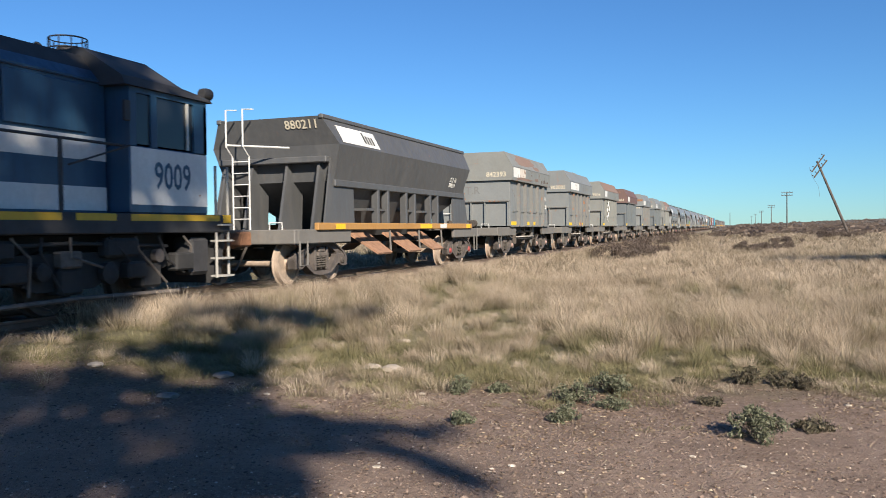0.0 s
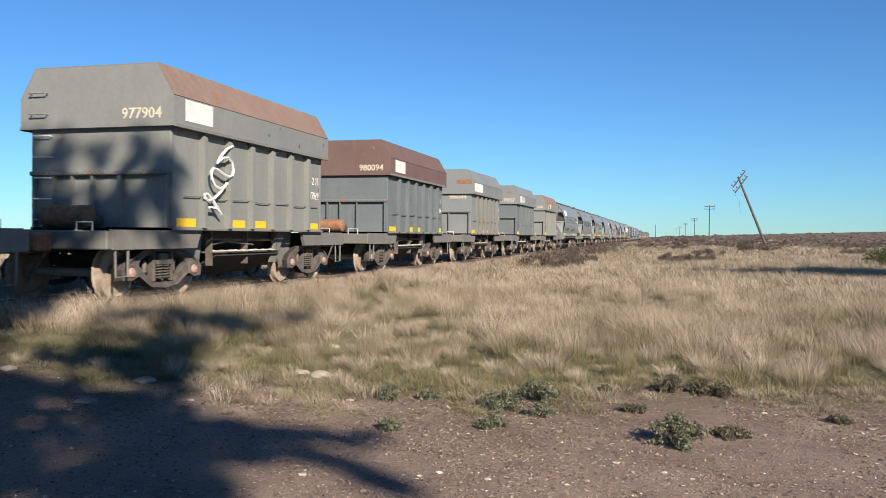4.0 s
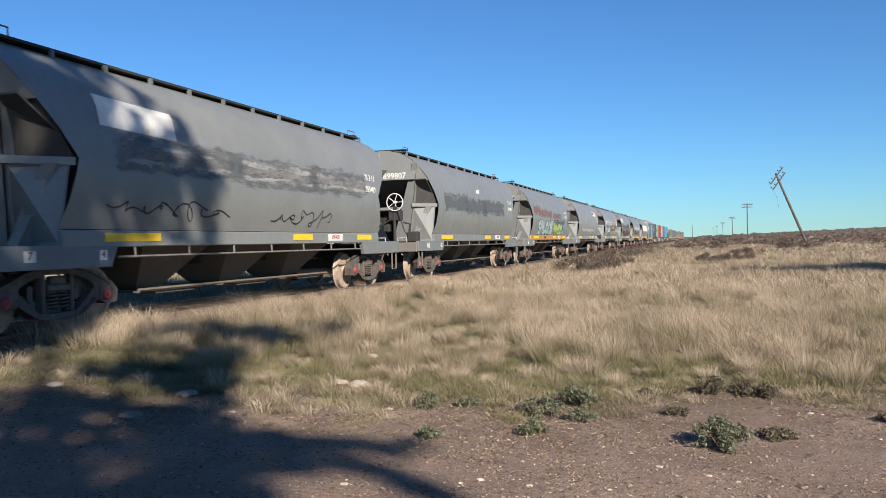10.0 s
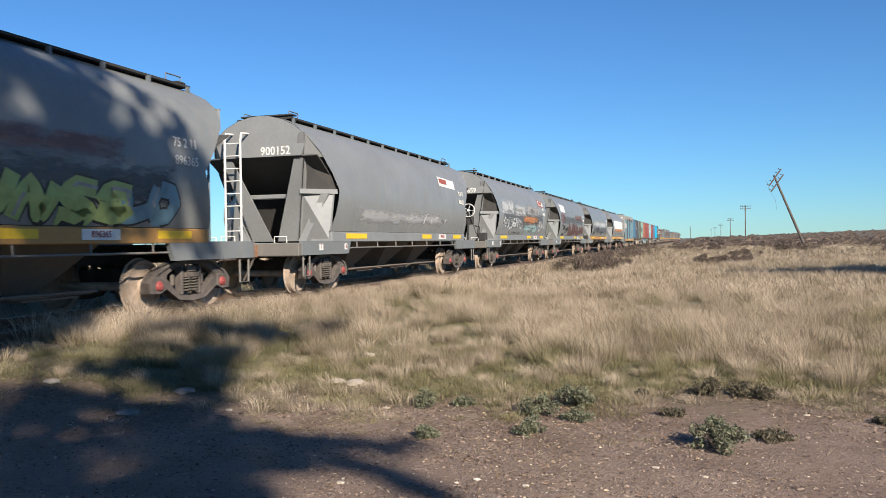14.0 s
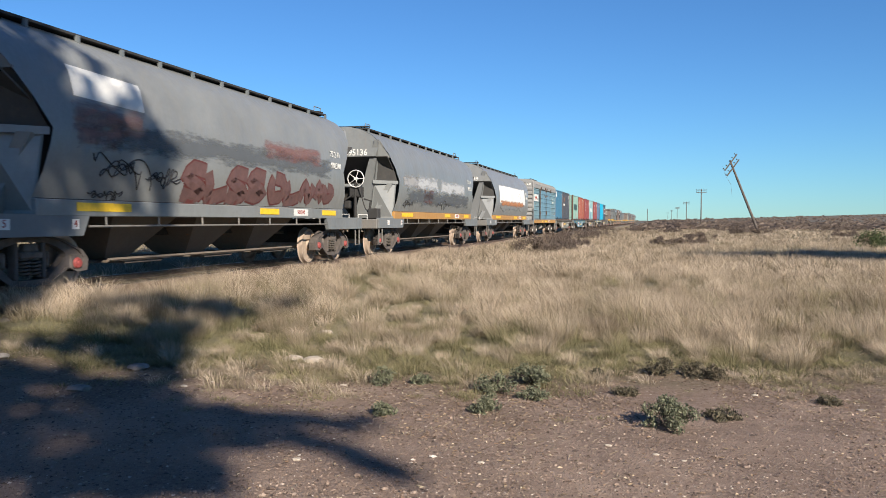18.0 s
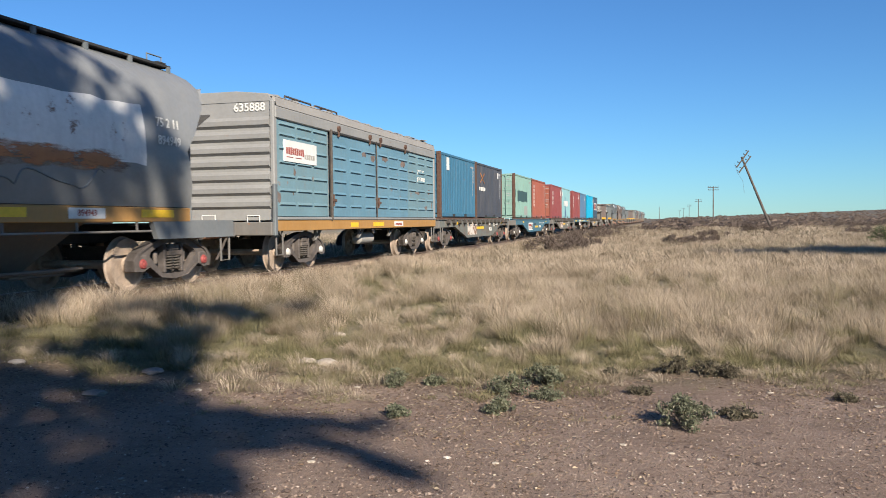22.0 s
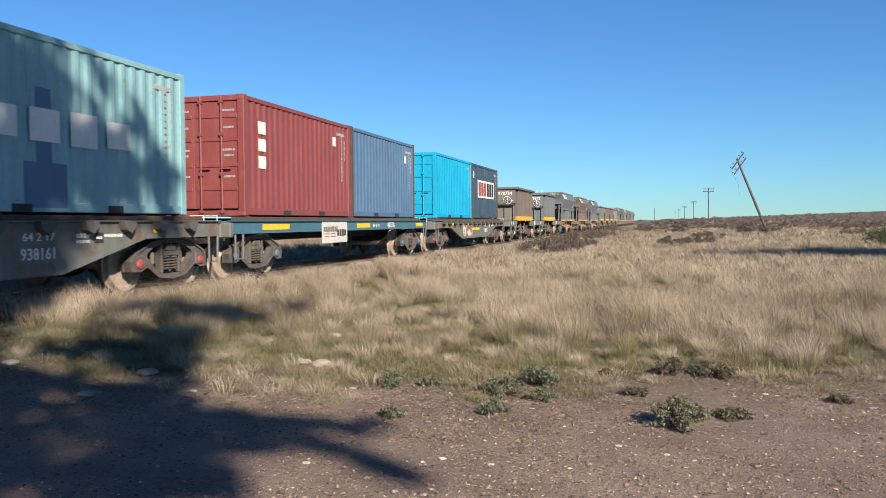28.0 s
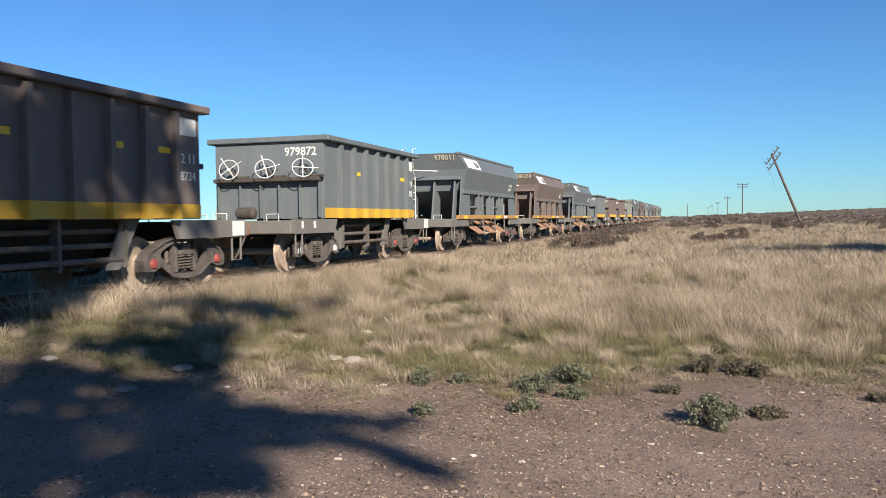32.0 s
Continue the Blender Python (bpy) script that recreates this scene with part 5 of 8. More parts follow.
        part("corner_step", Shape().box(hw - 0.02, hw + 0.06, -hl - 0.12, -hl + 0.02, 0.85, 2.0, 0.02), GREY_B, w, "", turn)
        part("buffer", Shape().turned([(0.10, 0.0), (0.12, -0.4), (0.16, -0.42), (0.16, -0.5)], (0.0, -hl - 0.1, 1.0), "y", 14), FRAME, w, "", turn, True)
    part("underframe", Shape().box(-0.9, 0.9, -6.3, 6.3, 0.95, 1.16), BLACK_AND_SHADE, w)
    part("air_tank", Shape().turned([(0.08, -0.6), (0.17, -0.5), (0.17, 0.5), (0.08, 0.6)], (0.95, 0.2, 0.66), "y", 12), DULLWHITE, w, "", None, True)
    lettering("635888", 0.26, w, (0.85, -hl - 0.045, 3.70), "-y")
    lettering("635888", 0.25, w, (hw + 0.006, 4.66, 2.58), "x", None, "lettering", 1.25)
    lettering("28 2 11", 0.22, w, (hw + 0.006, 4.66, 2.85), "x", None, "lettering", 1.25)
    part("white_panel", Shape().box(hw + 0.001, hw + 0.047, -5.94, -4.22, 2.53, 3.02, 0.004), WHITE, w, "white panel with faded red marks")
    bar_words(w, (hw + 0.05, -5.4, 2.78), "x", 0.95, 0.17, 9, REDPAINT)
    bar_words(w, (hw + 0.05, -4.62, 2.70), "x", 0.6, 0.13, 5, DULLWHITE)
    bar_words(w, (hw + 0.05, -5.4, 2.64), "x", 0.9, 0.02, 2, REDPAINT)
    for a, zz, dy, dz, sd in ((-5.45, 2.15, 0.16, 0.30, 1), (-5.1, 2.2, 0.5, 0.05, 2), (-5.5, 1.75, 0.1, 0.16, 3), (-4.4, 2.1, 0.08, 0.2, 4),
                              (-1.2, 2.95, 0.55, 0.22, 5), (-0.5, 2.85, 0.6, 0.3, 6), (0.5, 2.93, 0.7, 0.22, 7), (2.3, 2.86, 0.55, 0.3, 8), (1.4, 2.0, 0.12, 0.3, 9),
                              (-0.1, 1.5, 0.4, 0.5, 10), (3.9, 2.05, 0.7, 0.14, 11), (4.4, 1.86, 0.9, 0.1, 12), (5.4, 2.05, 0.5, 0.25, 13), (5.0, 1.5, 0.5, 0.22, 14), (5.9, 1.45, 0.2, 0.5, 15), (-6.3, 1.5, 0.25, 0.4, 16)):
        q = random.Random(sd)
        ring = [(a + dy * (0.5 + (0.5 - 0.3 * q.random()) * math.cos(k * 0.5236)), zz + dz * (0.5 + (0.5 - 0.3 * q.random()) * math.sin(k * 0.5236))) for k in range(12)]
        x = hw + (0.032 if -3.3 < a < 3.1 else 0.002)
        part("rust_patch", Shape().plate([(x, u, v) for u, v in ring], 0.003), BAREPATCH, w, "bare rusty patch")
    marks(w, [(-2.03, -1.47), (-0.27, 0.64)], 1.01, 1.13, hw + 0.044)
    part("white_patch", Shape().box(hw + 0.041, hw + 0.046, 1.63, 2.5, 1.00, 1.15), WHITE, w)
    bar_words(w, (hw + 0.049, 2.06, 1.07), "x", 0.6, 0.07, 6, REDPAINT)
    end_gear(w, 6.4, 7.9, FRAME)
    bogie(w, -4.45, WHITECAP)
    bogie(w, 4.45, WHITECAP)
    return w


# ---- the locomotive, cab at its rear ----
def locomotive(y_rear):
    w = thing("diesel_locomotive", (TRACK_X, y_rear, RAIL_Z), "blue and white diesel locomotive with yellow sill band", "locomotive", "")
    # y runs from -15.5 (nose) to 0 (rear platform edge)
    part("frame", Shape().box(-1.45, 1.45, -15.5, 0.0, 1.12, 1.42, 0.02), LOCO_DARK, w)
    for side in (1, -1):
        for a, b in ((-15.2, -11.8), (-11.4, -8.4), (-8.0, -5.2), (-4.9, -3.75), (-3.5, -2.75), (-2.45, -0.3)):
            part("sill_band", Shape().box(min(side * 1.45, side * 1.456), max(side * 1.45, side * 1.456), a, b, 1.31, 1.41), LOCO_YELLOW, w)
    hood = [(-1.05, 1.42), (1.05, 1.42), (1.05, 3.35), (0.72, 3.72), (-0.72, 3.72), (-1.05, 3.35)]
    part("long_hood", Shape().prism(hood, "y", -15.0, -2.5), LOCO_BLUE, w)
    part("hood_roof", Shape().prism([(-1.07, 3.3), (1.07, 3.3), (0.73, 3.74), (-0.73, 3.74)], "y", -15.02, -2.5), LOCO_DARK, w, "soot-stained roof")
    for side in (1, -1):
        for z0, z1 in ((2.18, 2.52), (1.46, 1.80)):
            part("white_stripe", Shape().box(min(side * 1.05, side * 1.056), max(side * 1.05, side * 1.056), -15.0, -2.5, z0, z1), WHITE, w, "white painted stripe")
        for k in range(7):
            d = part("hood_door", Shape().box(min(side * 1.056, side * 1.085), max(side * 1.056, side * 1.085), -14.6 + k * 1.72, -13.2 + k * 1.72, 2.56, 3.25, 0.012), LOCO_BLUE, w)
        part("handrail", Shape().tube([(side * 1.40, -15.2, 2.40), (side * 1.40, -2.5, 2.40)], 0.022, 6), LOCO_DARK, w)
        for k in range(7):
            part("handrail_post", shared("handrail_post", lambda: Shape().tube([(0, 0, 1.4), (0, 0, 2.4)], 0.03, 6), LOCO_DARK), None, w, "", (side * 1.40, -14.8 + k * 1.85, 0))
    cab = Shape()
    cab.box(-1.45, 1.45, -2.45, -0.62, 1.42, 2.42, 0.02)
    part("front_bulkhead", Shape().box(-1.45, 1.45, -2.45, -2.3, 2.42, 3.20), LOCO_BLUE, w)
    for y0, y1 in ((-1.98, -1.85), (-0.95, -0.62)):
        for side in (1, -1):
            part("cab_pillar", Shape().box(min(side * 1.38, side * 1.45), max(side * 1.38, side * 1.45), y0, y1, 2.42, 3.20), LOCO_BLUE, w)
    for x in (-1.40, -0.45, 0.45, 1.40):
        part("rear_pillar", Shape().box(x - 0.06, x + 0.05, -0.70, -0.622, 2.42, 3.20), LOCO_BLUE, w)
    part("cab_header", Shape().box(-1.45, 1.45, -2.45, -0.62, 3.20, 3.34), LOCO_BLUE, w)
    part("cab", cab, LOCO_BLUE, w)
    for side in (1, -1):
        part("white_panel", Shape().box(min(side * 1.45, side * 1.457), max(side * 1.45, side * 1.457), -2.43, -0.64, 1.55, 2.40), WHITE, w, "white cab side panel")
        part("side_window", Shape().box(side * 1.41 - 0.01, side * 1.41 + 0.01, -2.35, -1.95, 2.45, 3.2), GLASS, w)
        part("side_window", Shape().box(side * 1.40 - 0.01, side * 1.40 + 0.01, -1.87, -0.93, 2.45, 3.2), GLASS, w)
        part("window_frame", Shape().box(side * 1.43 - 0.015, side * 1.43 + 0.015, -1.12, -1.08, 2.45, 3.2), WHITECAP, w)
    part("rear_window", Shape().box(-1.3, 1.3, -0.67, -0.65, 2.45, 3.18), GLASS, w)
    roof = [(-1.52, 3.28), (1.52, 3.28), (1.45, 3.42), (0.75, 3.86), (-0.75, 3.86), (-1.45, 3.42)]
    part("cab_roof", Shape().prism(roof, "y", -2.6, -1.25), LOCO_DARK, w)
    part("roof_end", Shape().put([(-1.52, -1.25, 3.28), (1.52, -1.25, 3.28), (1.45, -1.25, 3.42), (0.75, -1.25, 3.86), (-0.75, -1.25, 3.86), (-1.45, -1.25, 3.42),
        (-1.5, -0.5, 3.28), (1.5, -0.5, 3.28), (1.42, -0.5, 3.36), (0.75, -0.5, 3.44), (-0.75, -0.5, 3.44), (-1.42, -0.5, 3.36)],
        [(5, 4, 3, 2, 1, 0), (6, 7, 8, 9, 10, 11)] + [(i, (i + 1) % 6, (i + 1) % 6 + 6, i + 6) for i in range(6)]), LOCO_DARK, w)
    part("headlamp", Shape().turned([(0.08, -0.12), (0.105, 0.0), (0.10, 0.08)], (1.38, -0.52, 3.44), "y", 14), LOCO_DARK, w, "", None, True)
    part("rear_end", Shape().box(-1.4, 1.4, -0.62, -0.60, 1.45, 2.4), WHITE, w)
    part("exhaust_cage", cage(0.1, -2.2, 3.86), LOCO_DARK, w, "wire cage over the exhaust")
    part("lifting_eye", Shape().tube([(0.2 + 0.09 * math.cos(t), -2.9, 3.82 + 0.09 * math.sin(t)) for t in (2 * math.pi * k / 12 for k in range(13))], 0.022, 5), LOCO_DARK, w)
    part("horn", Shape().box(0.3, 0.5, -2.0, -1.6, 3.86, 3.93, 0.02), LOCO_DARK, w)
    part("mirror", Shape().box(1.47, 1.53, -2.62, -2.5, 2.75, 3.05, 0.01).tube([(1.5, -2.5, 2.4), (1.44, -3.6, 2.05)], 0.015, 5), LOCO_DARK, w)
    lettering("9009", 0.58, w, (1.461, -1.50, 1.98), "x", LOCO_BLUE, wide=0.76)
    for side in (1, -1):
        lad = Shape()
        for yy in (-0.02, -0.36):
            lad.tube([(side * 1.42, yy, 0.35), (side * 1.42, yy, 1.45), (side * 1.42, yy, 2.25)], 0.024, 6)
        for z in (0.38, 0.68, 0.98, 1.25):
            lad.box(side * 1.42 - 0.12, side * 1.42 + 0.12, -0.36, -0.02, z - 0.015, z + 0.015)
        part("step_ladder", lad, DULLWHITE, w, "dirty white steps")
        part("rear_marker", Shape().box(side * 1.42 - 0.05, side * 1.42 + 0.05, -0.2, 0.01, 1.28, 1.42, 0.01), LOCO_YELLOW, w)
        for cy in (-11.7, -3.5):
            tf = Shape()
            tf.prism([(cy - 2.1, 0.62), (cy - 1.9, 0.86), (cy + 1.9, 0.86), (cy + 2.1, 0.62), (cy + 1.5, 0.42), (cy + 1.1, 0.62), (cy + 0.5, 0.36), (cy - 0.5, 0.36), (cy - 1.1, 0.62), (cy - 1.5, 0.42)], "x", side * 1.18 - 0.07, side * 1.18 + 0.07)
            for yy in (-1.6, 0.0, 1.6):
                tf.box(side * 1.2 - 0.14, side * 1.2 + 0.16, cy + yy - 0.22, cy + yy + 0.22, 0.30, 0.66, 0.04)
            part("truck_frame", tf, BLACK_AND_SHADE, w)
            for yy in (-0.8, 0.8):
                part("truck_spring", shared("truck_spring", spring_shape, SPRING, smooth=True), None, w, "", (side * 1.24, cy + yy, 0.15))
            part("brake_rigging", Shape().tube([(side * 1.3, cy - 2.0, 0.95), (side * 1.32, cy, 1.0), (side * 1.3, cy + 2.0, 0.92)], 0.03, 5)
                 .box(side * 1.3 - 0.1, side * 1.3 + 0.1, cy + 0.6, cy + 1.3, 0.78, 1.06, 0.04).box(side * 1.3 - 0.08, side * 1.3 + 0.08, cy - 1.6, cy - 0.9, 0.8, 1.05, 0.04), BLACK_AND_SHADE, w)
        part("fuel_tank", Shape().box(min(side * 0.2, side * 1.32), max(side * 0.2, side * 1.32), -9.2, -6.0, 0.35, 1.1, 0.08), LOCO_DARK, w)
        part("sand_box", Shape().box(min(side * 0.95, side * 1.35), max(side * 0.95, side * 1.35), -0.95, -0.45, 0.42, 1.05, 0.06), LOCO_DARK, w)
    for cy in (-11.7, -3.5):
        for e in (-1.6, 0.0, 1.6):
            ws = part("wheelset", shared("wheelset", wheelset_shape, IRON, smooth=True), None, w, "", (0, cy + e, 0.455))
    # Added black block that closes the bright see-through gap behind the trucks.
    part("underframe_tray", Shape().box(-0.85, 0.85, -15.0, -1.0, 0.62, 1.12, 0.02), BLACK_AND_SHADE, w)
    rnd = random.Random(9)
    for k in range(26):
        yy, zz = -15.0 + k * 0.55 + rnd.uniform(-0.1, 0.1), rnd.uniform(0.55, 1.05)
        q = rnd.uniform(0.06, 0.16)
        part("truck_fitting", Shape().box(1.2, 1.38 + rnd.uniform(0, 0.05), yy - q * 1.6, yy + q * 1.6, zz - q, zz + q, 0.03) if k % 2 else
             Shape().turned([(q * 0.4, -0.06), (q, -0.05), (q, 0.05), (q * 0.5, 0.07)], (1.34, yy, zz), "x", 10), GEAR if k % 3 == 0 else BLACK_AND_SHADE, w)
        part("truck_pipe", Shape().tube([(1.36, yy, 1.08), (1.40, yy + rnd.uniform(-0.1, 0.3), rnd.uniform(0.7, 0.95)), (1.34, yy + rnd.uniform(0.2, 0.9), rnd.uniform(0.3, 0.8))], 0.022, 5), GEAR if k % 2 else BLACK_AND_SHADE, w)
    for a, b in ((-13.9, -9.6), (-5.6, -1.3)):
        part("brake_rod", Shape().tube([(1.36, a, 0.22), (1.38, (a + b) / 2, 0.25), (1.36, b, 0.2)], 0.035, 6), GEAR, w)
    part("pilot", Shape().prism([(-1.3, 0.25), (1.3, 0.25), (1.4, 1.12), (-1.4, 1.12)], "y", -0.2, -0.1), LOCO_DARK, w, "", None)
    part("coupler", shared("coupler_loco", lambda: coupler_shape(0.8), IRON), None, w, "", pose(0, -0.05, 0, 0, 0, 180))
    return w


def cage(x, y, z):
    s = Shape()
    for k in range(10):
        t = 2 * math.pi * k / 10
        c, d = math.cos(t), math.sin(t)
        s.tube([(x + 0.28 * c, y + 0.28 * d, z), (x + 0.28 * c, y + 0.28 * d, z + 0.26)], 0.01, 4)
    for h in (0.1, 0.26):
        s.tube([(x + 0.28 * math.cos(2 * math.pi * k / 14), y + 0.28 * math.sin(2 * math.pi * k / 14), z + h) for k in range(15)], 0.012, 4)
    s.turned([(0.2, -0.02), (0.17, 0.12)], (x, y, z), "z", 12)
    return s


# ---- the train, from the locomotive back ----
ROLLING = []      # things that roll with the train
START = {}        # their place along the track when the shot begins


def joins(ob):
    if ob.location.y > 110:
        ob.location.y -= LAG
    ROLLING.append(ob)
    START[ob.name] = ob.location.copy()
    return ob


joins(locomotive(12.05))
joins(ballast_hopper(20.45, "880211", DARK_H, "dark grey ballast hopper with white ladder and rusty chutes"))
H = "grey hopper wagon with ribbed sides and hood"
for y, no, body, hood, label, patch, ribs, tanks in (
        (33.70, "842393", GREY_A, GREY_C, H + ", torn white panel", (0.05, 1.7), 5, False),
        (45.15, "902005", GREY_A, GREY_A, H + ", clean white panel", (0.05, 2.3), 5, False),
        (56.45, "977904", GREY_C, RUSTY, H + " streaked with rust", (0.2, 1.1), 6, True),
        (68.00, "980094", GREY_B, REDHOOD, "short grey hopper wagon with a dark red rusty hood", (0.3, 1.3), 6, True),
        (79.35, "984344", GREY_A, GREY_A, H + ", white panel and dents", (0.05, 1.75), 6, False),
        (91.05, "179757", GREY_B, GREY_A, H + ", peeled white panel", (0.1, 2.0), 6, False),
        (102.5, "980078", GREY_C, RUSTY, "pale dusty hopper wagon with rust-flaked hood", None, 6, False)):
    w = joins(hooded_hopper(y, no, body, hood, label, patch, ribs, no == "984344", tanks, "", {"980078": (-0.82, 2.58, WHITE), "179757": (-0.1, 2.34, GEAR), "902005": (-1.2, 2.62, BLACK_AND_SHADE)}.get(no), OCHRECAP if no == "980078" else None))
    gap = 6.38 / (ribs + 1)
    rust_spots(w, float(no), 12 if no == "842393" else 5, 1.463, [(-3.19 + gap * i + 0.1, -3.19 + gap * (i + 1) - 0.1) for i in range(ribs + 1)], 1.5, 2.8)
    rust_spots(w, float(no) + 1, 7 if no == "842393" else 4, 1.605, [(-3.0, 3.0)], 3.08, 3.5)
    if no == "977904":
        loop = [(1.605, -2.2 + 0.35 * math.sin(k * 0.55) + 0.02 * k, 1.5 + 0.035 * k + 0.12 * math.cos(k * 0.9)) for k in range(36)]
        part("graffiti", Shape().tube(loop, 0.03, 5), WHITE, w, "large white sprayed squiggle")
    if no == "984344":
        part("rust_patch", Shape().box(0.82, 1.52, -3.336, -3.33, 3.45, 3.63), RUST, w, "small rectangular rust patch")
        part("rusty_seam", Shape().plate([(1.30, 0.2, 4.03), (1.30, 3.3, 4.03), (1.24, 3.3, 4.13), (1.24, 0.2, 4.13)], 0.03), RUSTY, w, "rust along the roof edge")
    if no == "842393":
        slope = lambda u, v: (1.606 - 0.33 * v, u, 3.535 + 0.565 * v)
        upright = lambda u, v: (1.606, u, v)
        blotch(w, slope, -2.55, 0.95, 0.12, 1.04, 5, RUSTY, "rust_patch", "rusted stretch of the roof sheet", 46, 0.30)
        blotch(w, slope, 0.2, 1.5, -0.05, 0.5, 6, RUSTY, "rust_patch", "", 30, 0.5)
        blotch(w, upright, -3.2, 0.4, 3.03, 3.17, 7, RUSTY, "rust_patch", "rust along the lower edge", 40, 0.5)
        blotch(w, upright, 0.15, 1.1, 3.1, 3.24, 8, RUSTY, "rust_patch", "", 24, 0.5)
        for k in range(5):
            blotch(w, upright, 1.5 + 0.28 * k, 1.68 + 0.28 * k, 3.05, 3.2 + 0.06 * (k % 3), 20 + k, DARKRUST, "rust_patch", "", 14, 0.6)
        part("torn_panel", Shape().box(1.609, 1.613, -2.2, -1.3, 3.16, 3.5), FLAKED, w, "torn part of the white panel")
        lettering("A.T.R", 0.42, w, (-0.24, -3.226, 2.62), "-y", PITTED)
    if no == "902005":
        part("end_rail", Shape().tube([(-1.36, -4.4, 1.16), (-1.36, -4.4, 2.3), (-1.36, -3.3, 2.35)], 0.02, 6), WHITE, w, "white-painted end rail")
        part("pale_dent", Shape().plate([(1.33, -1.2, 3.99), (1.33, 0.0, 3.99), (1.25, -0.1, 4.125), (1.25, -1.1, 4.125)], 0.03), GREY_C, w, "pale dented roof edge")

CHALK = plain("smeared_chalky_overpaint", (0.42, 0.43, 0.44), 0.8, 0, 0.3, 5)
AQUA = plain("pale_aqua_spray_paint", (0.28, 0.45, 0.44), 0.6, 0, 0.25, 4)
LIME = plain("olive_green_spray_paint", (0.32, 0.40, 0.14), 0.6, 0, 0.25, 4)
BLUEISH = plain("dull_blue_spray_paint", (0.14, 0.26, 0.32), 0.6, 0, 0.25, 4)
BLACKP = plain("black_spray_paint", (0.02, 0.02, 0.02), 0.6, 0, 0.2, 6)
MAROONP = plain("maroon_spray_paint", (0.115, 0.06, 0.055), 0.6, 0, 0.25, 5)
DARKOVER = plain("dark_grey_overpaint", (0.085, 0.095, 0.105), 0.6, 0, 0.25, 4)
REDLINE = plain("dark_red_spray_outline", (0.10, 0.025, 0.022), 0.6, 0, 0.2, 6)
ORANGEP = plain("orange_spray_paint", (0.40, 0.16, 0.05), 0.6, 0, 0.3, 5)
BAREWHITE = paint("peeling_white_paint_on_tank", (0.86, 0.84, 0.80), 0.6, 0.6, 0.3, rustc=(0.14, 0.085, 0.06))


WORN = {m.name: faded("worn_" + m.name, c, 0.75, {"faded_red_overpaint": 0.55, "dark_grey_overpaint": 0.75, "smeared_chalky_overpaint": 0.8}.get(m.name, 0.9)) for m, c in ((CHALK, (0.42, 0.43, 0.44)), (REDPAINT, (0.20, 0.085, 0.075)), (AQUA, (0.24, 0.34, 0.34)), (ORANGEP, (0.36, 0.15, 0.06)), (MAROONP, (0.11, 0.055, 0.05)), (CHALK_DIM, (0.27, 0.27, 0.27)), (DARKOVER, (0.085, 0.095, 0.105)), (RUST, (0.24, 0.115, 0.06)))}


def ribbon(line, half, material, lift):
    """A painted stroke on the tank along (along, height) points."""
    def make(w):
        pts, n = [], len(line)
        for i, (y, z) in enumerate(line):
            y0, z0 = line[max(i - 1, 0)]
            y1, z1 = line[min(i + 1, n - 1)]
            d = math.hypot(y1 - y0, z1 - z0) or 1
            ny, nz = -(z1 - z0) / d * half, (y1 - y0) / d * half
            for s in (-1, 0, 1):
                zz = z + s * nz
                pts.append((skin_x(zz) + 0.004 + lift, y + s * ny, zz))
        part("graffiti", Shape().put(pts, [(i * 3 + k, i * 3 + k + 1, i * 3 + k + 4, i * 3 + k + 3) for i in range(n - 1) for k in range(2)]), material, w, "sprayed graffiti stroke")
    return make


def spray(y0, y1, lo, hi, count, fill, seed, edge=None):
    """A row of fat sprayed strokes with dark outlines, letters of no alphabet."""
    rnd = random.Random(seed)
    out = []
    step = (y1 - y0) / count
    for i in range(count):
        a, b = y0 + i * step, y0 + (i + 0.92) * step
        f = fill[i % len(fill)] if isinstance(fill, (list, tuple)) else fill
        l, h = lo + rnd.uniform(0.0, 0.1), hi - rnd.uniform(0.0, 0.12)
        kind = rnd.randrange(4)
        m = (l + h) / 2
        if kind == 0:
            line = [(a, l), (a + 0.1 * step, m), (a + 0.3 * step, h), (a + 0.5 * step, m), (a + 0.62 * step, l), (a + 0.8 * step, m), (b, h)]
        elif kind == 1:
            line = [(b, h - 0.05), (a + 0.4 * step, h), (a + 0.05 * step, m + 0.1), (a + 0.5 * step, m - 0.02), (b, m - 0.15), (a + 0.5 * step, l), (a, l + 0.06)]
        elif kind == 2:
            line = [(a + 0.2 * step, h), (a, m), (a + 0.25 * step, l), (a + 0.7 * step, l + 0.04), (b, m), (a + 0.75 * step, h - 0.04), (a + 0.3 * step, h)]
        else:
            line = [(a, h), (a + 0.12 * step, m), (a + 0.1 * step, l), (a + 0.5 * step, l + 0.03), (b + 0.05, l + 0.12)]
        fine = []
        for (p, q), (r, s) in zip(line, line[1:]):
            fine += [(p + (r - p) * u / 3, q + (s - q) * u / 3) for u in range(3)]
        fine.append(line[-1])
        w = min(0.13, step * 0.2)
        out.append(ribbon(fine, w + 0.035, edge or BLACKP, 0.003 + 0.0004 * i))
        out.append(ribbon(fine, w, f, 0.007 + 0.0004 * i))
        if not edge:
            out.append(ribbon([(y + 0.02, z + 0.02) for y, z in fine[:5]], w * 0.2, CHALK_DIM, 0.011 + 0.0004 * i))
    return out


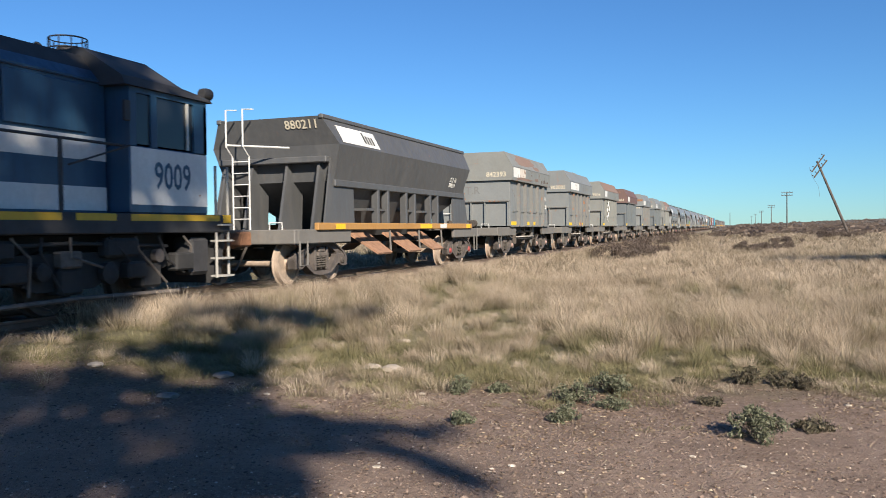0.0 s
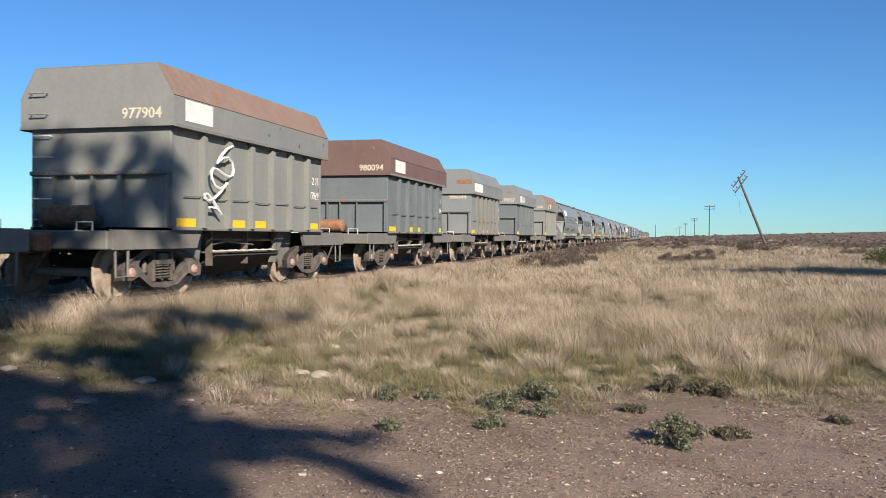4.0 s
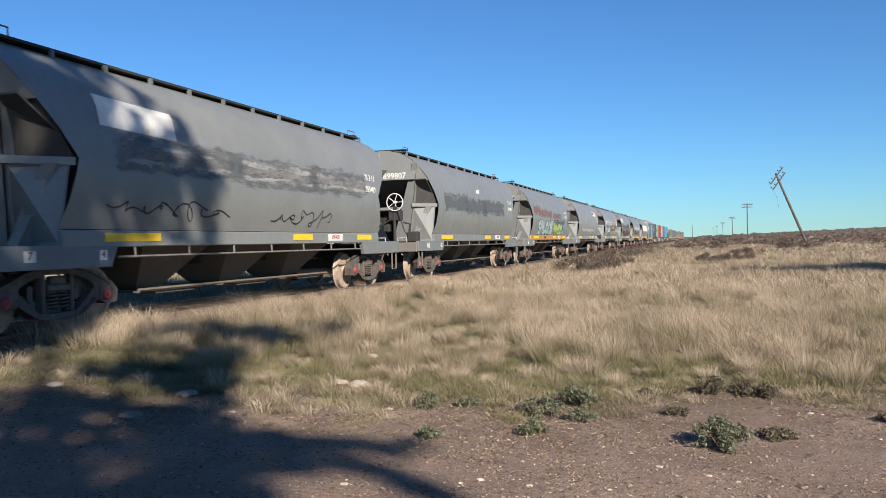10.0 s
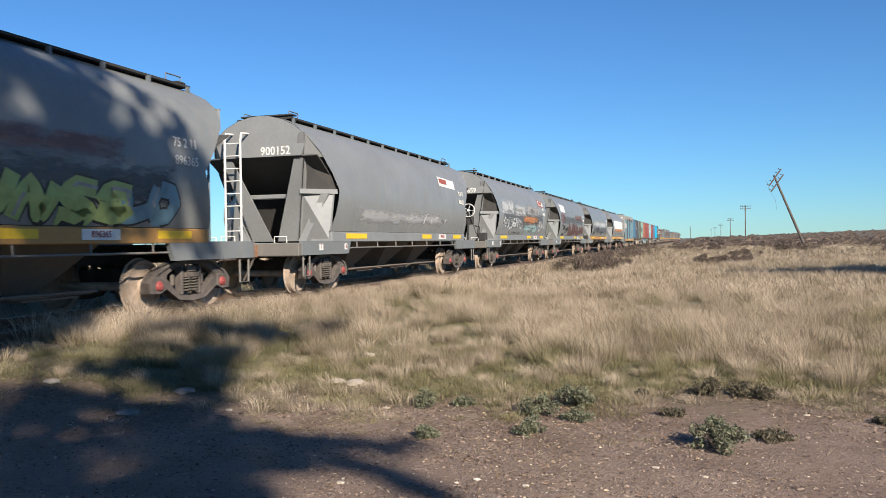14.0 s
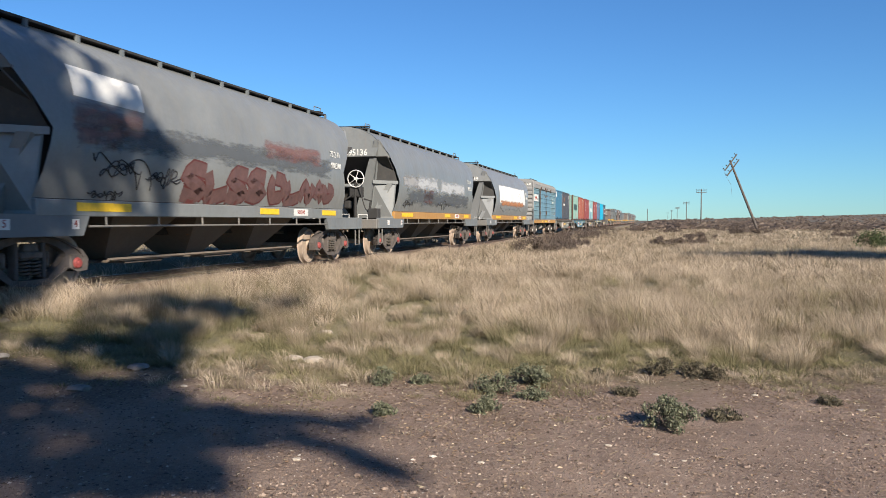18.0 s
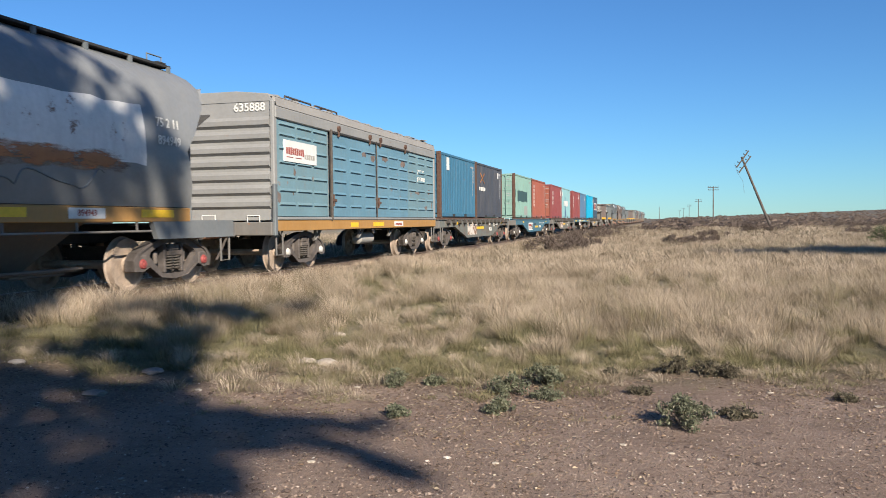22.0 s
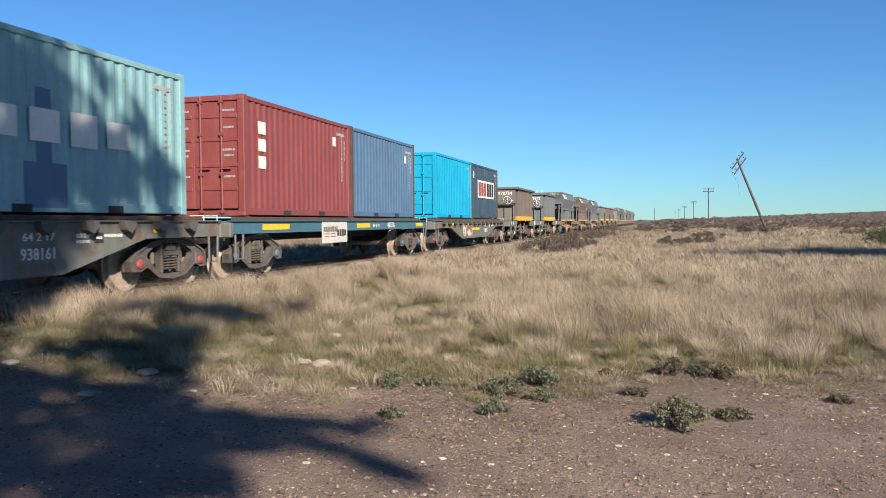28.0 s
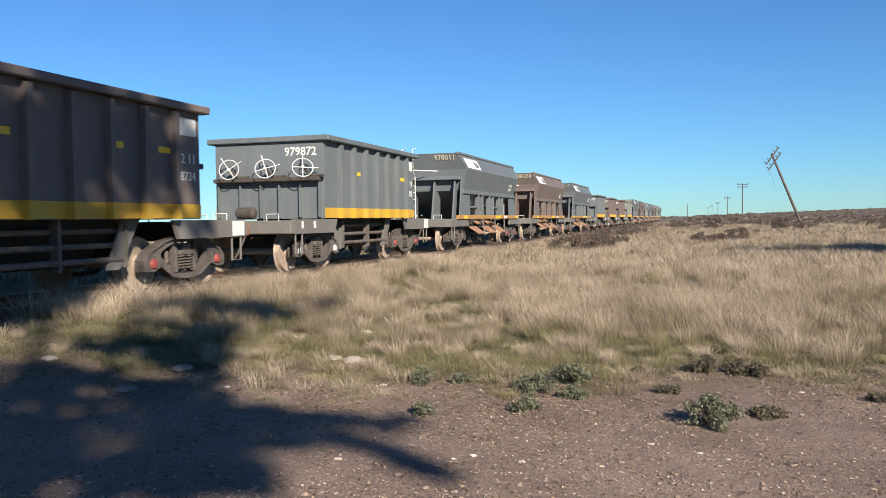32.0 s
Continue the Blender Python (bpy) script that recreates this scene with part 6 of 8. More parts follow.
def scrawl(y0, y1, z, size, material, seed):
    """A thin sprayed line that loops along the tank."""
    def make(w):
        rnd = random.Random(seed)
        n = 90
        pts = []
        f, g, h = rnd.uniform(22, 40), rnd.uniform(5, 9), rnd.uniform(0, 6)
        for i in range(n):
            u = i / (n - 1)
            zz = z + size * (0.5 * math.sin(u * f + 1.3 * math.sin(u * g * 2 + h)) * (0.55 + 0.45 * math.sin(u * g + h)) + 0.16 * math.sin(u * 71 + h))
            yy = y0 + (y1 - y0) * u + size * (0.45 * math.cos(u * f * 1.3 + h) + 0.15 * math.sin(u * 53))
            pts.append((skin_x(zz) + 0.006, yy, zz))
        part("graffiti", Shape().tube(pts, 0.012, 4), material, w, "thin sprayed scrawl")
    return make


def tank_words(words, y, z, high, long, material, line=0.0):
    """Characters sprayed on the tank, as bare outlines where a line width is given."""
    def make(w):
        cu = bpy.data.curves.new("graffiti", "FONT")
        cu.body, cu.size, cu.align_x, cu.align_y, cu.resolution_u = words, 1.0, "CENTER", "CENTER", 3
        if line:
            cu.fill_mode, cu.bevel_depth, cu.bevel_resolution = "NONE", line / high, 0
        tmp = bpy.data.objects.new("tmp", cu)
        me = bpy.data.meshes.new_from_object(tmp)
        bpy.data.objects.remove(tmp)
        me.materials.clear()
        me.materials.append(material)
        xs = [v.co.x for v in me.vertices]
        wide = long / (max(xs) - min(xs))
        rnd = random.Random(len(words))
        for v in me.vertices:
            a, b, c = v.co.x * wide, v.co.y * high * 1.35, v.co.z * high
            b += 0.06 * math.sin(a * 2.3 + rnd.random() * 0.1)
            v.co = (skin_x(z + b) + 0.006 + c * 0.4, y + a, z + b)
        part("graffiti", me, None, w, "pale sprayed lettering")
    return make


def blot(y0, y1, lo, hi, seed, mat=None, wob=0.07, n=12):
    m = mat or CHALK
    grow = 0.2 if hi - lo < 0.6 else 0.05
    return on_tank(ragged(y0 - 0.2, y1 + 0.2, lo - grow, hi + grow, n + 4, wob * 0.5, seed), WORN.get(m.name, m), "overpaint", "blotchy painted-over area")


G = "grey rounded grain hopper wagon"
TAGS = []
TAGS.append([blot(-4.9, 4.9, 2.35, 2.85, 2, DARKOVER, 0.08, 20), on_tank([(-5.0, 2.95, 3.42), (-3.2, 2.9, 3.36)], WHITE, "white_panel", "worn white painted panel"), blot(-4.6, -1.7, 2.52, 2.66, 3, CHALK_DIM), blot(-1.2, 1.6, 2.5, 2.7, 4, CHALK_DIM), blot(1.9, 4.6, 2.52, 2.66, 5, CHALK_DIM), scrawl(-4.8, -1.8, 1.75, 0.3, BLACKP, 6), scrawl(0.0, 2.6, 1.72, 0.35, BLACKP, 7)])
TAGS.append([blot(-4.8, -1.8, 2.3, 2.8, 8, DARKOVER, 0.14), blot(-2.2, 0.8, 2.2, 2.75, 9, DARKOVER, 0.12), blot(0.4, 3.9, 2.25, 2.8, 10, DARKOVER, 0.14), lambda w: bar_words(w, (1.475, -0.2, 3.06), "x", 0.5, 0.22, 3, LETTER)])
TAGS.append([blot(-5.2, -3.4, 2.55, 2.95, 11, REDPAINT, 0.09), blot(-3.6, 0.2, 2.5, 2.75, 12, REDPAINT, 0.08), blot(0.3, 3.4, 2.52, 2.62, 13, REDPAINT, 0.04), blot(0.6, 4.6, 1.6, 2.5, 41, DARKOVER, 0.1)] + spray(-4.0, 0.2, 1.5, 2.2, 6, [AQUA, CHALK_DIM, AQUA], 14) + spray(0.6, 3.6, 1.5, 2.1, 4, LIME, 15) + spray(3.4, 4.7, 1.55, 2.05, 2, BLUEISH, 16) + [lambda w: lettering("LPRIZ", 0.2, w, (1.459, -1.7, 1.30), "x", BLACKP)])
TAGS.append([blot(-4.6, 3.0, 1.75, 1.95, 17, CHALK_DIM, 0.05), on_tank([(2.6, 3.02, 3.34), (4.4, 2.98, 3.28)], WHITE, "white_panel", "white panel with faded red lettering"), on_tank([(2.7, 3.12, 3.28), (3.5, 3.1, 3.26)], REDPAINT, "red_marks", "faded red painted marks", 0.010), scrawl(-2.0, 3.4, 1.85, 0.25, CHALK_DIM, 19)])
TAGS.append([blot(-4.9, 4.9, 1.6, 2.75, 40, DARKOVER, 0.12, 20), blot(-4.9, -2.6, 2.4, 2.95, 20), blot(-2.2, 0.0, 2.42, 2.8, 21), blot(0.4, 3.8, 2.5, 2.85, 22, CHALK_DIM), tank_words("GOLDGANG", -2.75, 1.93, 0.42, 3.7, CHALK, 0.014), blot(-0.4, 3.2, 1.45, 2.1, 24, AQUA, 0.06), blot(-0.5, 3.3, 1.98, 2.3, 25, ORANGEP, 0.09),
             scrawl(3.2, 4.9, 1.9, 0.5, CHALK_DIM, 44), scrawl(-3.4, -0.8, 1.52, 0.16, BLACKP, 45), on_tank([(3.7, 3.0, 3.34), (5.2, 2.95, 3.24)], REDPAINT, "red_border", "faded red border of a panel"), on_tank([(3.78, 3.05, 3.29), (5.12, 3.0, 3.19)], WHITE, "white_panel", "white panel with a red border", 0.010), on_tank([(3.9, 3.1, 3.25), (4.75, 3.06, 3.2)], REDPAINT, "red_marks", "faded red painted marks", 0.014)])
TAGS.append([on_tank([(-5.0, 2.95, 3.42), (-3.3, 2.9, 3.36)], WHITE, "white_panel", "worn white painted panel"), blot(-5.0, -3.4, 2.55, 2.78, 26, REDPAINT, 0.06), blot(-4.9, -4.1, 2.3, 2.45, 42, REDPAINT, 0.04), blot(1.0, 4.0, 2.55, 2.8, 27, REDPAINT, 0.05), blot(-4.6, 4.8, 2.3, 2.6, 43, DARKOVER, 0.1, 18)] + spray(-2.2, 1.0, 1.52, 2.1, 4, MAROONP, 28, REDLINE) + spray(1.2, 3.6, 1.55, 2.1, 3, MAROONP, 29, REDLINE) + spray(3.7, 4.8, 1.6, 2.05, 2, MAROONP, 30, REDLINE) + [scrawl(-4.5, -3.4, 1.9, 0.5, BLACKP, 31), scrawl(-3.2, -2.4, 1.85, 0.3, BLACKP, 46), scrawl(-4.6, -3.9, 1.5, 0.16, BLACKP, 47)])
TAGS.append([blot(-4.9, 4.9, 1.6, 2.3, 48, DARKOVER, 0.14, 18), blot(-5.0, -3.2, 2.3, 2.6, 32, CHALK_DIM), blot(-3.4, -0.6, 2.3, 2.66, 33), blot(-0.3, 4.0, 2.28, 2.62, 34), scrawl(-0.6, 1.6, 1.75, 0.35, BLACKP, 35), scrawl(-4.9, -3.8, 1.7, 0.25, BLACKP, 36), blot(-2.4, -1.4, 1.85, 2.15, 37, MAROONP, 0.08)])
TAGS.append([blot(-4.2, 4.1, 2.15, 3.02, 38, BAREWHITE, 0.06, 26), blot(-4.1, 3.9, 2.08, 2.13, 40, ORANGEP, 0.04, 20), scrawl(-4.4, 3.4, 1.78, 0.3, GREY_B, 39)])
for k, (y, no, tank, wheel, sill) in enumerate((
        (117.4, "895409", TANK_A, False, None), (133.65, "899807", TANK_A, True, None), (149.5, "896365", TANK_A, False, ORANGE), (166.05, "900152", TANK_B, False, None),
        (182.45, "894659", TANK_B, True, None), (198.65, "900340", TANK_A, False, None), (214.65, "895136", TANK_A, True, ORANGE), (231.45, "894949", TANK_B, False, ORANGE))):
    extra = ("with red patches and bright graffiti", "with maroon graffiti")[0] if k == 2 else "with maroon graffiti" if k == 5 else "with a large peeling white area" if k == 7 else "with chalky overpaint"
    joins(grain_hopper(y, no, tank, G + " " + extra, wheel, sill, TAGS[k], GREY_B if k in (2, 5, 7) else WHITE))
joins(boxcar(246.9))


def mark_red_white(w):
    part("sign_board", Shape().box(1.412, 1.425, -2.55, -0.92, 0.53, 1.0, 0.004), WHITE, w, "white board with faded red and grey marks")
    bar_words(w, (1.428, -2.0, 0.84), "x", 0.95, 0.17, 8, REDPAINT)
    bar_words(w, (1.428, -1.25, 0.78), "x", 0.5, 0.22, 3, FRAME)
    bar_words(w, (1.428, -1.2, 0.63), "x", 0.5, 0.10, 4, FRAME)
    bar_words(w, (1.428, -2.05, 0.69), "x", 0.9, 0.025, 2, REDPAINT)
    bar_words(w, (1.428, -1.95, 0.63), "x", 0.8, 0.025, 2, REDPAINT)


def mark_patch(w):
    part("primer_patch", Shape().box(1.411, 1.417, -2.5, -0.79, 0.53, 1.07), FLAKED, w, "peeling pale primer patch spotted with rust")
    part("stencil_board", Shape().box(1.412, 1.42, 3.3, 3.5, 0.86, 1.02, 0.003), BLACK_AND_SHADE, w, "small black stencil board")
    bar_words(w, (1.423, 3.4, 0.94), "x", 0.14, 0.04, 3, LETTER)


def mark_board(w):
    part("sign_board", Shape().box(1.412, 1.43, -2.55, -0.87, 0.62, 1.18, 0.004), WHITECAP, w, "white board with worn black marks")
    bar_words(w, (1.434, -2.0, 0.98), "x", 0.95, 0.15, 8, FRAME)
    bar_words(w, (1.434, -1.25, 0.88), "x", 0.65, 0.2, 4, BLACK_AND_SHADE)
    for z in (0.86, 0.79):
        bar_words(w, (1.434, -2.0, z), "x", 0.8, 0.025, 2, REDPAINT)


FLATS = [
    (260.98, FLAT_GREEN, "dusty grey-green flat wagon with fish-belly sills", "938520", REDCAP, True, mark_patch),
    (277.03, FRAME_BLUE, "blue flat wagon with fish-belly sills and white board", "938738", WHITECAP, True, mark_red_white),
    (292.6, FLAT_GREEN, "brown-grey dusty flat wagon with fish-belly sills", "938161", REDCAP, True, mark_patch),
    (307.0, FRAME_BLUE, "blue flat wagon with straight sills and white board", "461376", FRAME_BLUE, False, mark_board),
    (322.1, FLAT_GREEN, "grey-green flat wagon with rust-eaten fish-belly sills", "938159", REDCAP, True, mark_patch)]
for y, fm, label, no, caps, deep, board in FLATS:
    joins(flat_wagon(y, fm, label, no, caps, deep, board))


def upright_marks(at_y, z0, z1, count, wide=0.16, mat=None):
    """A maker's mark set upright on the side: a column of plain bars."""
    def make(c):
        for k in range(count):
            h = (z1 - z0) / count
            part("mark", Shape().box(1.206, 1.211, at_y - wide / 2, at_y + wide / 2, z0 + k * h + h * 0.18, z0 + (k + 1) * h - h * 0.1), mat or LETTER, c)
    return make


def white_square(at_y, z, s=0.4):
    def make(c):
        part("white_panel", Shape().box(1.206, 1.211, at_y, at_y + s, z, z + s * 1.25), WHITE, c)
    return make


def big_mark(c):
    part("mark_panel", Shape().box(1.206, 1.212, -1.75, 2.05, 1.10, 1.95), WHITE, c, "white panel with red and dark block marks")
    for k in range(3):
        part("mark", Shape().box(1.211, 1.216, -1.6 + k * 0.6, -1.1 + k * 0.6, 1.2, 1.85), REDPAINT, c)
        part("mark", Shape().box(1.211, 1.216, 0.32 + k * 0.56, 0.76 + k * 0.56, 1.2, 1.85), BLACK_AND_SHADE, c)


def cross_mark(c):
    s = Shape()
    for a in (1, -1):
        s.plate([(1.21, -2.2, 1.98 + a * 0.22), (1.21, -2.05, 1.98 + a * 0.24), (1.21, -1.66, 1.98 + a * 0.05), (1.21, -1.72, 1.98 - a * 0.03)], 0.006)
        s.plate([(1.21, -1.7, 1.98 + a * 0.03), (1.21, -1.62, 1.98 - a * 0.04), (1.21, -1.15, 1.98 - a * 0.22), (1.21, -1.3, 1.98 - a * 0.24)], 0.006)
    part("mark", s, ORANGEP, c, "orange crossed mark")
    bar_words(c, (1.21, -1.68, 1.46), "x", 1.36, 0.2, 4, LETTER)


def block_words(c):
    bar_words(c, (1.21, 0.0, 1.37), "x", 3.3, 0.52, 4, WHITE)
    part("dark_patch", Shape().box(1.206, 1.211, -0.95, -0.1, 0.18, 0.83), CONT["dull_blue"], c)
    part("dark_patch", Shape().box(1.203, 1.208, -0.7, -0.4, 0.83, 1.9), CONT["dull_blue"], c)


def dark_patch(c):
    for y0, y1, lo, hi, n, mat, lab in ((-2.07, 1.34, 1.09, 1.71, 26, DARKTEAL, "dark green painted-over rectangle"), (-2.96, -2.7, 1.35, 1.76, 5, DARKTEAL, ""),
                                        (-2.96, -2.76, 0.72, 0.98, 5, DARKTEAL, ""), (0.17, 1.38, 0.25, 0.83, 12, CONT["worn"], "bare pale grey patch")):
        edge = ragged(y0, y1, lo, hi, n, 0.035, n)
        part("paint_patch", Shape().plate([(1.206, a, b) for a, b, _ in edge] + [(1.206, a, b) for a, _, b in edge[::-1]], 0.006), mat, c, lab)
    part("white_panel", Shape().box(1.206, 1.211, -2.95, -2.78, 2.12, 2.28), WHITE, c)


def several(*fs):
    def make(c):
        for f in fs:
            f(c)
    return make


def door_numbers(c):
    lettering("351191", 0.13, c, (0.56, -3.016, 2.09), "-y", LETTER, "lettering", 1.1)
    lettering("22G1", 0.12, c, (0.62, -3.016, 1.92), "-y", LETTER, "lettering", 1.1)
    for z, n in ((1.62, 6), (1.5, 5), (1.3, 6), (1.18, 4), (0.98, 5)):
        bar_words(c, (0.55, -3.016, z), "-y", 0.3, 0.055, n, CHALK_DIM)


HALF = 3.079
C = "twenty-foot shipping container on a flat wagon"
for i, (first, second) in enumerate((
        (("steel_blue", "steel blue " + C, several(white_square(-2.05, 2.0, 0.41), door_numbers), DARKRUST), ("black", "slate black " + C, several(cross_mark, white_square(1.88, 2.1, 0.25)), DARKRUST)),
        (("mint", "mint green " + C, dark_patch, DARKRUST), ("brick", "brick orange " + C, upright_marks(-2.1, 0.82, 2.28, 6, 0.28), DARKRUST)),
        (("maroon", "maroon orange-doored " + C, several(upright_marks(-2.28, 1.08, 2.22, 3, 0.34), white_square(2.3, 1.95, 0.28)), None), ("pale_teal", "pale teal " + C, several(block_words, white_square(-2.8, 1.95, 0.3)), None)),
        (("maroon", "maroon " + C, several(upright_marks(-2.2, 1.08, 2.22, 3, 0.34), white_square(1.8, 2.0, 0.2)), None), ("dull_blue", "dull blue " + C, white_square(1.9, 1.95, 0.2), DARKRUST)),
        (("turquoise", "bright turquoise " + C, None, None), ("navy", "dark slate " + C, several(big_mark, white_square(-2.75, 2.0, 0.25)), DARKRUST)))):
    for k, (col, label, mk, posts) in enumerate((first, second)):
        joins(container(FLATS[i][0] + (-HALF, HALF)[k], col, label, mk, posts, "brick" if i == 2 and k == 0 else None))

O = "ore gondola wagon with ribs and yellow band"
joins(gondola(335.35, "978734", BROWN_O, "brown-grey rusty " + O, 3, END_GREY))
joins(gondola(346.65, "979872", GREY_B, "blue-grey " + O))
BH = "ballast hopper wagon with sloping sides"
joins(ballast_hopper(360.0, "978011", GREY_B, "grey " + BH))
joins(ballast_hopper(374.6, "880230", paint("rust_red_hopper_paint", (0.17, 0.135, 0.12), 0.9), "rust-streaked red-brown " + BH))
joins(ballast_hopper(388.8, "880117", GREY_B, "grey " + BH))
for k, (m, l) in enumerate(((GREY_B, "grey "), (BROWN_O, "rusty brown "), (BROWN_O, "rusty brown "), (GREY_C, "dusty "))):
    joins(gondola(401.4 + 11.2 * k, "979" + str(610 + 17 * k), m, l + O, 2))
for k in range(7):
    joins(ballast_hopper(447.4 + 13.75 * k, "8802" + str(34 + k), (GREY_B, BROWN_O, GREY_C)[k % 3], ("grey ", "rusty brown ", "dusty grey ")[k % 3] + BH, k % 2 == 0, False))


# ---- ground, track, plants ----
def lift_at(x, y):
    """Height of the ground: a low bank under the track, a gentle rise far off."""
    bank = 0.26 * np.clip((-5.6 - x) / 1.6, 0, 1) * np.clip((x + 14.5) / 2.0, 0, 1)
    far = 0.35 * np.clip((np.hypot(x, y) - 25) / 60, 0, 1) * np.clip((x + 4) / 6, 0, 1)
    wob = 0.05 * np.sin(x * 0.9 + 1.3) * np.sin(y * 0.7) * np.clip((np.hypot(x, y) - 9) / 6, 0, 1)
    hill = np.clip((y - 250) / 650, 0, 1) ** 1.3 * np.clip((x + 60) / 500, 0, 1) * 16
    beyond = 0.5 * np.clip((-12.0 - x) / 1.5, 0, 1) * np.clip((x + 60) / 45, 0, 1)
    return bank + far + wob + hill + beyond


def edge_y(x):
    """Where the bare track of the road ends and the grass begins."""
    return 8.6 + 0.22 * x + 0.35 * np.sin(x * 0.9) + 0.24 * np.sin(x * 2.7 + 1) + 0.14 * np.sin(x * 5.9 + 2) + 0.9 * np.clip((x + 3.2), -4, 0) * 0.12


def axis_steps(marks_):
    out = []
    for a, b, n in marks_:
        out += list(np.linspace(a, b, n, endpoint=False))
    return np.array(out + [marks_[-1][1]])


def ground_mesh():
    xs = axis_steps([(-2500, -300, 10), (-300, -40, 12), (-40, -16, 14), (-16, 14, 100), (14, 60, 24), (60, 400, 20), (400, 2500, 12)])
    ys = axis_steps([(-2500, -200, 8), (-200, -10, 10), (-10, 3, 12), (3, 30, 90), (30, 120, 50), (120, 1000, 40), (1000, 3200, 12)])
    X, Y = np.meshgrid(xs, ys)
    Z = lift_at(X, Y)
    n, m = X.shape
    me = bpy.data.meshes.new("ground")
    co = np.stack([X, Y, Z], -1).reshape(-1, 3)
    idx = np.arange(n * m).reshape(n, m)
    f = np.stack([idx[:-1, :-1], idx[:-1, 1:], idx[1:, 1:], idx[1:, :-1]], -1).reshape(-1, 4)
    me.from_pydata(co.tolist(), [], f.tolist())
    me.shade_smooth()
    return me


def ground_material():
    m, nt, b = nodes_of("dry_earth_and_steppe", 0.95)
    c = nt.nodes.new("ShaderNodeTexCoord")
    v = c.outputs["Object"]
    sep = nt.nodes.new("ShaderNodeSeparateXYZ")
    nt.links.new(v, sep.inputs[0])

    def calc(op, a, b_=0.0, cc=None):
        n = nt.nodes.new("ShaderNodeMath")
        n.operation = op
        for i, s in enumerate((a, b_) if cc is None else (a, b_, cc)):
            if hasattr(s, "links"):
                nt.links.new(s, n.inputs[i])
            else:
                n.inputs[i].default_value = s
        return n.outputs[0]
    big, mid, fine, grit = noise_of(nt, v, 0.35, 4), noise_of(nt, v, 1.9, 6), noise_of(nt, v, 17, 8, 0.7), noise_of(nt, v, 85, 4, 0.6)
    earth = ramp(nt, mid, [(0.3, (0.19, 0.128, 0.095)), (0.55, (0.292, 0.208, 0.158)), (0.75, (0.365, 0.272, 0.212))])
    earth = mix(nt, ramp(nt, fine, [(0.42, grey(0)), (0.66, grey(0.75))]), earth, (0.361, 0.280, 0.224))
    earth = mix(nt, 1.0, earth, ramp(nt, big, [(0.35, (0.76, 0.72, 0.69)), (0.65, (1.12, 1.1, 1.09))]), "MULTIPLY")
    earth = mix(nt, ramp(nt, grit, [(0.57, grey(0)), (0.68, grey(0.8))]), earth, (0.103, 0.073, 0.057))
    earth = mix(nt, ramp(nt, noise_of(nt, v, 47, 3, 0.5), [(0.66, grey(0)), (0.70, grey(0.85))]), earth, (0.447, 0.396, 0.335))
    duff = calc("SUBTRACT", sep.outputs[1], calc("MULTIPLY_ADD", sep.outputs[0], 0.22, 8.5))   # rotting straw along the border
    duff = calc("ADD", calc("MULTIPLY_ADD", duff, 0.27, 0.74), calc("MULTIPLY", calc("SUBTRACT", noise_of(nt, v, 1.3, 7, 0.68), 0.5), 2.6))
    earth = mix(nt, ramp(nt, duff, [(0.25, grey(0)), (0.75, grey(0.8))]), earth, ramp(nt, noise_of(nt, v, 31, 6, 0.75), [(0.33, (0.065, 0.041, 0.029)), (0.52, (0.165, 0.107, 0.072)), (0.7, (0.29, 0.21, 0.145))]))
    litter = ramp(nt, fine, [(0.3, (0.080, 0.072, 0.036)), (0.55, (0.165, 0.142, 0.075)), (0.8, (0.25, 0.208, 0.125))])
    far = ramp(nt, noise_of(nt, v, 0.055, 8, 0.65), [(0.35, (0.099, 0.076, 0.053)), (0.5, (0.202, 0.163, 0.101)), (0.7, (0.258, 0.211, 0.133))])
    edge = calc("SUBTRACT", sep.outputs[1], calc("MULTIPLY_ADD", sep.outputs[0], 0.22, 8.5))
    edge = calc("ADD", edge, calc("MULTIPLY", calc("SUBTRACT", mid, 0.5), 2.6))
    col = mix(nt, ramp(nt, calc("MULTIPLY_ADD", edge, 0.45, 0.4), [(0.0, grey(0)), (1.0, grey(1))]), earth, litter)
    col = mix(nt, ramp(nt, calc("MULTIPLY", sep.outputs[1], 0.012), [(0.35, grey(0)), (0.9, grey(1))]), col, far)
    scrub = ramp(nt, calc("MULTIPLY", sep.outputs[1], 0.001), [(0.14, grey(0)), (0.30, grey(0.9))])
    col = mix(nt, scrub, col, ramp(nt, noise_of(nt, v, 0.02, 6), [(0.3, (0.060, 0.047, 0.036)), (0.7, (0.099, 0.077, 0.053))]))
    nt.links.new(col, b.inputs["Base Color"])
    h = calc("ADD", calc("MULTIPLY", fine, 0.7), calc("MULTIPLY", grit, 0.35))
    bump(nt, b, h, 1.0, 0.09)
    return m


EARTH = ground_material()
gm = ground_mesh()
gm.materials.append(EARTH)
ground = tagged(new("ground", gm), "dry dusty earth road and steppe plain", "ground", "", "structure")

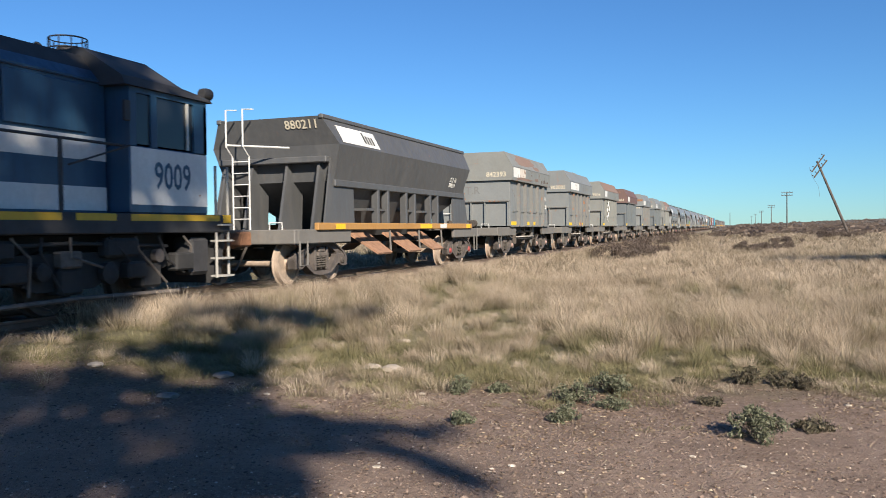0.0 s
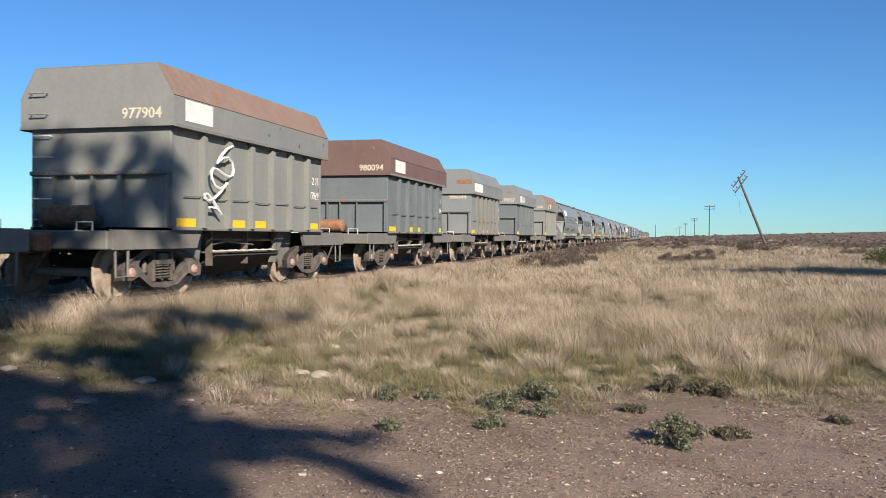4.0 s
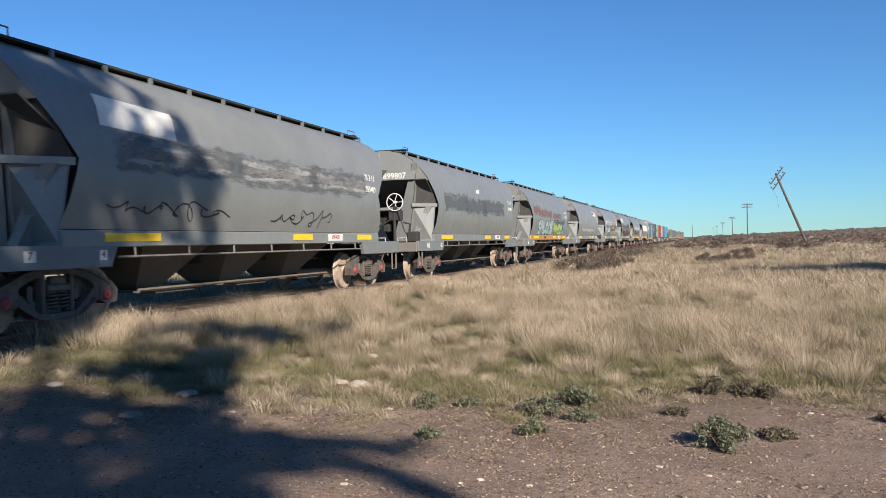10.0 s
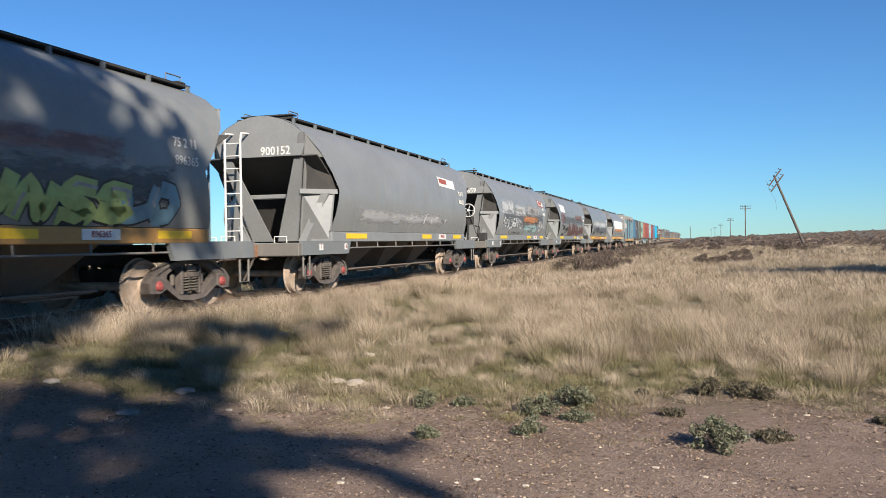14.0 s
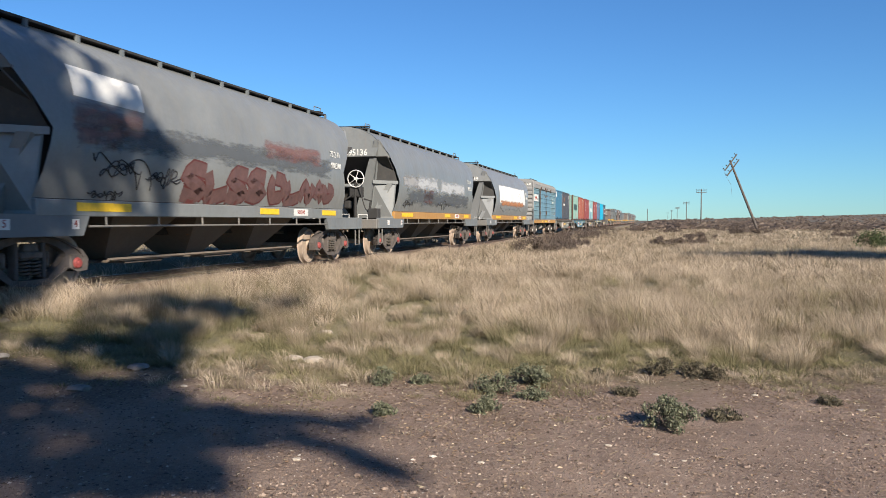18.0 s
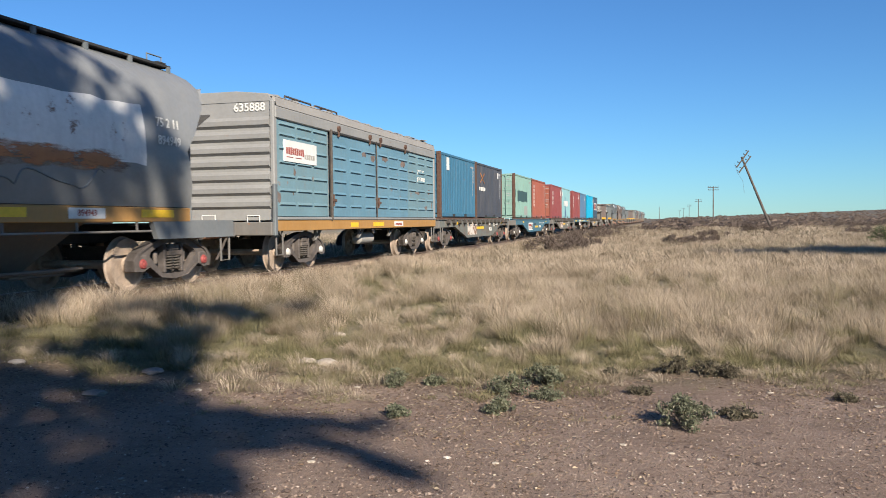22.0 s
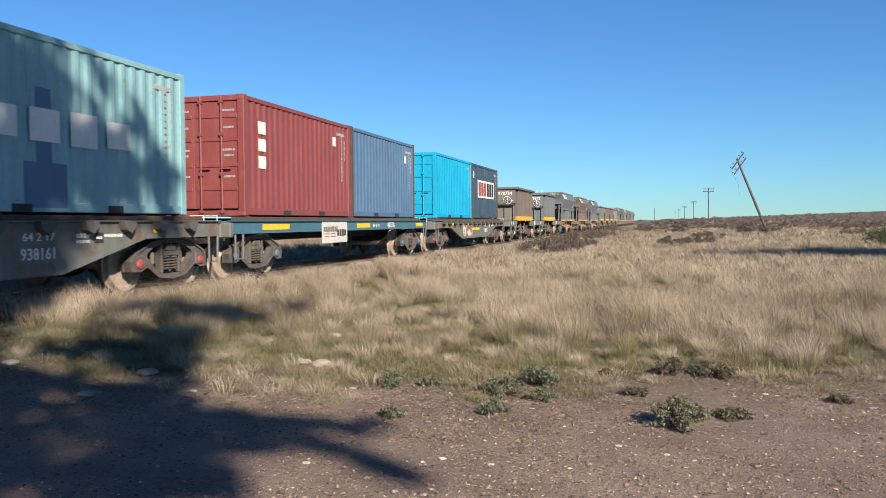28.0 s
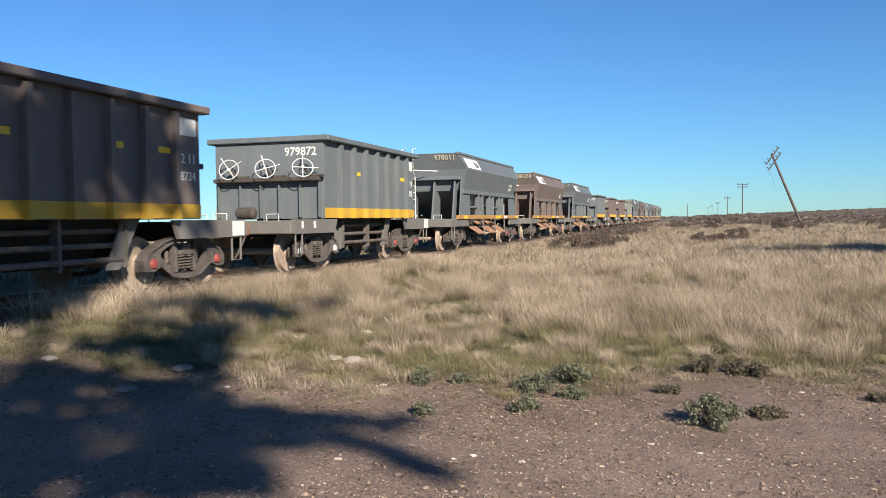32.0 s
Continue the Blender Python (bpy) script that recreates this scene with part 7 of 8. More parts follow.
STEEL = plain("rail_steel", (0.18, 0.12, 0.09), 0.5, 0.6, 0.3, 5)
TIMBER = plain("grey_weathered_sleeper_wood", (0.14, 0.115, 0.095), 0.9, 0, 0.35, 4, 0.5)
BALLAST = plain("dusty_ballast", (0.15, 0.125, 0.105), 0.95, 0, 0.5, 9, 0.9)
track = thing("railway_track", (TRACK_X, 0, 0), "straight broad-gauge railway track on a low dusty bank", "railway track")
track["kind"] = "structure"
rail_prof = [(-0.065, 0), (0.065, 0), (0.065, 0.012), (0.012, 0.03), (0.012, 0.10), (0.036, 0.112), (0.036, 0.145), (-0.036, 0.145), (-0.036, 0.112), (-0.012, 0.10), (-0.012, 0.03), (-0.065, 0.012)]
for x in (-0.876, 0.876):
    part("rail", Shape().prism([(x + a, RAIL_Z - 0.145 + b) for a, b in rail_prof], "y", -420, 800), STEEL, track)
part("ballast_bed", Shape().prism([(-2.1, 0.0), (2.1, 0.0), (1.55, RAIL_Z - 0.19), (-1.55, RAIL_Z - 0.19)], "y", -420, 800), BALLAST, track)
sleeper = shared("sleeper", lambda: Shape().box(-1.35, 1.35, -0.12, 0.12, RAIL_Z - 0.29, RAIL_Z - 0.145, 0.015), TIMBER)
for k in range(120):
    part("sleeper", sleeper, None, track, "", (0, 5.0 + k * 0.62, 0))
rest = Shape()
for k in range(500):
    rest.box(-1.35, 1.35, 79.4 + k * 0.62 - 0.12, 79.4 + k * 0.62 + 0.12, RAIL_Z - 0.29, RAIL_Z - 0.145)
for k in range(300):
    rest.box(-1.35, 1.35, 4.38 - k * 0.62 - 0.12, 4.38 - k * 0.62 + 0.12, RAIL_Z - 0.29, RAIL_Z - 0.145)
tagged(part("far_sleepers", rest, TIMBER, track), kind="stuff")


# ---- grass ----
def straw_material(name, tip, root, rnd_tip):
    m, nt, b = nodes_of(name, 0.75)
    g = nt.nodes.new("ShaderNodeNewGeometry")
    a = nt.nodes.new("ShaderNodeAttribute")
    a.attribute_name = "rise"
    own = nt.nodes.new("ShaderNodeAttribute")
    own.attribute_name = "tone"
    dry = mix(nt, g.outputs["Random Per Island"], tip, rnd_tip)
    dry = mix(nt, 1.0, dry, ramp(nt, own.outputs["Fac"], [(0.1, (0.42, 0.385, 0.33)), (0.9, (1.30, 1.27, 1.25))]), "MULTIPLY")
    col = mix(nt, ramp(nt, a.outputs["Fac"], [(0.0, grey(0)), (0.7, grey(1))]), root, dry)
    nt.links.new(col, b.inputs["Base Color"])
    b.inputs["Subsurface Weight"].default_value = 0.0
    tr = add(nt, "ShaderNodeBsdfTranslucent")
    nt.links.new(col, tr.inputs["Color"])
    mx = nt.nodes.new("ShaderNodeMixShader")
    mx.inputs[0].default_value = 0.3
    nt.links.new(b.outputs[0], mx.inputs[1])
    nt.links.new(tr.outputs[0], mx.inputs[2])
    nt.links.new(mx.outputs[0], nt.nodes["Material Output"].inputs["Surface"])
    return m


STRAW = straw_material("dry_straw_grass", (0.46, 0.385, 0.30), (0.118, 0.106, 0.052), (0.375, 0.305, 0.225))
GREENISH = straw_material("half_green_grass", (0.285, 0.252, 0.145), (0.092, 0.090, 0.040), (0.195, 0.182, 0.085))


def blades(name, x, y, h, lean_x, lean_y, width, tone, material, label):
    """One mesh of bent grass blades, each a tapering strip of four points and a tip."""
    n = len(x)
    z = lift_at(x, y) - 0.02
    a = np.random.uniform(0, 2 * np.pi, n)
    wx, wy = np.cos(a) * width / 2, np.sin(a) * width / 2
    co = np.empty((n, 5, 3), np.float32)
    for j, (u, wd) in enumerate(((0.0, 1.0), (0.0, -1.0), (0.55, 0.8), (0.55, -0.8), (1.0, 0.0))):
        bend = u ** 1.7
        co[:, j, 0] = x + lean_x * bend + wx * wd
        co[:, j, 1] = y + lean_y * bend + wy * wd
        co[:, j, 2] = z + h * u * (1 - 0.15 * bend)
    base = (np.arange(n) * 5)[:, None]
    tri = (base + np.array([[0, 1, 3, 0, 3, 2, 2, 3, 4]])).reshape(-1)
    me = bpy.data.meshes.new(name)
    me.vertices.add(n * 5)
    me.vertices.foreach_set("co", co.reshape(-1))
    me.loops.add(n * 9)
    me.loops.foreach_set("vertex_index", tri.astype(np.int32))
    me.polygons.add(n * 3)
    me.polygons.foreach_set("loop_start", (np.arange(n * 3) * 3).astype(np.int32))
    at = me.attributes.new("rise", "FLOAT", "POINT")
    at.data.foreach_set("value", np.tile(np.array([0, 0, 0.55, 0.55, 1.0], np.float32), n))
    at = me.attributes.new("tone", "FLOAT", "POINT")
    at.data.foreach_set("value", np.repeat(tone, 5).astype(np.float32))
    me.update(calc_edges=True)
    me.materials.append(material)
    return tagged(new(name, me), label, "grass", "", "stuff")


def tussocks(name, cx, cy, size, per, spread, material, label, wide, wind=(-0.13, 0.02)):
    """Blades that fan out of tussocks and lean with the wind."""
    k = len(cx)
    tone = np.repeat(np.clip(np.random.normal(0.52, 0.28, k), 0, 1), per)
    gust = np.repeat(np.random.uniform(0.4, 1.5, k), per)
    cx, cy, size = np.repeat(cx, per), np.repeat(cy, per), np.repeat(size, per)
    n = len(cx)
    r = spread * np.sqrt(np.random.uniform(0, 1, n)) * size
    t = np.random.uniform(0, 2 * np.pi, n)
    dx, dy = r * np.cos(t), r * np.sin(t)
    h = size * np.random.uniform(0.4, 1.0, n)
    out = np.random.uniform(0.5, 2.2, n)
    return blades(name, cx + dx, cy + dy, h, dx * out + wind[0] * size * gust + np.random.normal(0, 0.19, n) * size, dy * out + wind[1] * size * gust + np.random.normal(0, 0.19, n) * size,
                  np.random.uniform(0.6, 1.3, n) * wide, tone, material, label)


def scatter(n, near, far, left, right):
    """Random spots in a wedge of the field seen from the standpoint, denser nearby."""
    d = near * (far / near) ** np.random.uniform(0, 1, n)
    a = np.radians(np.random.uniform(-right, left, n))
    return -d * np.sin(a), d * np.cos(a)


def in_field(x, y):
    return (y > edge_y(x) + 0.15) & (x > -8.1) & ((x > -7.4) | (np.random.uniform(0, 1, len(x)) < 0.5))


def fade(x, y):
    """Thinner where the field is worn near the road."""
    return np.random.uniform(0, 1, len(x)) < np.clip((y - edge_y(x)) / 2.2 + 0.12, 0, 1)


def swell(x, y):
    """Uneven growth over the field, from bare to rank."""
    return 0.55 * np.sin(x * 0.8 + 2 + 0.6 * np.sin(y * 0.9)) * np.sin(y * 0.55 + 0.7) + 0.3 * np.sin(x * 2.3 + y * 1.1) + 0.25 * np.sin(x * 1.1 - y * 2.1 + 1)


np.random.seed(4)
x, y = scatter(3300, 8.0, 24, 54, 18)
worn = np.clip((0.8 - x) / 1.5, 0, 1) * np.clip((3.8 - (y - edge_y(x))) / 2.0, 0, 1)      # the thin, greener corner by the shade
ok = in_field(x, y) & fade(x, y) & (np.random.uniform(-1.0, 0.6, len(x)) < swell(x, y) + 0.35) & (np.random.uniform(0, 1, len(x)) > 0.5 * worn)
worn = worn[ok]
x, y = x[ok], y[ok]
grown = np.clip((x + 1.5) / 2.5, 0, 1)      # rank up to the road on the open side, short by the shade
size = np.random.uniform(0.26, 0.66, len(x)) * (1 + 0.35 * swell(x, y)) * np.clip(0.36 + 0.10 * grown + (y - edge_y(x)) * (0.14 + 0.05 * grown), 0.3, 1.0)
sel = np.random.uniform(0, 1, len(x)) < 0.16 + 0.12 * np.clip(1.5 - (y - edge_y(x)), 0, 1) + 0.35 * worn
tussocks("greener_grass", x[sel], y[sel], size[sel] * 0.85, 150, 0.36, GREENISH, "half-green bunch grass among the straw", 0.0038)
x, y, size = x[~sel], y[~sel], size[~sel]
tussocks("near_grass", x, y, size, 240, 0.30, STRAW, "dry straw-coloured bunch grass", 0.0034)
x, y = scatter(4200, 8.0, 24, 54, 18)
ok = in_field(x, y)
x, y = x[ok], y[ok]
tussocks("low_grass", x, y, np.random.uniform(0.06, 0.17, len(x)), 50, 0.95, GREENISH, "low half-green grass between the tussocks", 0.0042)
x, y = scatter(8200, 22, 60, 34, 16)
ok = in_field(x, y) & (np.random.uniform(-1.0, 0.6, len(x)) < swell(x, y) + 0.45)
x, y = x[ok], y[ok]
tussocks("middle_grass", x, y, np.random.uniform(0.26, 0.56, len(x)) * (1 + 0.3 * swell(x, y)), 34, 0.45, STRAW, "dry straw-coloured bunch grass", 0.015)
x, y = scatter(9000, 55, 230, 26, 16)
ok = (x > -7.0)
x, y = x[ok], y[ok]
tussocks("far_grass", x, y, np.random.uniform(0.22, 0.5, len(x)), 12, 1.0, STRAW, "distant dry grass", 0.05)
x, y = scatter(6500, 6.0, 16, 54, 18)
ok = (y > edge_y(x) - 2.3) & (x > -8.2) & (np.random.uniform(0, 1, len(x)) < np.clip(0.9 - np.abs(y - edge_y(x) - 0.2) / 2.6, 0, 1)) & (swell(x * 2.2, y * 2.2) > -0.1 + 0.22 * np.clip(edge_y(x) - y, 0, 3)) & (np.random.uniform(0, 1, len(x)) > 0.55 * np.clip((x - 0.5) / 2, 0, 1))
x, y = x[ok], y[ok]
tussocks("green_grass", x, y, np.random.uniform(0.04, 0.18, len(x)) * np.clip(1.0 + 0.5 * (y - edge_y(x)), 0.4, 1.1), 40, 0.7, GREENISH, "short half-green grass by the road", 0.005)
x, y = scatter(2600, 6.5, 14, 50, 18)
ok = (np.abs(y - edge_y(x) + 0.35) < 0.9) & (np.random.uniform(0, 1, len(x)) < np.clip(0.5 + 0.55 * (y - edge_y(x) + 0.35), 0.04, 0.75)) & (swell(x * 1.7 + 2, y * 2.6) > 0.0)
x, y = x[ok], y[ok]
tussocks("border_tufts", x, y, np.random.uniform(0.08, 0.24, len(x)), 60, 0.45, STRAW, "small straw tufts straying onto the bare earth", 0.0034)
x = np.random.uniform(-8.3, -6.6, 190)
y = np.random.uniform(9.4, 30, 190)
x[:36], y[:36] = np.random.uniform(-8.9, -7.8, 36), np.random.uniform(8.9, 10.6, 36)
tussocks("bank_grass", x, y, np.random.uniform(0.36, 0.6, 190) * np.where(y < 12.5, 1.15, 0.9), 140, 0.3, STRAW, "tall pale grass along the railway bank", 0.007)
x = np.random.uniform(-9.0, -7.9, 260)
y = 6.5 + 60 * np.random.uniform(0, 1, 260) ** 1.6
tussocks("rail_side_grass", x, y, np.random.uniform(0.12, 0.28, 260), 40, 0.6, STRAW, "low dry grass along the rails", 0.01)
x = -11.9 - 33 * np.random.uniform(0, 1, 4200) ** 1.5
y = np.random.uniform(-4, 80, 4200)
tussocks("grass_beyond_track", x, y, np.random.uniform(0.2, 0.5, 4200), 22, 0.6, STRAW, "dry grass beyond the railway", 0.02)


def straw_litter():
    """Broken stalks that lie on the earth by the grass."""
    x, y = scatter(15000, 4.0, 13, 54, 18)
    keep = (y < edge_y(x) + 1.6) & (np.random.uniform(0, 1, len(x)) < np.clip(1.1 - (edge_y(x) - y) / 2.8, 0.04, 1) * np.clip(0.6 + swell(x * 1.9 + 1, y * 2.3), 0.1, 1))
    x, y = x[keep], y[keep]
    n = len(x)
    a, l, w = np.random.uniform(0, 6.28, n), np.random.uniform(0.015, 0.075, n), np.random.uniform(0.0015, 0.0035, n)
    z = lift_at(x, y)
    dx, dy, ox, oy = np.cos(a) * l, np.sin(a) * l, -np.sin(a) * w, np.cos(a) * w
    pts = np.stack([np.stack([x - ox, y - oy, z + 0.004], -1), np.stack([x + ox, y + oy, z + 0.006], -1), np.stack([x + dx + ox, y + dy + oy, z + 0.02], -1), np.stack([x + dx - ox, y + dy - oy, z + 0.016], -1)], 1)
    me = bpy.data.meshes.new("straw_litter")
    me.from_pydata(pts.reshape(-1, 3).tolist(), [], ((np.arange(n) * 4)[:, None] + np.array([[0, 1, 2, 3]])).tolist())
    at = me.attributes.new("rise", "FLOAT", "POINT")
    at.data.foreach_set("value", np.full(n * 4, 0.7, np.float32))
    at = me.attributes.new("tone", "FLOAT", "POINT")
    at.data.foreach_set("value", np.repeat(np.random.uniform(0.0, 0.55, n), 4).astype(np.float32))
    me.materials.append(STRAW)
    tagged(new("straw_litter", me), "broken dry stalks lying on the earth", "litter", "", "stuff")


def leaf_litter():
    """Brown dead leaves and crumbs along the border of the grass."""
    x, y = scatter(42000, 4.0, 13, 54, 18)
    keep = (y < edge_y(x) + 2.2) & (np.random.uniform(0, 1, len(x)) < np.clip(1.0 - np.abs(edge_y(x) - 0.6 - y) / 3.0, 0.10, 1)) & (swell(x * 1.7 + 3, y * 1.9) > -0.3)
    x, y = x[keep], y[keep]
    n = len(x)
    a, l, w = np.random.uniform(0, 6.28, n), np.random.uniform(0.006, 0.022, n), np.random.uniform(0.003, 0.009, n)
    z = lift_at(x, y) + 0.004
    c, s = np.cos(a), np.sin(a)
    pts = np.stack([np.stack([x + u * c * l - v * s * w, y + u * s * l + v * c * w, z + k * np.random.uniform(0, 1, n)], -1) for u, v, k in ((-1, 0, 0.004), (0, -1, 0.012), (1, 0, 0.006), (0, 1, 0.014))], 1)
    me = bpy.data.meshes.new("leaf_litter")
    me.from_pydata(pts.reshape(-1, 3).tolist(), [], ((np.arange(n) * 4)[:, None] + np.array([[0, 1, 2, 3]])).tolist())
    m, nt, b = nodes_of("dead_brown_leaves", 0.9)
    g = nt.nodes.new("ShaderNodeNewGeometry")
    nt.links.new(ramp(nt, g.outputs["Random Per Island"], [(0.0, (0.060, 0.039, 0.026)), (0.5, (0.146, 0.090, 0.056)), (0.85, (0.258, 0.189, 0.112)), (1.0, (0.430, 0.361, 0.258))]), b.inputs["Base Color"])
    me.materials.append(m)
    tagged(new("leaf_litter", me), "brown dead leaves and crumbs on the earth", "litter", "", "stuff")


straw_litter()
leaf_litter()


# ---- leafy weeds on the road's edge ----
LEAF = straw_material("dusty_green_leaf", (0.112, 0.125, 0.072), (0.042, 0.05, 0.027), (0.20, 0.205, 0.14))
DRYLEAF = straw_material("dark_withered_leaf", (0.092, 0.088, 0.052), (0.034, 0.028, 0.019), (0.146, 0.120, 0.082))
TREE_LEAF = straw_material("tree_leaf", (0.060, 0.086, 0.030), (0.043, 0.060, 0.022), (0.086, 0.103, 0.043))
BARK = plain("grey_brown_bark", (0.13, 0.10, 0.075), 0.95, 0, 0.4, 6, 0.8)


def leaf_cloud(name, centres, radii, count, leaf, material, parent, flat=1.0):
    """Many small bent leaves in uneven clumps."""
    rnd = np.random.default_rng(len(centres) * 7 + count)
    c = np.array(centres)[rnd.integers(0, len(centres), count)]
    r = np.full(count, radii[0])
    d = rnd.normal(0, 1, (count, 3))
    d /= np.linalg.norm(d, axis=1)[:, None]
    p = c + d * (r * rnd.uniform(0.15, 1, count) ** 0.6)[:, None] * np.array([1, 1, flat])
    u = rnd.normal(0, 1, (count, 3))
    u /= np.linalg.norm(u, axis=1)[:, None]
    v = np.cross(u, rnd.normal(0, 1, (count, 3)))
    v /= np.linalg.norm(v, axis=1)[:, None]
    s = (leaf * rnd.uniform(0.6, 1.4, count))[:, None]
    up = np.cross(u, v) * s * 0.25
    pts = np.stack([p - u * s, p + v * s * 0.45 + up, p + u * s, p - v * s * 0.45 + up], 1).reshape(-1, 3)
    f = (np.arange(count) * 4)[:, None] + np.array([[0, 1, 2, 3]])
    me = bpy.data.meshes.new(name)
    me.from_pydata(pts.tolist(), [], f.tolist())
    at = me.attributes.new("rise", "FLOAT", "POINT")
    at.data.foreach_set("value", np.repeat(rnd.uniform(0.2, 1, count), 4).astype(np.float32))
    at = me.attributes.new("tone", "FLOAT", "POINT")
    at.data.foreach_set("value", np.repeat(rnd.uniform(0.3, 1, count), 4).astype(np.float32))
    me.materials.append(material)
    ob = new(name, me)
    ob.parent = parent
    return ob


def weed(x, y, r, h, seed, label="low grey-green leafy weed on bare earth", leafy=None):
    rnd = random.Random(seed)
    z = float(lift_at(np.float64(x), np.float64(y)))
    w = thing("weed", (x, y, z), label, "plant", "weeds by the road")
    stems = Shape()
    tips = []
    for k in range(22):
        a, d = rnd.uniform(0, 6.28), r * rnd.uniform(0.1, 1.05)
        t = (d * math.cos(a), d * math.sin(a), h * rnd.uniform(0.12, 0.95) * (1.1 - 0.5 * d / r))
        stems.tube([(0, 0, 0), (t[0] * 0.4, t[1] * 0.4, t[2] * 0.6), t], 0.006, 4)
        tips.append(t)
    tagged(part("stem_clump", stems, BARK, w), kind="stuff")
    leaf_cloud("foliage", tips, [0.05 + 0.09 * r] * len(tips), int(350 + 4600 * r), 0.0165, leafy or LEAF, w, 0.8)
    return w


for k, (x, y, r, h) in enumerate(((0.09, 6.5, 0.26, 0.23), (-1.15, 7.85, 0.22, 0.2), (-1.42, 7.4, 0.2, 0.17), (-1.35, 6.62, 0.13, 0.13), (-1.06, 7.2, 0.13, 0.1), (-2.16, 6.3, 0.1, 0.08), (-2.55, 7.45, 0.11, 0.16), (-2.2, 7.6, 0.09, 0.08))):
    weed(x, y, r * 0.85, h, 50 + k)
for k, (x, y, r, h) in enumerate(((0.06, 8.75, 0.16, 0.16), (0.42, 8.75, 0.22, 0.13), (0.60, 8.6, 0.14, 0.1), (-0.55, 8.3, 0.10, 0.09), (0.55, 6.9, 0.15, 0.05), (1.5, 7.7, 0.1, 0.05), (-0.25, 7.6, 0.1, 0.06))):
    weed(x, y, r * 0.85, h, 70 + k, "dark withered half-dry weed by the grass", DRYLEAF)

# ---- stones ----
PALE = plain("pale_limestone", (0.42, 0.36, 0.29), 0.9, 0, 0.25, 12, 0.5)
DARKST = plain("grey_brown_stone", (0.22, 0.19, 0.165), 0.9, 0, 0.3, 12, 0.5)


def stone_shape(r, seed):
    rnd = random.Random(seed)
    bm = bmesh.new()
    bmesh.ops.create_icosphere(bm, subdivisions=2 if r > 0.06 else 1, radius=r)
    for v in bm.verts:
        n = noise.noise(v.co * (1.6 / r) + Vector((seed, 0, 0)))
        v.co *= 1 + 0.35 * n
        v.co.x *= 1.3
        v.co.z *= 0.42
    s = Shape().put([v.co for v in bm.verts], [[v.index for v in f.verts] for f in bm.faces]) if bm.verts.index_update() is None else None
    bm.free()
    return s


for k, (x, y, r, pale) in enumerate(((-3.72, 8.45, 0.10, 1), (-3.98, 8.50, 0.09, 1), (-5.35, 7.54, 0.10, 0), (-4.51, 10.67, 0.08, 1), (-8.3, 9.9, 0.1, 1), (-0.31, 5.84, 0.035, 1), (0.02, 5.7, 0.03, 1), (0.2, 5.6, 0.025, 1),
                                     (-5.2, 6.45, 0.09, 0), (-4.35, 6.85, 0.05, 1), (-2.9, 7.3, 0.05, 1), (-1.6, 7.6, 0.05, 1), (-2.3, 4.95, 0.04, 1), (-1.1, 5.2, 0.035, 1), (2.2, 7.4, 0.06, 0), (1.7, 7.5, 0.05, 0), (-6.6, 7.0, 0.07, 1), (0.9, 7.9, 0.04, 1))):
    r = r * 0.65 if r < 0.06 else r
    st = new("stone", shared(f"stone_{k}", lambda: stone_shape(r, 60 + k), PALE if pale else DARKST, smooth=r > 0.06))
    st.location = (x, y, float(lift_at(np.float64(x), np.float64(y))) + r * 0.2)
    tagged(st, "pale chalky stone half sunk in the earth" if pale else "grey-brown stone half sunk in the earth", "stone", "stones on the road")

np.random.seed(9)


def pebbles():
    n = 34000
    x, y = scatter(n, 3.4, 11, 54, 18)
    ok = y < edge_y(x) + 0.8
    x, y = x[ok], y[ok]
    n = len(x)
    r = np.minimum(np.random.lognormal(-5.22, 0.50, n), 0.021)
    t = (1 + 5 ** 0.5) / 2
    octa = np.array([(1, 0, 0), (-1, 0, 0), (0, 1, 0), (0, -1, 0), (0, 0, 0.6), (0, 0, -0.6), (0.62, 0.62, 0.3), (-0.62, 0.62, 0.25), (-0.62, -0.62, 0.3), (0.62, -0.62, 0.25)])
    faces = np.array([(0, 6, 4), (6, 2, 4), (2, 7, 4), (7, 1, 4), (1, 8, 4), (8, 3, 4), (3, 9, 4), (9, 0, 4), (0, 2, 6), (2, 1, 7), (1, 3, 8), (3, 0, 9)])
    a = np.random.uniform(0, 6.28, n)
    s = np.random.uniform(0.6, 1.4, (n, 1, 3)) * octa[None] * r[:, None, None] * (1 + np.random.uniform(-0.2, 0.2, (n, len(octa), 1)))
    c, d = np.cos(a)[:, None], np.sin(a)[:, None]
    px = s[:, :, 0] * c - s[:, :, 1] * d + x[:, None]
    py = s[:, :, 0] * d + s[:, :, 1] * c + y[:, None]
    pz = s[:, :, 2] + (lift_at(x, y) + r * 0.2)[:, None]
    me = bpy.data.meshes.new("gravel")
    me.from_pydata(np.stack([px, py, pz], -1).reshape(-1, 3).tolist(), [], (np.arange(n)[:, None, None] * len(octa) + faces[None]).reshape(-1, 3).tolist())
    m, nt, b = nodes_of("mixed_gravel", 0.9)
    g = nt.nodes.new("ShaderNodeNewGeometry")
    nt.links.new(ramp(nt, g.outputs["Random Per Island"], [(0.0, (0.060, 0.041, 0.033)), (0.4, (0.172, 0.120, 0.090)), (0.93, (0.301, 0.228, 0.176)), (0.99, (0.473, 0.413, 0.353))]), b.inputs["Base Color"])
    me.materials.append(m)
    me.update()
    tagged(new("gravel", me), "scattered gravel and pale chips on the road", "gravel", "", "stuff")


pebbles()

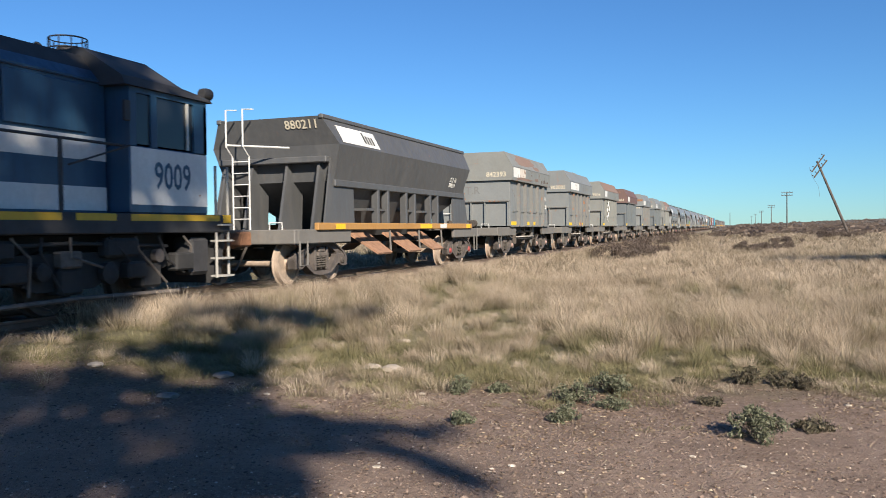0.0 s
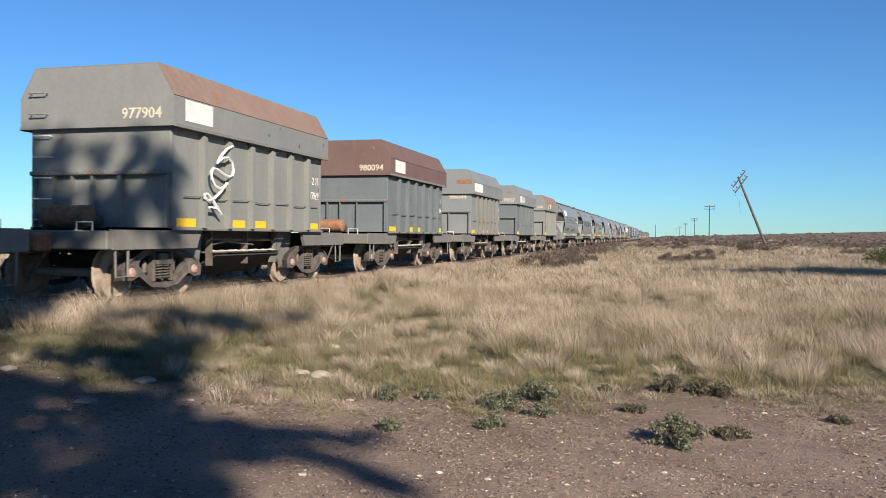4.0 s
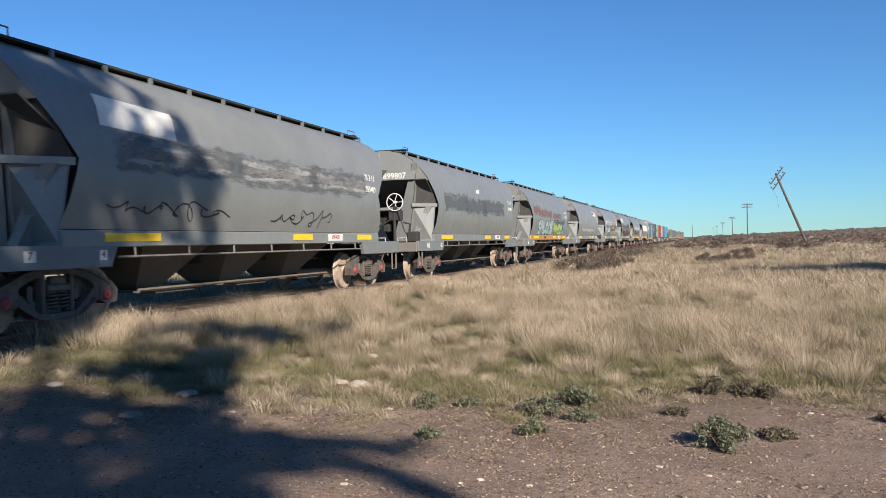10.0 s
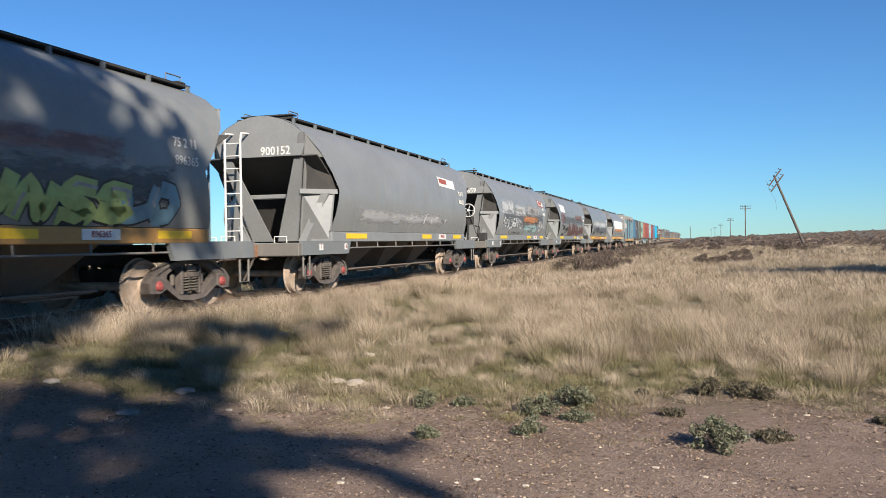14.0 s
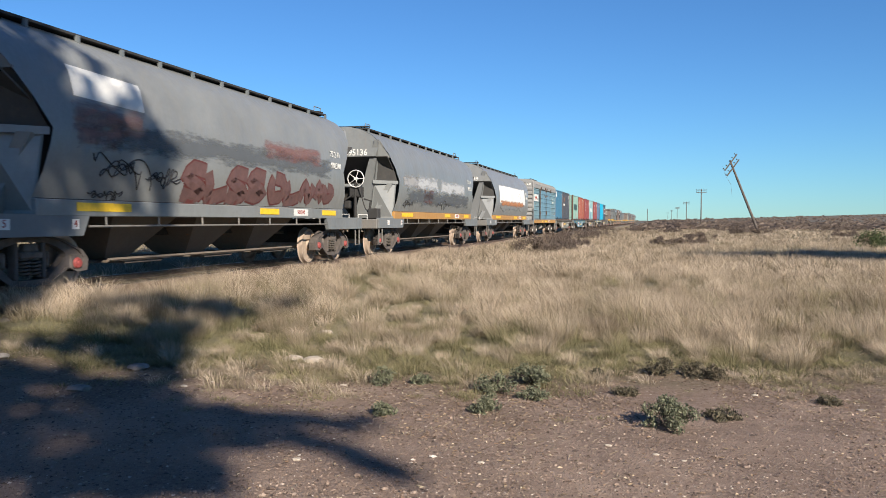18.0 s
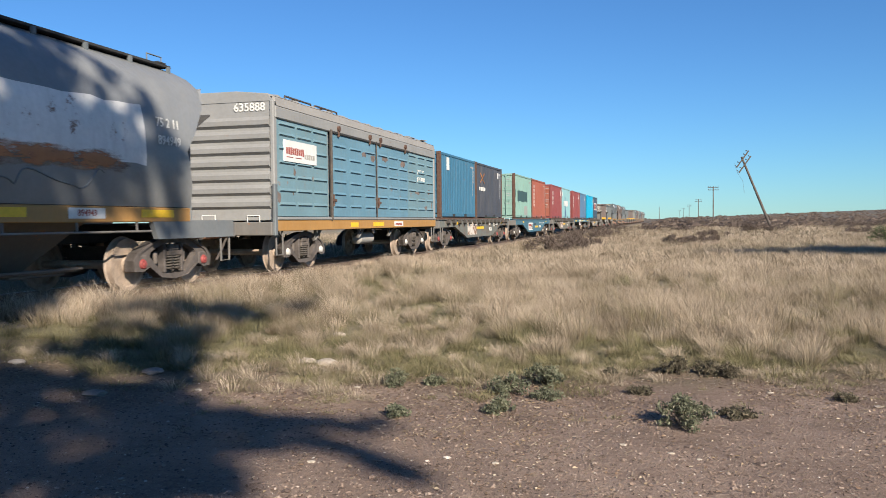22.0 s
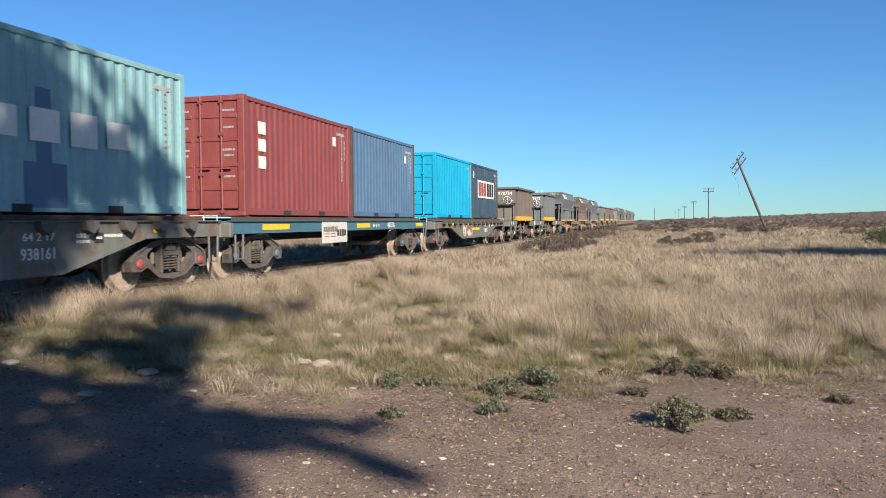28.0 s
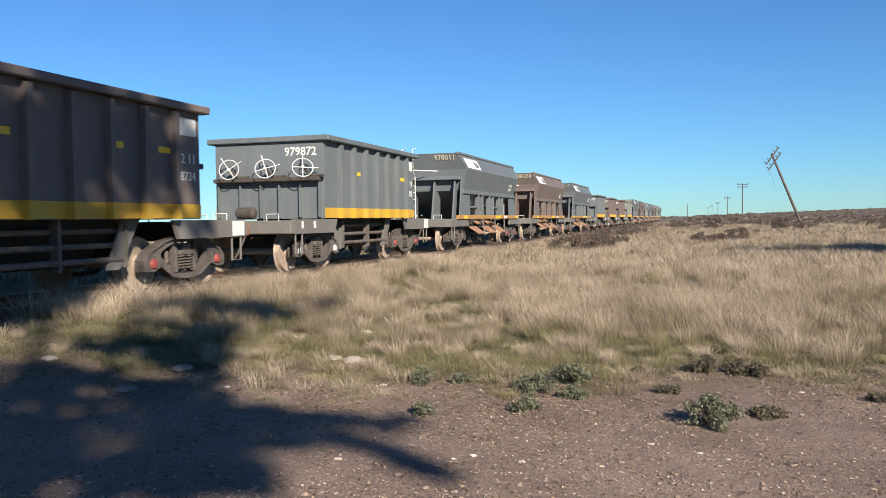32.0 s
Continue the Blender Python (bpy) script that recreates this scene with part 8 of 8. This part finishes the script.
# ---- dry shrubs ----
SHRUB = straw_material("grey_brown_shrub_twigs", (0.155, 0.118, 0.098), (0.075, 0.057, 0.048), (0.115, 0.09, 0.07))


def shrub(x, y, r, h, seed, label="grey-brown bare twiggy shrub in dry grass", leafy=None):
    rnd = random.Random(seed)
    z = float(lift_at(np.float64(x), np.float64(y)))
    s = thing("shrub", (x, y, z), label, "shrub", "dry shrubs on the plain")
    stems = Shape()
    tips = []
    for k in range(18):
        a, d = rnd.uniform(0, 6.28), r * rnd.uniform(0.2, 1)
        t = (d * math.cos(a), d * math.sin(a), h * rnd.uniform(0.4, 1.0) * (1.1 - 0.45 * d / r))
        stems.tube([(0, 0, 0), (t[0] * 0.35, t[1] * 0.35, t[2] * 0.55), t], 0.016, 4, 0.005)
        tips.append(t)
    tagged(part("stem_clump", stems, BARK, s), kind="stuff")
    leaf_cloud("foliage", tips, [0.24 * h + 0.1] * len(tips), 1500, 0.05, leafy or SHRUB, s, 0.8)
    return s


shrub(10.6, 45.5, 0.75, 1.15, 77, "dark green dense bush in dry grass", TREE_LEAF)
for k, (x, y, r, h) in enumerate(((-5.4, 38, 1.3, 0.9), (-4.6, 41, 1.2, 0.8), (-5.6, 45, 1.5, 1.0), (-5.8, 50, 1.4, 1.0), (-4.4, 47, 1.1, 0.7), (-5.7, 57, 1.6, 1.1), (-5.4, 66, 1.5, 1.0), (-5.8, 78, 1.8, 1.1), (-5.5, 92, 2.0, 1.2),
                                  (0.6, 47, 1.6, 0.6), (2.2, 49, 1.3, 0.55), (6.9, 75, 1.4, 0.9), (9.2, 79, 1.6, 1.0), (12.6, 52, 1.2, 0.6), (3.0, 62, 1.5, 0.6), (14.5, 70, 1.6, 0.7), (8.0, 100, 2.2, 1.0), (1.5, 88, 1.8, 0.7),
                                  (17, 95, 2.2, 1.1), (22, 105, 2.5, 1.0), (-2.6, 105, 2.0, 0.9), (4.5, 125, 2.6, 1.2), (13, 135, 2.8, 1.2), (27, 140, 3.0, 1.2))):
    shrub(x, y, r * 0.85, h * 0.85, 90 + k)


def far_scrub():
    """The dark belt of low brush towards the skyline."""
    rnd = np.random.default_rng(5)
    n = 2600
    d = 120 * (900 / 120) ** rnd.uniform(0, 1, n)
    a = np.radians(rnd.uniform(-24, 22, n))
    x, y = -d * np.sin(a), d * np.cos(a)
    ok = np.abs(x + 9.8) > 6
    x, y, d = x[ok], y[ok], d[ok]
    n = len(x)
    per = 14
    z = lift_at(x, y)
    sz = rnd.uniform(0.3, 0.8, n) * (1 + d / 900)
    c = np.repeat(np.stack([x, y, z], -1), per, 0)
    s = np.repeat(sz, per)
    p = c + np.stack([rnd.normal(0, 1.0, n * per), rnd.normal(0, 1.0, n * per), np.abs(rnd.normal(0.25, 0.3, n * per))], -1) * s[:, None]
    w = s * rnd.uniform(0.25, 0.6, n * per)
    t = rnd.uniform(-0.5, 0.5, n * per)
    pts = np.stack([p + np.stack([-w, t * 0, -w * 0.4], -1), p + np.stack([w, t, -w * 0.3], -1), p + np.stack([w * 0.7, t, w * 0.6], -1), p + np.stack([-w * 0.6, -t, w * 0.5], -1)], 1)
    me = bpy.data.meshes.new("far_scrub")
    me.from_pydata(pts.reshape(-1, 3).tolist(), [], ((np.arange(n * per) * 4)[:, None] + np.array([[0, 1, 2, 3]])).tolist())
    at = me.attributes.new("rise", "FLOAT", "POINT")
    at.data.foreach_set("value", np.repeat(rnd.uniform(0, 1, n * per), 4).astype(np.float32))
    at = me.attributes.new("tone", "FLOAT", "POINT")
    at.data.foreach_set("value", np.repeat(rnd.uniform(0.3, 1, n * per), 4).astype(np.float32))
    me.materials.append(SHRUB)
    tagged(new("far_scrub", me), "dark low brush on the far plain", "scrub", "", "stuff")


far_scrub()

# ---- telegraph poles ----
POLE = plain("dark_weathered_pole_wood", (0.085, 0.07, 0.06), 0.9, 0, 0.35, 3, 0.5)
PORCELAIN = plain("brown_glazed_insulator", (0.045, 0.036, 0.03), 0.7, 0, 0.1, 10, 0)
WIRE = plain("old_wire", (0.10, 0.09, 0.08), 0.6, 0.5, 0.2, 10, 0)


def telegraph_pole(x, y, h, lean, label, arms=2, hanging=False, arm=0.95):
    z = float(lift_at(np.float64(x), np.float64(y)))
    p = thing("telegraph_pole", Matrix.Translation((x, y, z - 0.3)) @ pose(0, 0, 0, 0, lean, 0), label, "pole", "telegraph poles along the line")
    part("post", Shape().tube([(0, 0, 0), (0, 0, h * 0.5), (0, 0, h + 0.3)], 0.14, 10, 0.095), POLE, p)
    for k in range(arms):
        zz = h + 0.05 - k * 0.55
        tilt = Matrix.Translation((0, 0, zz)) @ pose(0, 0, 0, 0, -34 if hanging else 0, 0)
        a = part("cross_arm", Shape().box(-arm, arm, -0.16, -0.06, -0.06, 0.06, 0.015), POLE, p, "", tilt)
        for xx in (-0.85, -0.45, 0.45, 0.85):
            part("insulator", shared("insulator", lambda: Shape().turned([(0.02, -0.02), (0.02, 0.08), (0.045, 0.09), (0.05, 0.15), (0.03, 0.2)], (0, 0, 0), "z", 8), PORCELAIN), None, a, "", (xx * arm / 0.95, -0.11, 0.06))
    if hanging:
        part("loose_wire", Shape().tube([(-0.8, -0.12, h), (-0.9, -0.1, h - 0.8), (-0.72, 0.05, h - 1.9), (-1.0, 0.1, h - 3.0)], 0.012, 4), WIRE, p, "loose wire hanging from the arm")
    return p


telegraph_pole(9.62, 82.0, 7.65, -21.3, "leaning dark wooden telegraph pole with two cross-arms", 2, True)
for x, y, h in ((9.4, 184, 8.2), (10.1, 292, 7.9), (10.4, 430, 8.0), (10.6, 600, 8.0), (10.8, 800, 8.0)):
    telegraph_pole(x, y, h, 0, "upright wooden telegraph pole far along the line", 2, False, 1.1)
telegraph_pole(-3.4, 345, 6.5, 0, "thin upright post far along the track", 0)


# ---- trees behind the standpoint, whose shade falls across the road ----
FARTHER = 1.85      # how far the crowns stand back


def shade_from(px, py, pz, back):
    """The spot in the crown, that many metres back towards the sun, whose shade falls on the point."""
    back = back * FARTHER
    flat = Vector((to_sun.x, to_sun.y, 0)).normalized() * back
    return Vector((px + flat.x, py + flat.y, pz + back * math.tan(radians(SUN_EL))))


def tree(x, y, trunk_h, boughs, leaf, count, seed, label, spray, dense):
    """A trunk, a limb to each bough and sprays of leaves; a bough is given by where its shade falls, its reach and its distance."""
    rnd = random.Random(seed)
    z = float(lift_at(np.float64(x), np.float64(y)))
    foot = Vector((x, y, z))
    t = thing("tree", (x, y, z), label, "tree", "")
    top = Vector((0.2, 0.1, trunk_h))
    part("trunk", Shape().tube([(0, 0, -0.1), (0.08, 0.0, trunk_h * 0.5), tuple(top)], 0.26, 10, 0.17), BARK, t)
    cen = []
    for (px, py, pz, back), r in boughs:
        c = shade_from(px, py, pz, back) - foot
        if r < 0.38 or rnd.random() < 0.45:
            mid = None
        else:
            mid = top.lerp(c, 0.5) + Vector((rnd.uniform(-0.3, 0.3), rnd.uniform(-0.3, 0.3), 0.35))
            part("limb", Shape().tube([tuple(top * 0.85), tuple(mid), tuple(c)], 0.035, 6, 0.008), BARK, t)
        upright = pz > 0.6
        for _ in range(max(2, int(dense * ((0.7 if py > 9.5 and pz > 3.05 else 1.0 if py > 9.5 else 1.9 if pz < 3.3 else 0.95) if upright else 1.15) * r ** 2))):
            a, d = rnd.uniform(0, 6.283), r * math.sqrt(rnd.uniform(0, 1))
            u, v = d * math.cos(a), d * math.sin(a)
            spot = shade_from(px, py + u, pz + v, back) if upright else shade_from(px + u, py + v, pz, back)
            cen.append(tuple(spot + to_sun * rnd.uniform(-0.7, 0.7) - foot))
    leaf_cloud("crown", cen, [spray], count, leaf, TREE_LEAF, t, 1.0)
    return t


BOUGHS = []


def branch(a, b, back, r0, r1, n):
    """Boughs along a branch, from where the shade of its root end falls to that of its tip, with their reach."""
    for k in range(n):
        u = k / (n - 1)
        BOUGHS.append((tuple(p + (q - p) * u for p, q in zip(a, b)) + (back,), r0 + (r1 - r0) * u))


# boughs that shade the road
branch((-5.9, 6.7, 0), (-3.3, 5.85, 0), 13.2, 0.42, 0.34, 6)
branch((-3.3, 5.9, 0), (-2.25, 5.95, 0), 12.7, 0.27, 0.14, 5)
branch((-6.2, 6.0, 0), (-4.3, 5.7, 0), 13.2, 0.45, 0.36, 4)
branch((-4.2, 5.6, 0), (-3.1, 5.35, 0), 12.7, 0.42, 0.38, 3)
branch((-3.5, 4.9, 0), (-2.9, 4.75, 0), 12.3, 0.46, 0.34, 2)
branch((-3.4, 4.45, 0), (-2.7, 4.15, 0), 12.2, 0.44, 0.30, 3)
branch((-2.6, 5.38, 0), (-1.65, 4.95, 0), 12.2, 0.13, 0.11, 4)
branch((-5.4, 5.2, 0), (-4.3, 4.6, 0), 12.8, 0.44, 0.34, 4)
branch((-4.3, 3.8, 0), (-3.5, 3.6, 0), 12.1, 0.42, 0.50, 2)
branch((-5.2, 4.4, 0), (-4.1, 4.2, 0), 12.6, 0.50, 0.34, 3)
branch((-7.2, 6.1, 0), (-6.5, 5.2, 0), 13.6, 0.50, 0.60, 2)
branch((-8.0, 5.2, 0), (-8.6, 6.3, 0.2), 14.2, 0.70, 0.60, 2)
branch((-9.0, 7.0, 0.4), (-9.9, 7.6, 0.4), 14.8, 0.70, 0.50, 2)
# boughs that shade the grass
branch((-6.57, 7.83, 0.22), (-5.18, 7.56, 0.22), 14.3, 0.40, 0.38, 4)
branch((-4.95, 7.3, 0.2), (-4.28, 6.3, 0.1), 13.8, 0.29, 0.28, 4)
branch((-5.67, 8.55, 0.22), (-6.66, 10.17, 0.22), 14.9, 0.43, 0.43, 3)
branch((-6.6, 10.9, 0.22), (-5.8, 11.9, 0.22), 15.3, 0.43, 0.30, 3)
branch((-6.3, 8.28, 0.3), (-5.1, 7.8, 0.3), 14.4, 0.42, 0.35, 4)
branch((-7.0, 10.8, 0.3), (-5.9, 10.7, 0.3), 15.2, 0.34, 0.34, 3)
branch((-7.5, 9.9, 0.4), (-5.8, 11.0, 0.4), 14.9, 0.36, 0.25, 5)
branch((-3.92, 4.64, 0), (-3.7, 4.31, 0), 12.5, 0.2, 0.22, 2)
branch((-7.16, 9.01, 0.3), (-5.92, 9.24, 0.3), 14.5, 0.26, 0.26, 4)
branch((-6.4, 6.56, 0.2), (-5.97, 6.89, 0.1), 13.9, 0.3, 0.26, 3)
# boughs that shade the passing train
BODY = TRACK_X + 1.49
branch((BODY, 12.1, 2.5), (BODY, 10.3, 2.2), 15.0, 0.30, 0.40, 4)
branch((BODY, 12.1, 2.75), (BODY, 10.2, 3.0), 15.0, 0.36, 0.45, 4)
branch((BODY, 11.2, 2.95), (BODY, 9.7, 3.5), 15.0, 0.36, 0.36, 3)
branch((BODY, 12.55, 2.75), (BODY, 12.4, 1.5), 15.0, 0.28, 0.34, 4)
branch((BODY, 12.2, 3.25), (BODY, 11.2, 3.6), 15.0, 0.20, 0.24, 4)
branch((BODY, 10.9, 2.7), (BODY, 9.5, 2.6), 15.0, 0.45, 0.50, 3)
branch((BODY, 9.5, 3.6), (BODY, 8.5, 4.3), 15.0, 0.38, 0.30, 3)
branch((BODY, 9.2, 4.1), (BODY, 7.2, 4.6), 15.0, 0.25, 0.45, 3)
branch((BODY, 8.9, 3.2), (BODY, 8.0, 2.7), 15.0, 0.50, 0.60, 2)
branch((BODY, 9.2, 2.0), (BODY, 8.6, 2.6), 15.0, 0.45, 0.50, 2)
branch((BODY, 10.6, 1.95), (BODY, 9.6, 1.7), 15.0, 0.30, 0.36, 3)
branch((BODY, 9.9, 1.4), (BODY, 8.3, 0.75), 15.0, 0.40, 0.50, 4)
branch((BODY, 8.8, 2.0), (BODY, 8.0, 1.5), 15.0, 0.50, 0.60, 2)
branch((BODY, 8.0, 3.8), (BODY, 6.0, 4.3), 15.0, 0.42, 0.80, 3)
branch((BODY, 7.0, 3.3), (BODY, 4.4, 2.8), 14.9, 0.70, 0.90, 3)
branch((BODY, 7.0, 2.1), (BODY, 4.4, 1.4), 14.9, 0.70, 0.90, 3)
branch((BODY, 9.3, 0.65), (BODY, 7.0, 0.9), 15.0, 0.35, 0.60, 3)
branch((BODY, 7.9, 4.7), (BODY, 5.5, 5.8), 15.0, 0.45, 0.70, 4)
branch((BODY, 6.2, 4.9), (BODY, 4.4, 4.2), 14.9, 0.60, 0.90, 2)
branch((BODY, 8.6, 4.4), (BODY, 6.6, 5.3), 15.0, 0.55, 0.70, 4)
branch((BODY, 6.8, 4.2), (BODY, 4.4, 5.5), 15.0, 0.80, 0.90, 4)
branch((BODY, 5.6, 6.2), (BODY, 3.6, 6.6), 15.0, 0.70, 0.90, 3)
branch((BODY, 4.2, 5.0), (BODY, 2.6, 4.0), 15.0, 0.90, 0.90, 3)
# and the end walls of the wagons as they come up
branch((-9.0, 10.3, 4.4), (-10.9, 10.3, 4.1), 15.0, 0.45, 0.55, 4)
branch((-9.0, 10.4, 3.7), (-10.9, 10.2, 3.4), 15.0, 0.40, 0.50, 3)
branch((-8.9, 12.2, 3.2), (-10.8, 12.0, 3.3), 15.0, 0.30, 0.42, 4)
branch((-9.2, 12.2, 2.3), (-10.9, 12.0, 2.2), 15.0, 0.32, 0.45, 4)
branch((-8.9, 12.2, 1.5), (-10.9, 12.0, 1.4), 15.0, 0.30, 0.50, 4)
tree(9.7, -13.3, 8.4, BOUGHS, 0.07, 130000, 3, "leafy tree beside the road, casting broken shade", 0.15, 54)
tree(22.7, 18.2, 5.8, [((2.4, 35.5, 0.35, 13.0), 0.9), ((3.6, 35.5, 0.35, 13.0), 1.5), ((5.2, 36.0, 0.35, 13.0), 2.2), ((6.9, 36.4, 0.2, 12.8), 2.6), ((8.8, 36.6, 0.2, 12.5), 3.2), ((11.0, 37.0, 0.2, 12.0), 3.6)],
     0.2, 70000, 8, "rounded tree beside the field, casting a long shadow", 0.5, 11)


# ---- what moves: the train rolls past at an almost even pace ----
def rolled(t):
    u = min(1.0, max(0.0, (t - 8.5) / 4.5))
    return SPEED * t - LAG * u * u * (3 - 2 * u)


def motions():
    for ob in ROLLING:
        a = START[ob.name]
        walk(ob, [(t, pose(a.x, a.y - rolled(t), a.z)) for t in (k * 0.5 for k in range(65))])
    for e, group in AXLES.items():
        first, *others = group
        walk(first, [(k / FPS, pose(0, e * HALF_BASE, 0.455, math.degrees(rolled(k / FPS) / WHEEL_R))) for k in range(0, 32 * FPS + 1)])
        keys = first.animation_data
        for w in others:
            w.rotation_mode = "QUATERNION"
            w.animation_data_create().action = keys.action
            w.animation_data.action_slot = keys.action_slot


motions()
